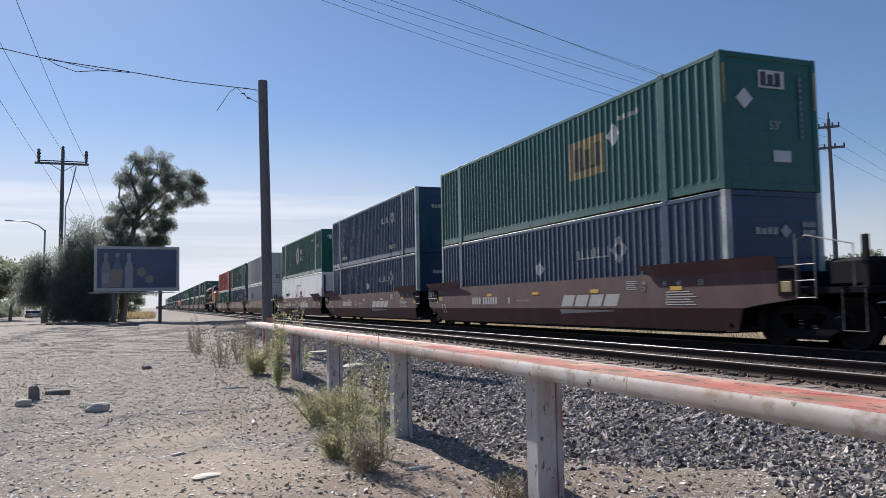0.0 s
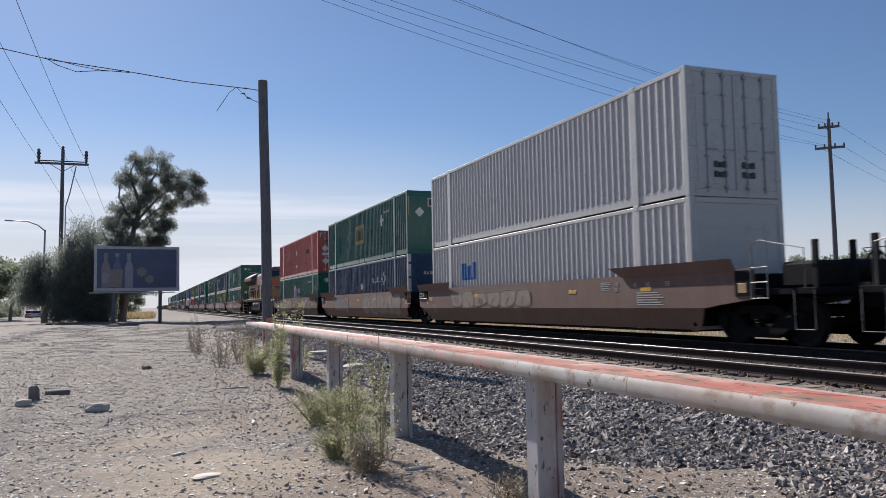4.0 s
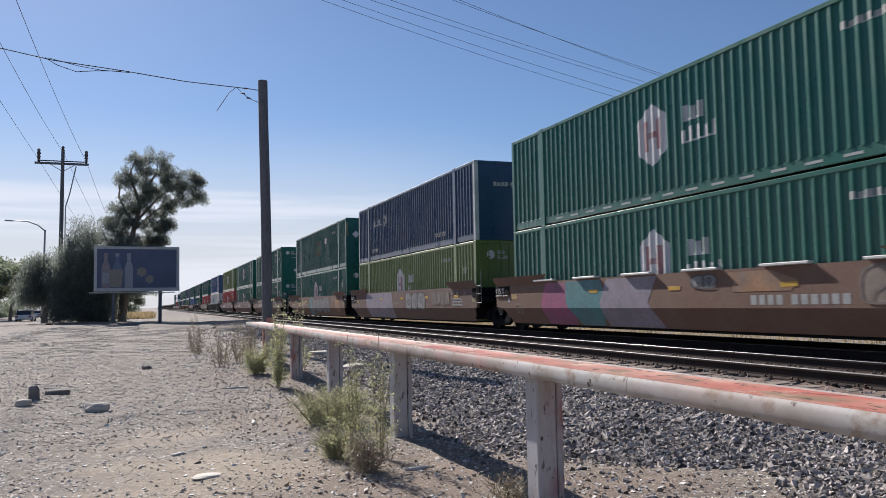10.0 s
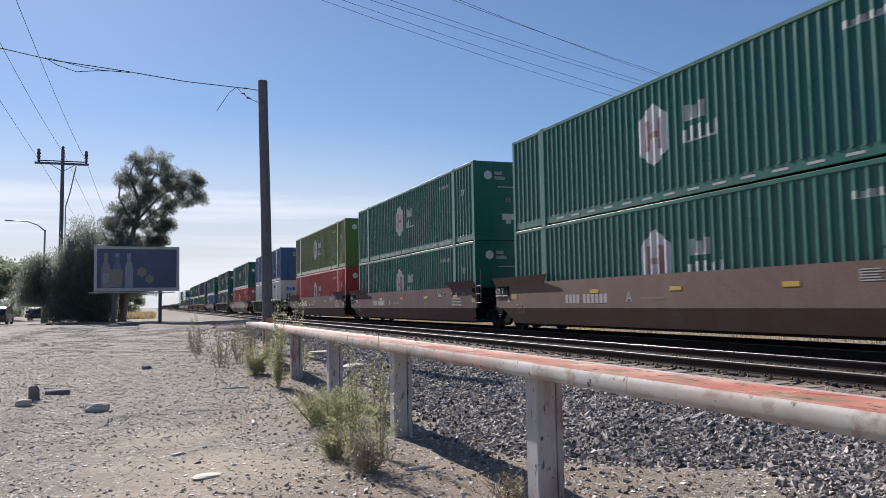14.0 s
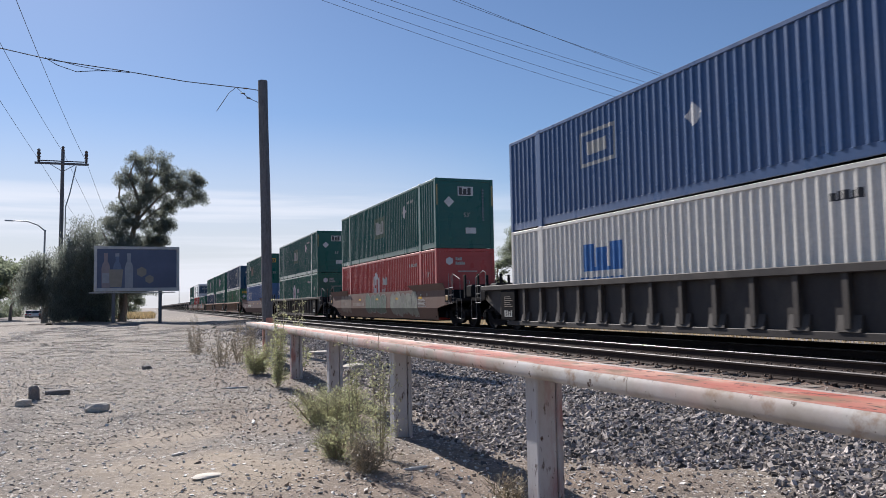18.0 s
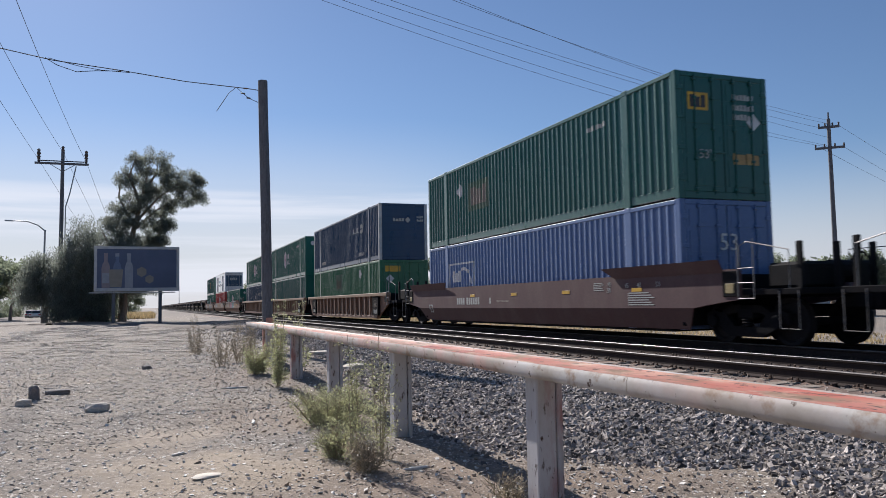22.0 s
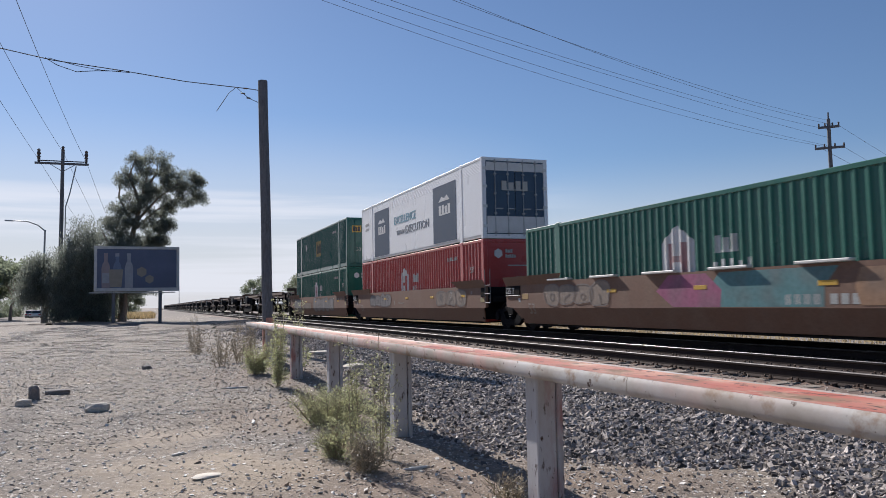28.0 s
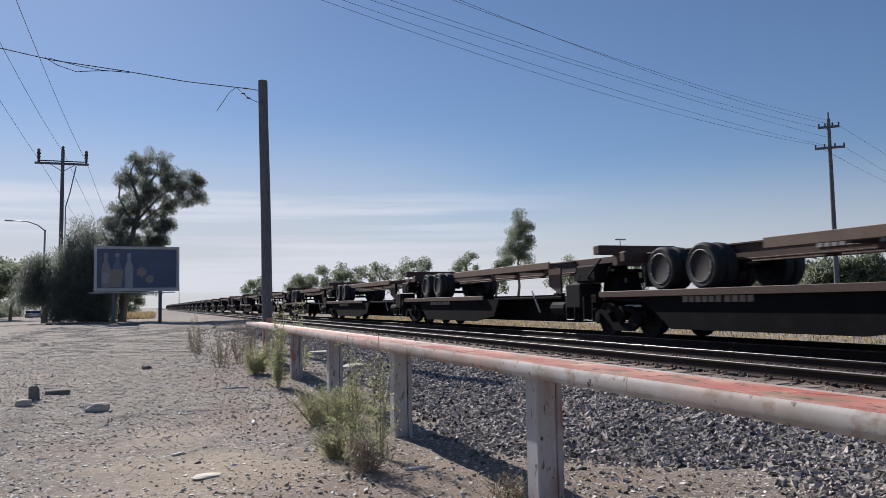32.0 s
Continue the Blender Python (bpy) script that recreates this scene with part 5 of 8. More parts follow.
    if key == "grey":
        if level == "lower":
            shared_mark(c, "gr1", "emblem", lambda: ribbed_patch(comb(3.6, 1.5, 1.5, 0.62, 3, 0.25)), "blue_mark", "blue block lettering")
        else:
            for k, (x, z) in enumerate(((-0.62, 0.66), (-0.62, 0.44), (0.16, 0.66), (0.16, 0.44))):
                shared_mark(c, "gr2%d" % k, "small_marking", lambda: end_shape(comb(x, z, 0.38, 0.14, 3), YE - 0.03), "dark_mark")
    if key == "offwhite":
        shared_mark(c, "cs1", "emblem", lambda: ribbed_patch(comb(1.95, 1.45, 1.95, 0.72, 3, 0.16, 0.1)), "blue_mark", "blue block lettering")
        shared_mark(c, "cs2", "emblem", lambda: ribbed_patch(comb(1.95, 1.12, 2.0, 0.17, 10)), "blue_mark")
        shared_mark(c, "cs3", "emblem", lambda: end_shape(comb(-0.75, 2.0, 0.8, 0.30, 3), YE - 0.01), "blue_mark", "blue block lettering")
        shared_mark(c, "cs4", "small_marking", lambda: ribbed_patch(comb(-5.0, 2.3, 0.7, 0.17, 5)), "dark_mark")
    if key == "blue":
        shared_mark(c, "bl1", "emblem", lambda: joined(*[ribbed_patch(q) for q in (rect(2.1, 3.8, 2.20, 2.30), rect(2.1, 3.8, 1.35, 1.45), rect(2.1, 2.2, 1.35, 2.30), rect(3.7, 3.8, 1.35, 2.30), rect(2.5, 3.4, 1.65, 2.0))]), "faded_mark", "pale framed emblem")
        shared_mark(c, "bl2", "sticker", lambda: ribbed_patch(diamond(-0.9, 1.75, 0.27)), "white_mark", "white diamond sticker")
        for k, z in enumerate((1.25, 1.05)):
            shared_mark(c, "bl3%d" % k, "small_marking", lambda: end_shape(comb(0.3, z, 0.55, 0.10, 4), YE), "faded_mark")
        shared_mark(c, "bl4", "lettering", lambda: words("53", 0.42, (0.0, YE - 0.006, 2.15), "end"), "white_mark", "white number")
    if key == "azure":
        shared_mark(c, "ap1", "emblem", lambda: joined(*[ribbed_patch(q) for q in (rect(3.5, 6.0, 2.10, 2.17), rect(3.5, 6.0, 0.75, 0.82), rect(3.5, 3.57, 0.75, 2.17), rect(5.90, 5.97, 0.75, 2.17))]), "white_mark", "white frame")
        for k, q in enumerate((comb(4.8, 1.45, 0.9, 0.42, 3), comb(3.85, 0.92, 1.85, 0.34, 8))):
            shared_mark(c, "ap2%d" % k, "emblem", lambda: ribbed_patch(q), "white_mark", "white bars of lettering")
        shared_mark(c, "ap3", "emblem", lambda: ribbed_patch([(3.7, 1.35), (3.82, 1.35), (4.05, 1.75), (4.5, 1.9), (4.8, 1.82), (4.8, 1.92), (4.5, 2.02), (3.95, 1.85)]), "white_mark", "white sweeping arc")
        shared_mark(c, "ap4", "lettering", lambda: words("53", 0.55, (0.0, YE - 0.03, 1.75), "end"), "white_mark", "white number")
    if key == "white":
        x = XS + 0.006
        hexa, inner = [[(y, 1.43 + 1.1 * (z - 1.43)) for y, z in hexagon(1.12, 1.43, r)] for r in (0.64, 0.57)]
        shared_mark(c, "wh0", "emblem", lambda: outline(hexa, x), "faded_mark", "thin grey hexagon outline")
        shared_mark(c, "wh7", "emblem", lambda: outline(inner, x - 0.004), "c_white")
        shared_mark(c, "wh1", "emblem", lambda: outline(h_shape(1.115, 1.43, 0.63, 0.33, 0.16, 0.06), x - 0.008), "wine_mark", "dark red bars on the emblem")
        for k, q in enumerate((comb(-0.98, 1.44, 0.86, 0.32, 3, 0.4), comb(-1.23, 1.06, 1.43, 0.32, 5, 0.4))):
            shared_mark(c, "wh2%d" % k, "emblem", lambda: outline(q, x), "wine_mark", "dark red bars of lettering")
        for k, txt in enumerate(("TEMPERATURE", "CONTROLLED")):
            shared_mark(c, "wh3%d" % k, "lettering", lambda: words(txt, 0.36, (XS + 0.002, 5.1, 1.42 - 0.40 * k), "side", 1.5), "dark_mark", "grey stencilled words")
        shared_mark(c, "wh4", "small_marking", lambda: outline(comb(-0.6, 2.15, 1.6, 0.10, 12), x), "faded_mark")
        shared_mark(c, "wh5", "frame", lambda: joined(Geo().box(-1.14, -1.02, YE - 0.05, YE, 0.1, 2.7), Geo().box(1.02, 1.14, YE - 0.05, YE, 0.1, 2.7), Geo().box(-0.25, -0.15, YE - 0.05, YE, 0.1, 1.5), Geo().box(0.35, 0.45, YE - 0.05, YE, 0.1, 1.5), Geo().box(-1.02, 1.02, YE - 0.05, YE, 1.45, 1.6)), "dark_mark", "dark open frame of the cooling unit")
    if key == "reefer":
        x = XS + 0.006
        for k, a in enumerate((3.1, -5.6)):
            shared_mark(c, "kl1%d" % k, "panel", lambda: outline(rect(a, a + 2.5, 0.18, 2.46), x), "panel_slate", "dark slate-blue square panel")
        for k, cy in enumerate((4.35, -4.35)):
            shared_mark(c, "kl2%d" % k, "emblem", lambda: outline(comb(cy - 0.65, 1.25, 1.3, 0.40, 4, 0.3), x - 0.006), "white_mark", "white emblem")
            shared_mark(c, "kl9%d" % k, "emblem", lambda: outline([(cy - 0.6, 1.80), (cy + 0.6, 1.80), (cy + 0.25, 2.0), (cy - 0.05, 1.90), (cy - 0.3, 2.02)], x - 0.006), "white_mark", "white roof shape over the emblem")
        shared_mark(c, "kl3", "lettering", lambda: words("EXCELLENCE", 0.52, (XS + 0.002, 0.7, 1.50), "side", 3.1), "teal_mark", "teal lettering")
        shared_mark(c, "kl4", "lettering", lambda: words("THROUGH", 0.30, (XS + 0.002, 1.30, 0.98), "side", 1.15), "slate_mark", "dark grey lettering")
        shared_mark(c, "kl8", "lettering", lambda: words("EXECUTION", 0.52, (XS + 0.002, -1.0, 0.95), "side", 3.1), "slate_mark", "dark grey lettering")
        for k, z in enumerate((1.9, 1.65)):
            shared_mark(c, "kl5%d" % k, "small_marking", lambda: outline(comb(6.7, z, 0.7, 0.14, 5), x), "faded_mark")
        shared_mark(c, "kl6", "emblem", lambda: end_shape(comb(-0.55, 1.72, 1.1, 0.34, 4, 0.3), YE - 0.035), "faded_mark", "pale emblem")
        for k, (a, b) in enumerate(((0.20, 0.80), (2.42, 2.72))):
            shared_mark(c, "kl7%d" % k, "panel", lambda: end_shape(rect(-1.12, 1.12, a, b), YE - 0.012), "white_mark", "white band")
    if key == "green2":
        shared_mark(c, "g21", "sticker", lambda: ribbed_patch(diamond(-4.2, 2.33, 0.28)), "white_mark", "white diamond sticker")
        shared_mark(c, "g22", "emblem", lambda: ribbed_patch(rect(0.0, 1.62, 1.50, 2.50)), "worn_faint", "rubbed yellow square emblem")
        shared_mark(c, "g25", "emblem", lambda: proud(ribbed_patch(comb(0.15, 1.65, 1.4, 0.55, 3))), "worn_dark", "dark blocks on the emblem")
        shared_mark(c, "g23", "sticker", lambda: end_shape(diamond(-0.75, 1.95, 0.22), YE), "white_mark", "white diamond sticker")
        shared_mark(c, "g24", "plate", lambda: end_shape(rect(-1.0, -0.2, 2.3, 2.6), YE), "yellow", "worn yellow panel")


# ---- railcars ----
WHEEL_R = 0.46


def wheel_geo():
    g = Geo().lathe([(0.08, -0.09), (0.12, -0.09), (0.14, -0.03), (0.36, -0.02), (0.39, -0.065), (WHEEL_R, -0.065), (WHEEL_R, 0.055), (WHEEL_R + 0.025, 0.065), (WHEEL_R + 0.025, 0.085), (0.38, 0.085), (0.35, 0.02), (0.14, 0.03), (0.10, 0.09)], (0, 0, 0), "x", 22)
    return g


def truck(parent, y, name="truck"):
    """A three-piece bogie: two side frames with springs, bolster, two wheelsets."""
    frame_k = ("truck_frame",)
    if frame_k not in shared:
        prof = [(-1.12, 0.62), (-0.92, 0.70), (-0.55, 0.60), (-0.32, 0.36), (0.32, 0.36), (0.55, 0.60), (0.92, 0.70), (1.12, 0.62), (1.12, 0.42), (0.80, 0.34), (0.45, 0.16), (-0.45, 0.16), (-0.80, 0.34), (-1.12, 0.42)]
        top = [(-0.72, 0.62), (-0.42, 0.78), (0.42, 0.78), (0.72, 0.62), (0.60, 0.56), (0.36, 0.64), (-0.36, 0.64), (-0.60, 0.56)]
        g = Geo()
        for s in (-1, 1):
            g.prism(prof, "x", s * 1.02 - 0.07, s * 1.02 + 0.07)
            g.prism(top, "x", s * 1.02 - 0.06, s * 1.02 + 0.06)
            for a in (-0.89, 0.89):
                g.lathe([(0.10, -0.06), (0.14, -0.05), (0.14, 0.05), (0.10, 0.06)], (s * 1.12, a, 0.46), "x", 10)
        g.soft_box(-1.1, 1.1, -0.2, 0.2, 0.52, 0.74, 0.02)
        shared[frame_k] = g.mesh("side_frame", (M["dark_steel"],))
        shared["spring"] = Geo().lathe([(0.06, 0.36), (0.13, 0.38), (0.08, 0.41), (0.13, 0.44), (0.08, 0.47), (0.13, 0.50), (0.06, 0.53)], (0, 0, 0), "z", 10).mesh("spring", (M["wheel_steel"],))
        shared["wheel"] = wheel_geo().mesh("wheel", (M["wheel_steel"],), True)
        shared["axle"] = Geo().tube([(-1.1, 0, 0), (1.1, 0, 0)], 0.08, 10).mesh("axle", (M["dark_steel"],))
    t = part(name, shared[frame_k], None, parent, "dark cast-steel bogie", m=pose(0, y, 0))
    part("spring", shared["spring"], None, t, m=pose(-1.02, 0, 0))
    for a in (-0.89, 0.89):
        part("axle", shared["axle"], None, t, m=pose(0, a, WHEEL_R))
        for s in (-1, 1):
            part("wheel", shared["wheel"], None, t, m=pose(s * 0.76, a, WHEEL_R, 0, 0, 0 if s < 0 else 180))
    return t


WSIDE = 1.53


def well_side(s, ribbed, y0, y1, e0, e1):
    """Side of a well car: y0..y1 its full length, arched up over the bogies at both ends."""
    t = 0.10
    g = Geo()
    if ribbed:
        k0, k1 = 0.45 if e0 == "joint" else 1.0, 0.45 if e1 == "joint" else 1.0      # shorter arches over a shared bogie
        g.prism([(y0 + 1.0 * k0, 0.62), (y0 + 1.9 * k0, 0.24), (y1 - 1.9 * k1, 0.24), (y1 - 1.0 * k1, 0.62), (y1 - 0.2 * k1, 0.95), (y1, 1.05), (y1, 1.36), (y0, 1.36), (y0, 1.05), (y0 + 0.2 * k0, 0.95)], "x", s * (WSIDE - 0.20), s * (WSIDE - 0.14))
        return g
    (a0, b0), (a1, b1) = (0.15, 0.5) if e0 == "joint" else (1.35, 1.72), (0.45, 0.9) if e1 == "joint" else (1.35, 1.72)
    z0, z1 = 0.76 if e0 == "joint" else 0.90, 0.78 if e1 == "joint" else 0.90
    up = [(y0, z0), (y0 + 0.67 * a0, 0.42 * z0 + 0.42), (y0 + a0, 0.73), (y1 - a1, 0.73), (y1 - 0.67 * a1, 0.42 * z1 + 0.42), (y1, z1), (y1, 1.46), (y1 - 0.06, 1.50), (y0 + 0.06, 1.50), (y0, 1.46)]
    g.prism(up, "x", s * WSIDE, s * (WSIDE - t))
    # lower half leans inwards
    a, b = s * (WSIDE + 0.002), s * (WSIDE - 0.20)
    ys_top, ys_bot = [y0 + a0, y1 - a1], [y0 + b0, y1 - b1]
    vs = [(a, ys_top[0], 0.735), (a, ys_top[1], 0.735), (b, ys_bot[1], 0.268), (b, ys_bot[0], 0.268)]
    vs += [(x - s * 0.03, y, z) for x, y, z in vs]
    g.add(vs, [(0, 1, 2, 3), (7, 6, 5, 4), (0, 4, 5, 1), (1, 5, 6, 2), (2, 6, 7, 3), (3, 7, 4, 0)])
    return g


def guide(s, outer, inner):
    """Plate that guides a container into the well: it flares outwards over the side, from the car's end to its slanting inner tip."""
    lean = 0.45 if inner > outer else -0.45
    face = [(WSIDE + 0.012, outer, 1.44), (WSIDE + 0.012, inner - lean, 1.44), (WSIDE + 0.14, inner, 1.70), (WSIDE + 0.14, outer, 1.70)]
    vs = [(s * x, y, z) for x, y, z in face] + [(s * (x - 0.03), y, z - 0.004) for x, y, z in face]
    return Geo().add(vs, [(0, 1, 2, 3), (7, 6, 5, 4), (0, 4, 5, 1), (1, 5, 6, 2), (2, 6, 7, 3), (3, 7, 4, 0)])


def sloped(y, z, off):
    """A point on the side of a well car: upright above the crease, leaning in below it."""
    return (-WSIDE - off + (0.20 * (0.735 - z) / 0.467 if z < 0.735 else 0.0), y, z)


def bubble(r, cy, cz, w, h):
    """Outline of one fat sprayed letter: an uneven rounded box with a notch."""
    k1, k2, k3, ph = r.uniform(0.03, 0.10), r.uniform(0.02, 0.08), r.uniform(0.0, 0.05), r.uniform(0, 6.28)
    pts = []
    for i in range(28):
        a = 2 * math.pi * i / 28
        q = 1 / (abs(math.cos(a)) ** 3.2 + abs(math.sin(a)) ** 3.2) ** (1 / 3.2)
        q *= 1 + k1 * math.sin(2 * a + ph) + k2 * math.sin(3 * a + 2 * ph) + k3 * math.sin(5 * a)
        pts.append((cy + 0.5 * w * q * math.cos(a), min(1.475, max(0.26, cz + 0.5 * h * q * math.sin(a)))))
    return pts


def letter_shapes(seed, y0, y1, z0, z1, n):
    r = random.Random(seed)
    w = (y1 - y0) / n
    out = []
    for i in range(n):
        cy, h = y1 - (i + 0.5) * w, (z1 - z0) * r.uniform(0.82, 1.0)
        out.append((cy, (z0 + z1) / 2 + r.uniform(-0.5, 0.5) * (z1 - z0 - h), w * r.uniform(1.0, 1.16), h, bubble(r, cy, (z0 + z1) / 2, w * r.uniform(1.0, 1.16), h), r.random(), r.random()))
    return out


def letter_fill(shape, k, off=0.006):
    """Colour inside one sprayed letter, in level slices that follow the side."""
    pts = shape[4]
    lo, hi = min(p[1] for p in pts), max(p[1] for p in pts)
    cuts = sorted(set([lo + (hi - lo) * i / 10 for i in range(11)] + ([0.735] if lo < 0.735 < hi else [])))
    row = []
    for z in cuts:
        ys_ = []
        zz = min(max(z, lo + 1e-4), hi - 1e-4)
        for (ya, za), (yb, zb) in zip(pts, pts[1:] + pts[:1]):
            if (za - zz) * (zb - zz) <= 0 and za != zb:
                ys_.append(ya + (yb - ya) * (zz - za) / (zb - za))
        row.append((min(ys_), max(ys_), z))
    o = off + 0.0006 * k
    return Geo().add([sloped(y, z, o) for a, b, z in row for y in (a, b)], [(2 * i, 2 * i + 1, 2 * i + 3, 2 * i + 2) for i in range(len(row) - 1)])


def letter_line(shape, k, t=0.019, off=0.014):
    """Sprayed outline of one letter, with a stroke or a loop inside."""
    g = Geo()

    def stroke(pts, o):
        fine = []
        for (a, b), (c, d) in zip(pts, pts[1:]):
            m = max(1, int(math.hypot(c - a, d - b) / 0.12))
            fine += [(a + (c - a) * i / m, b + (d - b) * i / m) for i in range(m)]
        fine.append(pts[-1])
        vs = []
        for i, (a, b) in enumerate(fine):
            p, q = fine[max(i - 1, 0)], fine[min(i + 1, len(fine) - 1)]
            ln = math.hypot(q[0] - p[0], q[1] - p[1]) or 1
            ny, nz = -(q[1] - p[1]) / ln * t, (q[0] - p[0]) / ln * t
            vs += [sloped(a + ny, min(1.485, b + nz), o), sloped(a - ny, min(1.485, b - nz), o)]
        g.add(vs, [(2 * i, 2 * i + 1, 2 * i + 3, 2 * i + 2) for i in range(len(fine) - 1)])
    cy, cz, w, h, pts, u, v = shape
    o = off + 0.0006 * k
    stroke(pts + pts[:1], o)
    if u < 0.55:
        stroke([(cy + 0.14 * w * math.cos(a), cz + (0.12 - 0.2 * (v > 0.5)) * h + 0.16 * h * math.sin(a)) for a in np.linspace(0, 6.28, 11)], o + 0.0003)
    if u > 0.3:
        stroke([(cy + (v - 0.5) * 0.5 * w, cz - 0.44 * h), (cy + (v - 0.4) * 0.3 * w, cz - 0.2 * h), (cy + (0.5 - v) * 0.4 * w, cz + 0.02 * h)], o + 0.0003)
    return g


def well_car(S, colour, ribbed=False, near="joint", far="joint", gap_near=3.05, gap_far=3.05, tags=(), label="", planks=False, words_at=None, seed=0, unit=""):
    """One well of a stack car, centred under its containers. near/far: 'joint' for a shared bogie, 'end' for a coupler platform."""
    w = thing("well_car", label or "brown steel well car with low sides", "railcar", "railcars of the train", m=pose(TRAIN_TRACK, S + CL / 2, 0))
    main = M["w_" + colour]
    cut0, cut1 = 1.0 if near == "joint" else 0.06, 0.64 if far == "joint" else 0.06
    e0, e1 = -CL / 2 - min(gap_near / 2 - cut0, 1.95), CL / 2 + min(gap_far / 2 - cut1, 1.95)
    for s in (-1, 1):
        part("side_sill", well_side(s, ribbed, e0, e1, near, far), main, w)
        if ribbed:
            # on rust-brown cars the chord's tan is sunlight put into the colour
            part("top_chord", Geo().soft_box(min(s * (WSIDE + 0.02), s * (WSIDE - 0.22)), max(s * (WSIDE + 0.02), s * (WSIDE - 0.22)), e0, e1, 1.32, 1.48, 0.015), M["w_tan"] if colour == "rustbrown" else main, w, "top chord, sunlit tan on rust-brown cars")
            part("bottom_chord", Geo().soft_box(min(s * (WSIDE - 0.05), s * (WSIDE - 0.24)), max(s * (WSIDE - 0.05), s * (WSIDE - 0.24)), e0 + 1.9, e1 - 1.9, 0.20, 0.34, 0.012), main, w)
            n = 15 if e1 - e0 < 19 else 16
            rib = shared_mesh("rib%d" % s, lambda: Geo().prism([(s * (WSIDE - 0.15), 0.30), (s * (WSIDE - 0.015), 0.40), (s * (WSIDE - 0.015), 1.335), (s * (WSIDE - 0.15), 1.335)], "y", -0.06, 0.06), main)
            foot = shared_mesh("gusset%d" % s, lambda: Geo().prism([(s * (WSIDE - 0.15), 0.34), (s * (WSIDE - 0.03), 0.34), (s * (WSIDE - 0.10), 0.62), (s * (WSIDE - 0.15), 0.62)], "y", -0.24, 0.24), main)
            for i in range(n):
                y = e0 + 2.1 + (e1 - e0 - 4.2) * i / (n - 1)
                part("rib", rib, None, w, m=pose(0, y, 0))
                if s < 0:
                    part("gusset", foot, None, w, m=pose(0, y, 0))
            if s < 0:
                for a in (e0 + 1.55, e1 - 2.55):
                    pn = part("end_panel", Geo().soft_box(-WSIDE + 0.005, -WSIDE + 0.12, a, a + 1.0, 0.36, 1.30, 0.012), M["dark_steel"], w, "black panel with stencilled notices")
                    part("notice", Geo().prism(lines_block(a + 0.15, a + 0.72, 0.78, 6, 0.06, 0.02), "x", -WSIDE - 0.001, -WSIDE + 0.006), M["dusty_mark"], pn)
                    part("number", Geo().prism(comb(a + 0.2, 0.46, 0.6, 0.20, 4, 0.4), "x", -WSIDE - 0.001, -WSIDE + 0.006), M["faded_mark"], pn)
        for e, kind, end in ((-1, near, e0), (1, far, e1)) if not ribbed else ():
            part("end_bracket", guide(s, end - e * (0.0 if kind == "joint" else 0.4), e * (CL / 2 - (2.25 if e < 0 and near == "joint" else 2.7))), main, w)
    part("well_floor", Geo().box(-1.26, 1.26, -CL / 2 + 0.4, CL / 2 - 0.4, 0.205, 0.25), M["black"], w)
    for e, kind, end in ((-1, near, e0), (1, far, e1)):
        a = e * (CL / 2 + 0.06)
        part("bulkhead", Geo().soft_box(-1.40, 1.40, min(a, a + e * 0.12), max(a, a + e * 0.12), 0.35, 1.46, 0.02), M["dark_steel"], w)
        part("end_deck", Geo().soft_box(-1.25, 1.25, min(a + e * 0.12, end), max(a + e * 0.12, end), 0.92, 1.12, 0.02), M["dark_steel"], w)
        def on_side(a, b, z0, z1, proud):
            return Geo().soft_box(-WSIDE - proud, -WSIDE + 0.02, min(end - e * a, end - e * b), max(end - e * a, end - e * b), z0, z1, min(0.012, proud * 0.4))
        if ribbed:
            part("end_plate", on_side(0.0, 0.34, 1.02, 1.30, 0.02), M["dark_steel"], w, "dark plate on the corner of the car")
        elif kind == "joint" and e > 0:
            plate = part("end_plate", on_side(0.0, 0.98, 1.13, 1.42, 0.03), M["dark_steel"], w, "dark plate with white stencilled load")
            part("load_mark", words("125 T", 0.26, (-WSIDE - 0.032, end - 0.32, 1.18), "side"), M["white_mark"], plate, "white stencilled load")
            part("plate_edge", on_side(0.0, 0.98, 1.11, 1.128, 0.04), M["grab_iron"], plate)
            part("corner_sticker", on_side(1.1, 1.5, 1.0, 1.17, 0.004), M["orange_mark"], w, "worn orange sticker")
            part("corner_notice", on_side(0.86, 0.98, 0.92, 1.04, 0.004), M["worn_white"], w, "small pale notice")
        elif kind == "joint":
            part("end_plate", on_side(0.0, 0.34, 1.12, 1.43, 0.03), M["dark_steel"], w, "dark plate on the corner of the car")
            part("corner_sticker", on_side(0.10, 0.42, 0.93, 1.08, 0.004), M["worn_yellow"], w, "worn yellow sticker")
        else:
            plate = part("end_plate", on_side(0.0, 0.42, 0.96, 1.46, 0.02), M["dark_steel"], w, "dark framed plate on the corner of the car")
            part("corner_sticker", on_side(0.10, 0.34, 1.02, 1.22, 0.026), M["orange_mark"] if colour in ("brown", "russet") else M["worn_yellow"], plate, "worn orange-yellow sticker")
        lad = Geo()
        for q in (0.02, 0.44) if e < 0 or kind == "end" else ():
            lad.tube([(-WSIDE - 0.02, end + e * q, 0.90), (-WSIDE - 0.02, end + e * q, 2.05 if e < 0 else 1.45)], 0.011, 6)
        for z in (0.92, 1.22, 1.5) if lad.v else ():
            lad.tube([(-WSIDE - 0.02, end + e * 0.02, z), (-WSIDE - 0.02, end + e * 0.44, z)], 0.010, 6)
        if lad.v:
            part("ladder", lad, M["grab_iron"], w, "thin steel grab ladder")
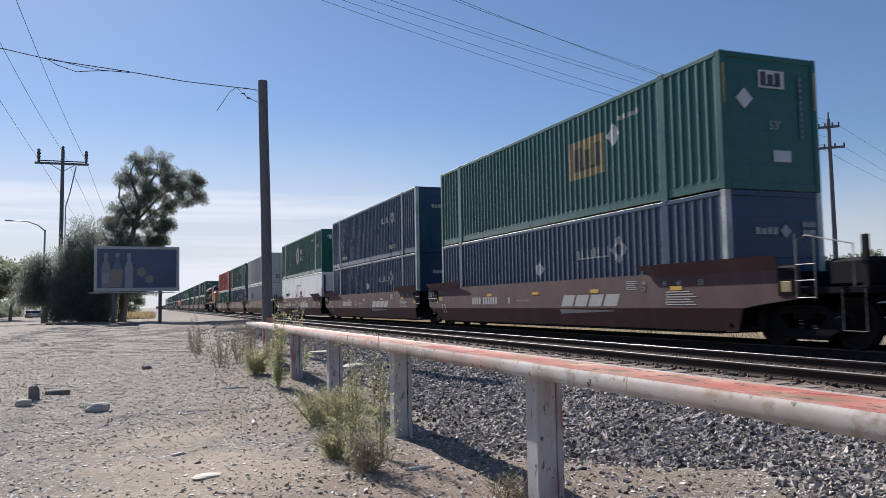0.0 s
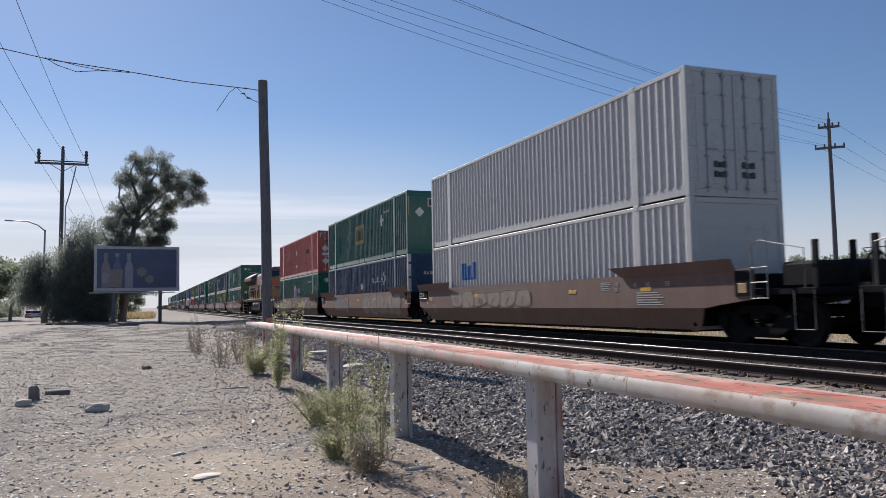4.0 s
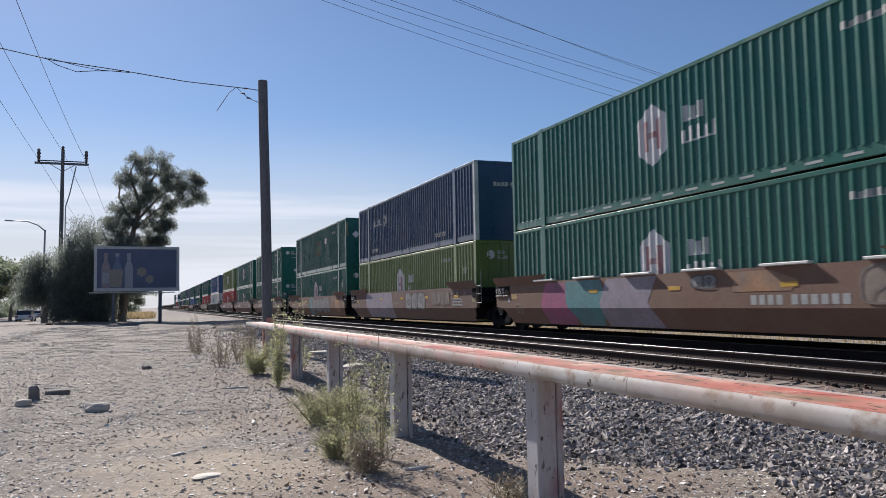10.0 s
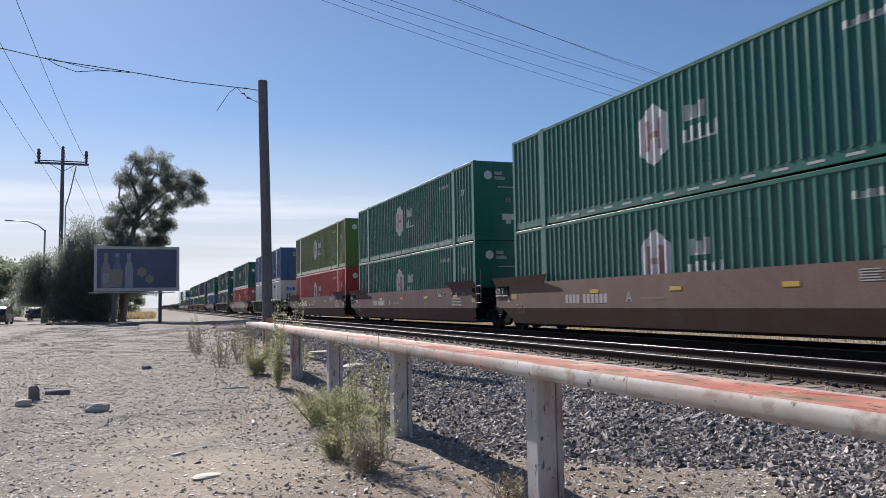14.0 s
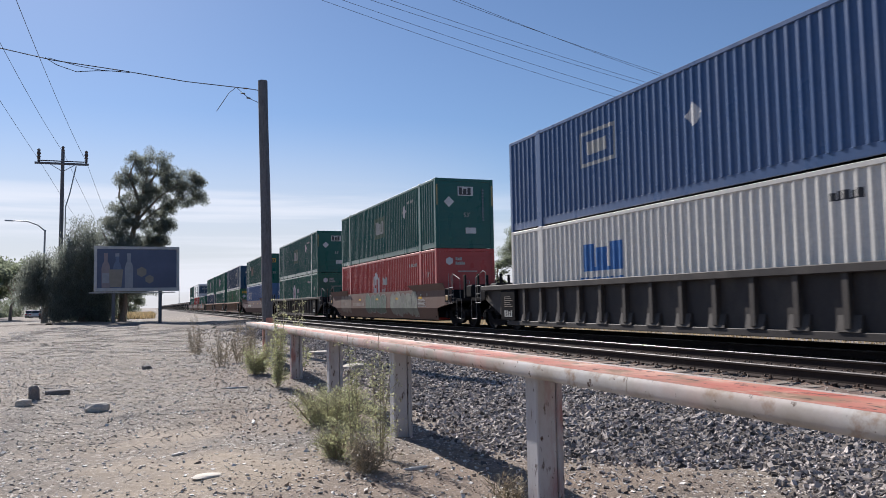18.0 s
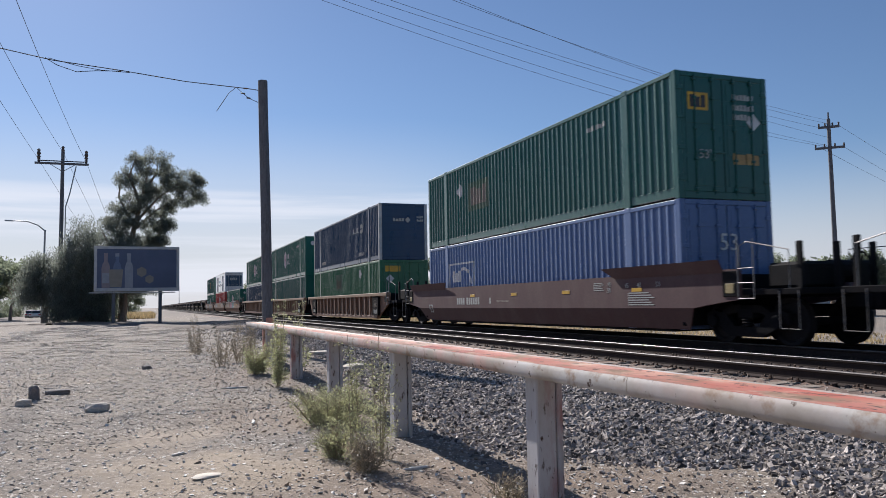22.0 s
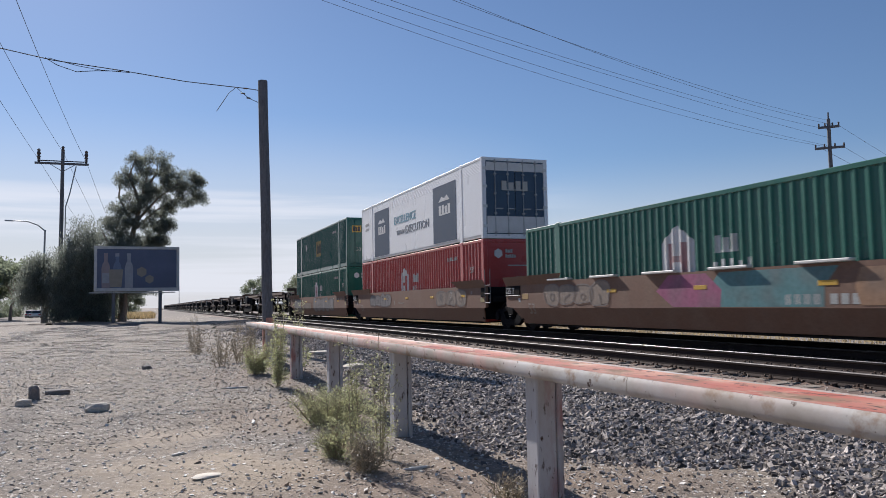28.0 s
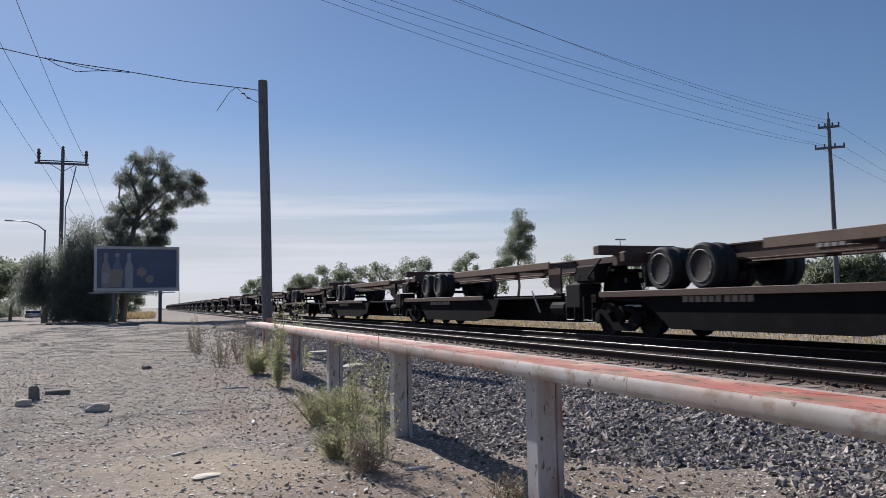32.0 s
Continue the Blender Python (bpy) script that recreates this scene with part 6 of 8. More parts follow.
        if kind == "end":
            g = (gap_near if e < 0 else gap_far) / 2
            tip = e * (CL / 2 + g - 0.42)
            part("platform", Geo().soft_box(-1.45, 1.45, min(end, tip), max(end, tip), 0.98, 1.10, 0.015), M["dark_steel"], w)
            part("coupler", joined(Geo().soft_box(-0.12, 0.12, min(tip - e * 0.3, tip + e * 0.30), max(tip - e * 0.3, tip + e * 0.30), 0.72, 0.98, 0.02), Geo().soft_box(-0.2, 0.2, min(tip + e * 0.24, tip + e * 0.42), max(tip + e * 0.24, tip + e * 0.42), 0.68, 1.02, 0.04)), M["dark_steel"], w)
            truck(w, e * (CL / 2 + 1.62))
            for x in (-1.25, -0.35, 0.55, 1.25):
                part("stanchion", Geo().soft_box(x - 0.035, x + 0.035, min(tip - e * 0.25, tip - e * 0.12), max(tip - e * 0.25, tip - e * 0.12), 1.08, 1.95 if x < 0.6 else 1.7, 0.015), M["black"], w, "black upright stanchion")
            part("handrail", Geo().tube([(-1.40, end - e * 0.1, 1.10), (-1.40, end - e * 0.1, 1.95), (-1.40, end + e * 0.12, 2.02), (-1.40, tip - e * 0.3, 1.80), (-1.40, tip - e * 0.3, 1.1)], 0.013, 6), M["grab_iron"], w, "bent handrail")
            part("handrail", Geo().tube([(1.40, end, 1.10), (1.40, end, 1.9), (1.40, tip, 1.9), (1.40, tip, 1.1)], 0.013, 6), M["grab_iron"], w, "bent handrail")
            part("sill_step", Geo().tube([(-1.46, tip - e * 0.05, 1.05), (-1.46, tip - e * 0.05, 0.36), (-1.46, tip - e * 0.50, 0.36), (-1.46, tip - e * 0.50, 1.05)], 0.011, 6), M["grab_iron"], w, "pale bent step")
            gear = Geo().soft_box(-0.9, 0.1, min(end + e * 0.1, tip - e * 0.4), max(end + e * 0.1, tip - e * 0.4), 1.10, 1.60, 0.06)
            gear.lathe([(0.05, -0.55), (0.22, -0.52), (0.22, 0.52), (0.05, 0.55)], (0.55, (end + tip) / 2, 1.42), "x", 12)
            part("brake_reservoir", gear, M["black"], w, "black brake reservoir and valves")
            if e < 0:
                wheel = Geo()
                ring = [(0.15 + 0.24 * math.cos(a), tip - e * 0.12, 1.52 + 0.24 * math.sin(a)) for a in np.linspace(0, 2 * math.pi, 19)]
                wheel.tube(ring, 0.022, 6, caps=False)
                for k in range(3):
                    a = math.pi * k / 3
                    wheel.tube([(0.15 - 0.23 * math.cos(a), tip - e * 0.12, 1.52 - 0.23 * math.sin(a)), (0.15 + 0.23 * math.cos(a), tip - e * 0.12, 1.52 + 0.23 * math.sin(a))], 0.014, 5)
                wheel.soft_box(0.05, 0.25, tip - e * 0.06 - 0.05, tip - e * 0.06 + 0.05, 1.1, 1.56, 0.02)
                part("brake_wheel", wheel, M["black"], w, "black hand-brake wheel on its stand")
        elif e > 0:
            truck(w, CL / 2 + gap_far / 2)
            part("joint_beam", Geo().soft_box(-1.1, 1.1, CL / 2 + gap_far / 2 - 0.36, CL / 2 + gap_far / 2 + 0.30, 0.84, 1.14, 0.03), M["dark_steel"], w, "black beam over the shared bogie")
    if planks:
        for i in range(6):
            y = -5.6 + i * 2.25
            part("hand_plank", Geo().soft_box(-WSIDE - 0.10, -WSIDE + 0.06, y - 0.55 - 0.05 * (i % 2), y + 0.55, 1.505, 1.56, 0.012), M["sun_bleached_plank"], w, "sun-bleached pale plank")
    for y in (-6.7, -3.42, -0.2, 3.08) if not ribbed else ():
        part("reflector", Geo().soft_box(-WSIDE - 0.008, -WSIDE - 0.001, y - 0.20, y + 0.20, 1.12, 1.21, 0.001), M["yellow"], w, "yellow reflector strip")
    if not ribbed:
        # painted names and numbers as rows of bars
        for (y, z, ww, h, n, m) in words_at or ():
            if n == 1 and unit:
                part("unit_letter", words(unit, 0.36, (-WSIDE - 0.002, y, z), "side"), M[m], w, "stencilled letter")
                continue
            if n == 10:      # a short name and a longer number
                row = bars(y, z, ww * 0.57, h, 6, 0.3) + bars(y + ww * 0.63, z, ww * 0.37, h, 4, 0.3)
            elif n == 4:     # wide slanting blocks over a tapering stroke
                row = bars(y, z, ww, h, n, 0.14, -0.17)
                part("stencil", letter_fill((0, 0, 0, 0, [(y + 0.1, 0.66), (y + ww, 0.58), (y + ww, 0.71), (y + 0.1, 0.68)], 0, 0), 0, 0.003), M[m], w)
            else:
                row = bars(y, z, ww, h, n, 0.35)
            for q in row:
                part("stencil", Geo().prism(q, "x", -WSIDE - 0.003, -WSIDE - 0.001), M[m], w)
        for i, (m, y0, y1, z0, z1, n) in enumerate(tags):
            line = {"fawn": "g_cream", "grey": "g_dark", "pale": "g_dark", "cream": "g_ash", "green": "g_pale", "mint": "g_pale"}.get(m, "g_ash" if i % 2 else "g_pale")
            if m in ("pink", "teal", "lilac", "orange"):      # plain fields of colour with slanting, ragged ends
                r = random.Random(seed + i)
                j = [r.uniform(-0.35, 0.35) for _ in range(4)]
                field = [(y0 + j[0], z0), (y1 + j[1], z0), (y1 - j[1], (z0 + z1) / 2), (y1 + j[2], z1), (y0 + j[3], z1), (y0 - j[3], (z0 + z1) / 2)]
                part("graffiti", letter_fill((0, 0, 0, 0, field, 0, 0), 0, 0.003 + 0.0007 * i), M["g_" + m], w, "sprayed field of faded colour")
                continue
            for k, shape in enumerate(letter_shapes(seed + i, y0, y1, z0, z1, n)):
                gf = part("graffiti", letter_fill(shape, k), M["g_" + m], w, "sprayed letter shape in worn paint")
                part("spray_outline", letter_line(shape, k), M[line], gf)
        # loading marks and small notices near the corner of the side
        for txt, y, z in (("53", -7.51, 1.22), ("48", -6.79, 1.22), ("45", -6.3, 1.22), ("40", -5.55, 1.26), ("20", -5.52, 1.12)):
            part("size_mark", shared_mesh("size" + txt, lambda: words(txt, 0.16, (-WSIDE - 0.003, y, z), "side"), M["faded_mark"]), None, w, "small stencilled number")
        if colour in ("maroon", "brown"):
            nb = shared_mesh("notice_lines", lambda: Geo().prism(lines_block(-7.35, -6.35, 0.80, 6, 0.055, 0.025), "x", -WSIDE - 0.006, -WSIDE - 0.001), M["faded_mark"])
            part("notice", nb, None, w, "block of small stencilled lines")
            nb = shared_mesh("notice_lines_small", lambda: Geo().prism(lines_block(-5.3, -4.85, 1.17, 5, 0.045, 0.02, 0.05), "x", -WSIDE - 0.006, -WSIDE - 0.001), M["faded_mark"])
            part("notice", nb, None, w, "block of small stencilled lines")
        number = words("53", 0.46, (0.0, 0.0, 0.0), "side")
        number.v = [(sloped(y, z + 0.56, 0.004)[0] + 0.5 * x, y + 7.35, z + 0.56) for x, y, z in number.v]
        part("size_number", number, M["worn_white"] if colour == "maroon" else M["dusty_mark"], w, "stencilled number")
    return w

# ---- the train: what rides where (S: place of the near end of the containers at the start) ----
Z_LOW, Z_TOP = 0.255, 0.255 + CH
moving = []      # (thing, its place along the track at the start, its own pose apart from that)


def ride(ob):
    moving.append((ob, ob.matrix_basis.translation.copy()))
    return ob


CARS = [
    # S, upper, doors, lower, doors, colour, ribbed, near, far, planks, tags
    (-11.2, None, False, None, False, "maroon", False, "end", "end", False, ()),
    (12.48, "pine", False, "navy", False, "maroon", False, "end", "joint", False, ()),
    (31.72, "navy", False, "navy", False, "maroon", False, "joint", "joint", False, ()),
    (51.25, "leaf", True, "white", False, "maroon", False, "joint", "end", False, ()),
    (75.08, "grey", True, "grey", False, "brown", False, "end", "joint", False, (("cream", -1.0, 5.5, 0.78, 1.35, 6),)),
    (94.42, "pine", False, "navy", True, "russet", False, "joint", "joint", False, (("cream", -7.6, -1.2, 0.36, 1.46, 5), ("grey", 2.0, 5.2, 0.5, 1.35, 3))),
    (113.88, "red", True, "leaf", True, "brown", False, "joint", "end", False, (("fawn", 1.1, 6.5, 0.34, 1.46, 5), ("grey", -2.3, -1.0, 0.98, 1.28, 3), ("grey", -6.6, -5.6, 0.55, 1.35, 2))),
    (159.93, "leaf", False, "leaf", False, "russet", False, "end", "joint", True, (("pink", 4.0, 5.8, 0.28, 1.44, 1), ("teal", 2.6, 4.2, 0.28, 1.46, 1), ("lilac", 0.6, 2.7, 0.28, 1.46, 1), ("orange", -3.3, -2.0, 1.05, 1.44, 1), ("cream", -6.4, -4.9, 0.8, 1.42, 2), ("pale", -1.5, -0.8, 1.12, 1.44, 2))),
    (179.13, "navy", False, "olive", True, "brown", False, "joint", "joint", False, (("lilac", 1.3, 5.6, 0.28, 1.46, 1), ("pale", -3.2, -0.7, 0.6, 1.46, 3), ("cream", -6.0, -4.1, 0.85, 1.4, 4))),
    (198.26, "pine", False, "leaf", True, "russet", False, "joint", "end", False, (("teal", 0.3, 1.9, 0.30, 1.44, 1), ("pale", -4.6, 1.2, 0.42, 1.46, 6), ("orange", -7.1, -6.3, 0.5, 1.40, 1))),
    (221.71, "leaf", False, "leaf", False, "brown", False, "end", "joint", False, ()),
    (241.04, "leaf", False, "leaf", False, "maroon", False, "joint", "joint", False, ()),
    (260.25, "olive", False, "scarlet", False, "maroon", False, "joint", "end", False, ()),
    (284.04, "blue", False, "offwhite", True, "coal", True, "end", "end", False, ()),
    (307.10, "pine", False, "scarlet", False, "brown", False, "end", "end", False, (("cream", 5.1, 7.3, 0.45, 1.46, 3), ("green", -1.7, 1.9, 0.45, 1.44, 4), ("mint", -6.3, -2.5, 0.36, 1.46, 5))),
    (330.43, "pine", False, "leaf", False, "coal", True, "end", "end", False, ()),
    (354.25, "pine", True, "azure", True, "maroon", False, "end", "end", False, ()),
    (377.77, "navy", False, "green2", True, "rustbrown", True, "end", "joint", False, ()),
    (397.26, "leaf", False, "pine", False, "rustbrown", True, "joint", "joint", False, ()),
    (416.90, "leaf", False, "navy", False, "rustbrown", True, "joint", "end", False, ()),
    (440.18, None, False, "leaf", True, "russet", False, "end", "joint", True, (("teal", -3.5, -0.6, 0.76, 1.45, 2), ("pink", -0.6, 1.0, 0.76, 1.45, 1), ("cream", 3.2, 6.5, 0.8, 1.42, 4), ("orange", -5.4, -4.0, 0.78, 1.4, 1))),
    (459.57, "reefer", True, "scarlet", False, "russet", False, "joint", "joint", False, (("grey", 2.2, 5.6, 0.8, 1.40, 4), ("cream", -7.0, -4.0, 0.8, 1.42, 3))),
    (479.17, "pine", True, "leaf", False, "russet", False, "joint", "end", False, (("pale", 5.1, 7.7, 0.34, 1.46, 4), ("cream", 1.5, 4.6, 0.62, 1.12, 4), ("grey", -5.5, 0.6, 0.5, 1.42, 5))),
]
EMBLEM_KIND = {1: "a", 5: "f", 9: "e", 22: "b", 16: "d", 8: "g"}      # where the emblem sits on the side
CAR_LABEL = {"maroon": "dark maroon steel well car with low sloping sides", "brown": "dusty brown steel well car with low sides", "russet": "rusty brown well car sprayed with graffiti",
             "coal": "black ribbed-side steel well car", "rustbrown": "rust-brown well car with ribbed sides"}


def marks_of(i, colour):
    """Rows of bars that stand for the painted numbers and names on a car's side."""
    pale = "faded_mark" if colour == "maroon" or i == 10 else "dusty_mark"
    rows = [(2.5, 0.86, 2.1, 0.24, 10, pale), (0.2, 0.93, 0.9, 0.06, 9, "dusty_mark"), (1.55, 0.88, 0.16, 0.20, 1, pale)]
    if i == 6:
        rows = [(y - 0.7, *rest) for y, *rest in rows]
    if i in (7, 20):
        rows = [(-4.7, 0.80, 2.3, 0.18, 10, "faded_mark")]
    if i in (9, 14):
        rows = [(2.3, 0.84, 2.3, 0.18, 9, "dusty_mark")]
    if i in (0, 1, 2, 3, 6):
        rows.append((-4.4, 0.78, 2.8, 0.30, 4, "faded_mark" if i < 4 else "worn_yellow"))
    return rows


for i, (S, up, d1, low, d2, colour, ribbed, near, far, planks, tags) in enumerate(CARS):
    prev = CARS[i - 1][0] + CL if i else S - 7
    nxt = CARS[i + 1][0] if i + 1 < len(CARS) else S + CL + 7.0
    gn, gf = S - prev, nxt - S - CL
    if i == 6:
        gf = 7.2
    if i == 7:
        gn = 7.0
    ride(well_car(S, colour, ribbed, near, far, gn, gf, tags, CAR_LABEL[colour], planks, marks_of(i, colour), 11 * i, {2: "C", 6: "B", 10: "A"}.get(i, "")))
    y = S + CL / 2
    if low:
        ride(container(low, pose(TRAIN_TRACK, y, Z_LOW), d2, "lower"))
    if up:
        ride(container(up, pose(TRAIN_TRACK, y, Z_TOP), d1, "upper", EMBLEM_KIND.get(i, "c")))


# ---- locomotive ----
def locomotive(S):
    """A six-axle road diesel, cab towards the camera. Local y = 0 at the nose, +y to its rear."""
    lo = thing("locomotive", "grimy yellow and grey diesel freight locomotive with red stripe", "locomotive", m=pose(TRAIN_TRACK, S, 0))
    Y, Gm, B = M["loco_yellow"], M["loco_grey"], M["black"]
    part("frame", joined(Geo().soft_box(-1.5, 1.5, -0.1, 20.7, 1.42, 1.66, 0.02), Geo().soft_box(-0.5, 0.5, 0.2, 20.4, 0.9, 1.45, 0.02)), B, lo, "black underframe")
    part("sill_stripe", Geo().soft_box(-1.515, 1.515, 0.5, 20.5, 1.60, 1.69, 0.01), M["flag_yellow"], lo, "bright yellow sill stripe")
    # nose: chamfered at its corners and sloping on top
    nose = Geo()
    base = [(-1.52, 1.34), (-1.52, 0.06), (-0.50, 0.0), (0.50, 0.0), (1.52, 0.06), (1.52, 1.34)]
    top = [(-1.52, 1.34, 3.66), (-1.51, 0.09, 3.27), (-0.50, 0.03, 3.62), (0.50, 0.03, 3.62), (1.51, 0.09, 3.27), (1.52, 1.34, 3.66)]
    n = len(base)
    vs = [(x, y, 1.66) for x, y in base] + top + [(0.0, 1.34, 3.84)]
    nose.add(vs, [(i, i + 1, n + i + 1, n + i) for i in range(n - 1)] + [tuple(range(n))[::-1], (6, 7, 8, 12), (12, 8, 9), (12, 9, 10, 11), (0, 6, 12, 11, 5)])
    part("nose", nose, Y, lo)
    # cab: body, raked windscreen, roof
    part("cab", Geo().prism([(1.34, 1.66), (4.6, 1.66), (4.6, 3.42), (1.34, 3.42)], "x", -1.52, 1.52), Y, lo)
    part("cab_upper", Geo().prism([(1.345, 3.42), (4.6, 3.42), (4.6, 4.26), (1.46, 4.26), (1.345, 3.66)], "x", -1.515, 1.515), Gm, lo, "grey upper half of the cab")
    part("cab_stripe", Geo().soft_box(-1.53, 1.53, 1.36, 4.58, 3.38, 3.45, 0.005), M["loco_red"], lo, "red stripe under the cab windows")
    part("cab_roof", Geo().prism([(-1.53, 4.24), (-1.15, 4.56), (-0.6, 4.65), (0.6, 4.65), (1.15, 4.56), (1.53, 4.24)], "y", 1.38, 4.62), Gm, lo, "grey curved cab roof")
    wind = Geo()
    for s in (-1, 1):
        wind.prism([(1.315, 3.72), (1.40, 4.22), (1.46, 4.22), (1.36, 3.72)], "x", min(s * 0.04, s * 1.50), max(s * 0.04, s * 1.50))
    part("windscreen", wind, M["glass"], lo, "dark windscreen")
    part("headlight_box", Geo().soft_box(0.28, 0.62, -0.03, 0.16, 2.98, 3.55, 0.02), B, lo)
    for z in (3.13, 3.39):
        part("headlight", Geo().lathe([(0.10, -0.06), (0.10, 0.02), (0.07, 0.04)], (0.45, 0.0, z), "y", 12), M["rim"], lo, "round headlight")
    for s in (-1, 1):
        w = part("cab_window", Geo().soft_box(min(s * 1.53, s * 1.50), max(s * 1.53, s * 1.50), 1.80, 3.20, 3.54, 4.04, 0.03), M["glass"], lo, "sliding side window")
        fr = Geo()
        for a, b, c, d in ((1.75, 3.27, 4.03, 4.09), (1.75, 3.27, 3.49, 3.55), (1.75, 1.82, 3.49, 4.09), (3.20, 3.27, 3.49, 4.09), (2.45, 2.52, 3.49, 4.09)):
            fr.soft_box(min(s * 1.52, s * 1.56), max(s * 1.52, s * 1.56), a, b, c, d, 0.008)
        part("window_frame", fr, M["bright_bar"], w)
        part("sunshade", Geo().prism([(s * 1.53, 4.17), (s * 1.82, 4.02), (s * 1.82, 4.04), (s * 1.53, 4.21)], "y", 1.60, 3.35), Gm, lo)
    # red stripe, hood and roof
    hood = Geo().prism([(-0.92, 1.66), (0.92, 1.66), (0.92, 4.10), (0.70, 4.40), (-0.70, 4.40), (-0.92, 4.10)], "y", 4.6, 19.6)
    part("engine_hood", hood, Y, lo)
    part("hood_roof", Geo().prism([(-0.935, 3.92), (-0.935, 4.11), (-0.71, 4.42), (0.71, 4.42), (0.935, 4.11), (0.935, 3.92)], "y", 4.62, 13.4), Gm, lo, "grey hood roof")
    part("red_stripe", Geo().soft_box(-0.945, 0.945, 4.63, 13.3, 3.84, 3.93, 0.005), M["loco_red"], lo, "red stripe")
    # electrical cabinet behind the cab stands out to full width
    part("cabinet", Geo().soft_box(-1.30, 0.92, 4.62, 7.4, 1.68, 3.05, 0.03), Y, lo)
    part("blower_housing", Geo().soft_box(-1.0, 1.0, 4.64, 8.4, 3.0, 3.84, 0.03), Y, lo)
    part("blower_roof", Geo().soft_box(-1.0, 1.0, 4.64, 8.4, 3.94, 4.32, 0.06), Gm, lo, "grey top of the blower housing")
    part("blower_stripe", Geo().soft_box(-1.005, 1.005, 4.64, 8.4, 3.84, 3.94, 0.01), M["loco_red"], lo, "red stripe")
    for a, b, z0, z1 in ((1.65, 2.6, 2.05, 2.62), (2.75, 3.75, 2.05, 2.66)):
        v = part("louvre_panel", Geo().soft_box(-1.565, -1.52, a, b, z0 - 0.12, z1 + 0.1, 0.01), Y, lo)
        g = Geo()
        for k in range(9):
            z = z0 + (z1 - z0) * k / 9
            g.soft_box(-1.60, -1.56, a + 0.1, b - 0.1, z, z + 0.045, 0.006)
        part("louvre", g, M["louvre"], v, "pale louvre slats")
    for a in (5.6, 6.7):
        g = Geo()
        for k in range(5):
            g.soft_box(-1.34, -1.30, a, a + 0.45, 2.0 + 0.08 * k, 2.05 + 0.08 * k, 0.006)
        part("louvre", g, M["louvre"], lo, "pale louvre slats")
    for a, b, z0, z1 in ((5.0, 6.6, 3.20, 3.82), (7.0, 8.2, 3.52, 4.08)):
        part("intake_grille", Geo().soft_box(-1.02, -0.98, a, b, z0, z1, 0.01), B, lo, "dark air intake")
    # hood doors with seams
    for k in range(13):
        y = 8.0 + k * 0.75
        d = part("hood_door", shared_mesh("hood_door", lambda: Geo().soft_box(-0.95, -0.92, -0.35, 0.35, 1.76, 3.78, 0.012), Y), None, lo, m=pose(0, y, 0))
        part("latch", shared_mesh("hood_latch", lambda: joined(Geo().soft_box(-0.965, -0.945, 0.25, 0.32, 2.3, 2.4, 0.006), Geo().soft_box(-0.965, -0.945, 0.25, 0.32, 3.1, 3.2, 0.006)), B), None, d)
    # radiator with its wings, flag on the hood
    wing = [(-1.0, 3.30), (-1.50, 3.78), (-1.52, 4.10), (-0.75, 4.55), (0.75, 4.55), (1.52, 4.10), (1.50, 3.78), (1.0, 3.30)]
    part("radiator", Geo().prism(wing, "y", 13.4, 19.4), Gm, lo, "grey overhanging radiator section")
    part("radiator_stripe", Geo().prism([(-1.512, 3.80), (-1.535, 3.98), (-1.50, 3.98), (-1.48, 3.80)], "y", 13.42, 19.38), M["loco_red"], lo, "red stripe")
    part("radiator_grille", Geo().prism([(-1.49, 3.74), (-1.01, 3.29), (-1.05, 3.27), (-1.52, 3.70)], "y", 13.6, 19.2), B, lo, "dark sloping grille")
    part("roof_fan", joined(*[Geo().lathe([(0.5, 0), (0.5, 0.16), (0.42, 0.18)], (0, y, 4.54), "z", 18) for y in (14.8, 17.6)]), B, lo)
    part("exhaust", Geo().soft_box(-0.35, 0.35, 10.4, 11.6, 4.38, 4.60, 0.05), B, lo)
    part("horn", joined(*[Geo().tube([(x, 8.9, 4.56), (x, 8.4, 4.60)], [0.03, 0.07], 8) for x in (-0.3, -0.1, 0.1)]), B, lo)
    part("antenna_platform", Geo().soft_box(-0.8, 0.8, 1.6, 4.0, 4.61, 4.69, 0.03), B, lo)
    for k in range(5):
        g = Geo().soft_box(-0.96, -0.92, 14.2 + 1.0 * k, 14.8 + 1.0 * k, 1.95, 2.95, 0.02)
        part("radiator_door", g, B, lo, "dark tall grille")
    # painted flag: pale and red waves, a dark blue canton, as plain shapes
    for k in range(7):
        for z, tall, paint, words in ((2.35 + 0.17 * k, 0.085, "flag_pale", "pale waving stripe"), (2.435 + 0.17 * k, 0.083, "flag_red", "faded red waving stripe")):
            stripe = Geo().add([(-0.957, y, z + 0.10 * math.sin(2.2 * y) + dz) for y in np.linspace(9.9, 12.6, 12) for dz in (0.0, tall)], [(2 * i, 2 * i + 2, 2 * i + 3, 2 * i + 1) for i in range(11)])
            part("flag_stripe", stripe, M[paint], lo, words)
    part("flag_corner", Geo().prism([(9.6, 2.95), (10.9, 2.85), (11.0, 3.45), (9.7, 3.6)], "x", -0.963, -0.955), M["flag_slate"], lo, "faded blue corner of the flag")
    # number, emblem: bars and shapes
    part("cab_number", joined(*[Geo().prism(q, "x", -1.536, -1.522) for q in bars(1.80, 2.82, 1.35, 0.44, 4, 0.35)]), M["flag_red"], lo, "dark red painted bars")
    part("shield_emblem", Geo().prism([(4.9, 2.5), (5.25, 2.35), (5.6, 2.5), (5.6, 2.98), (4.9, 2.98)], "x", -1.312, -1.302), M["white_mark"], lo, "small pale shield")
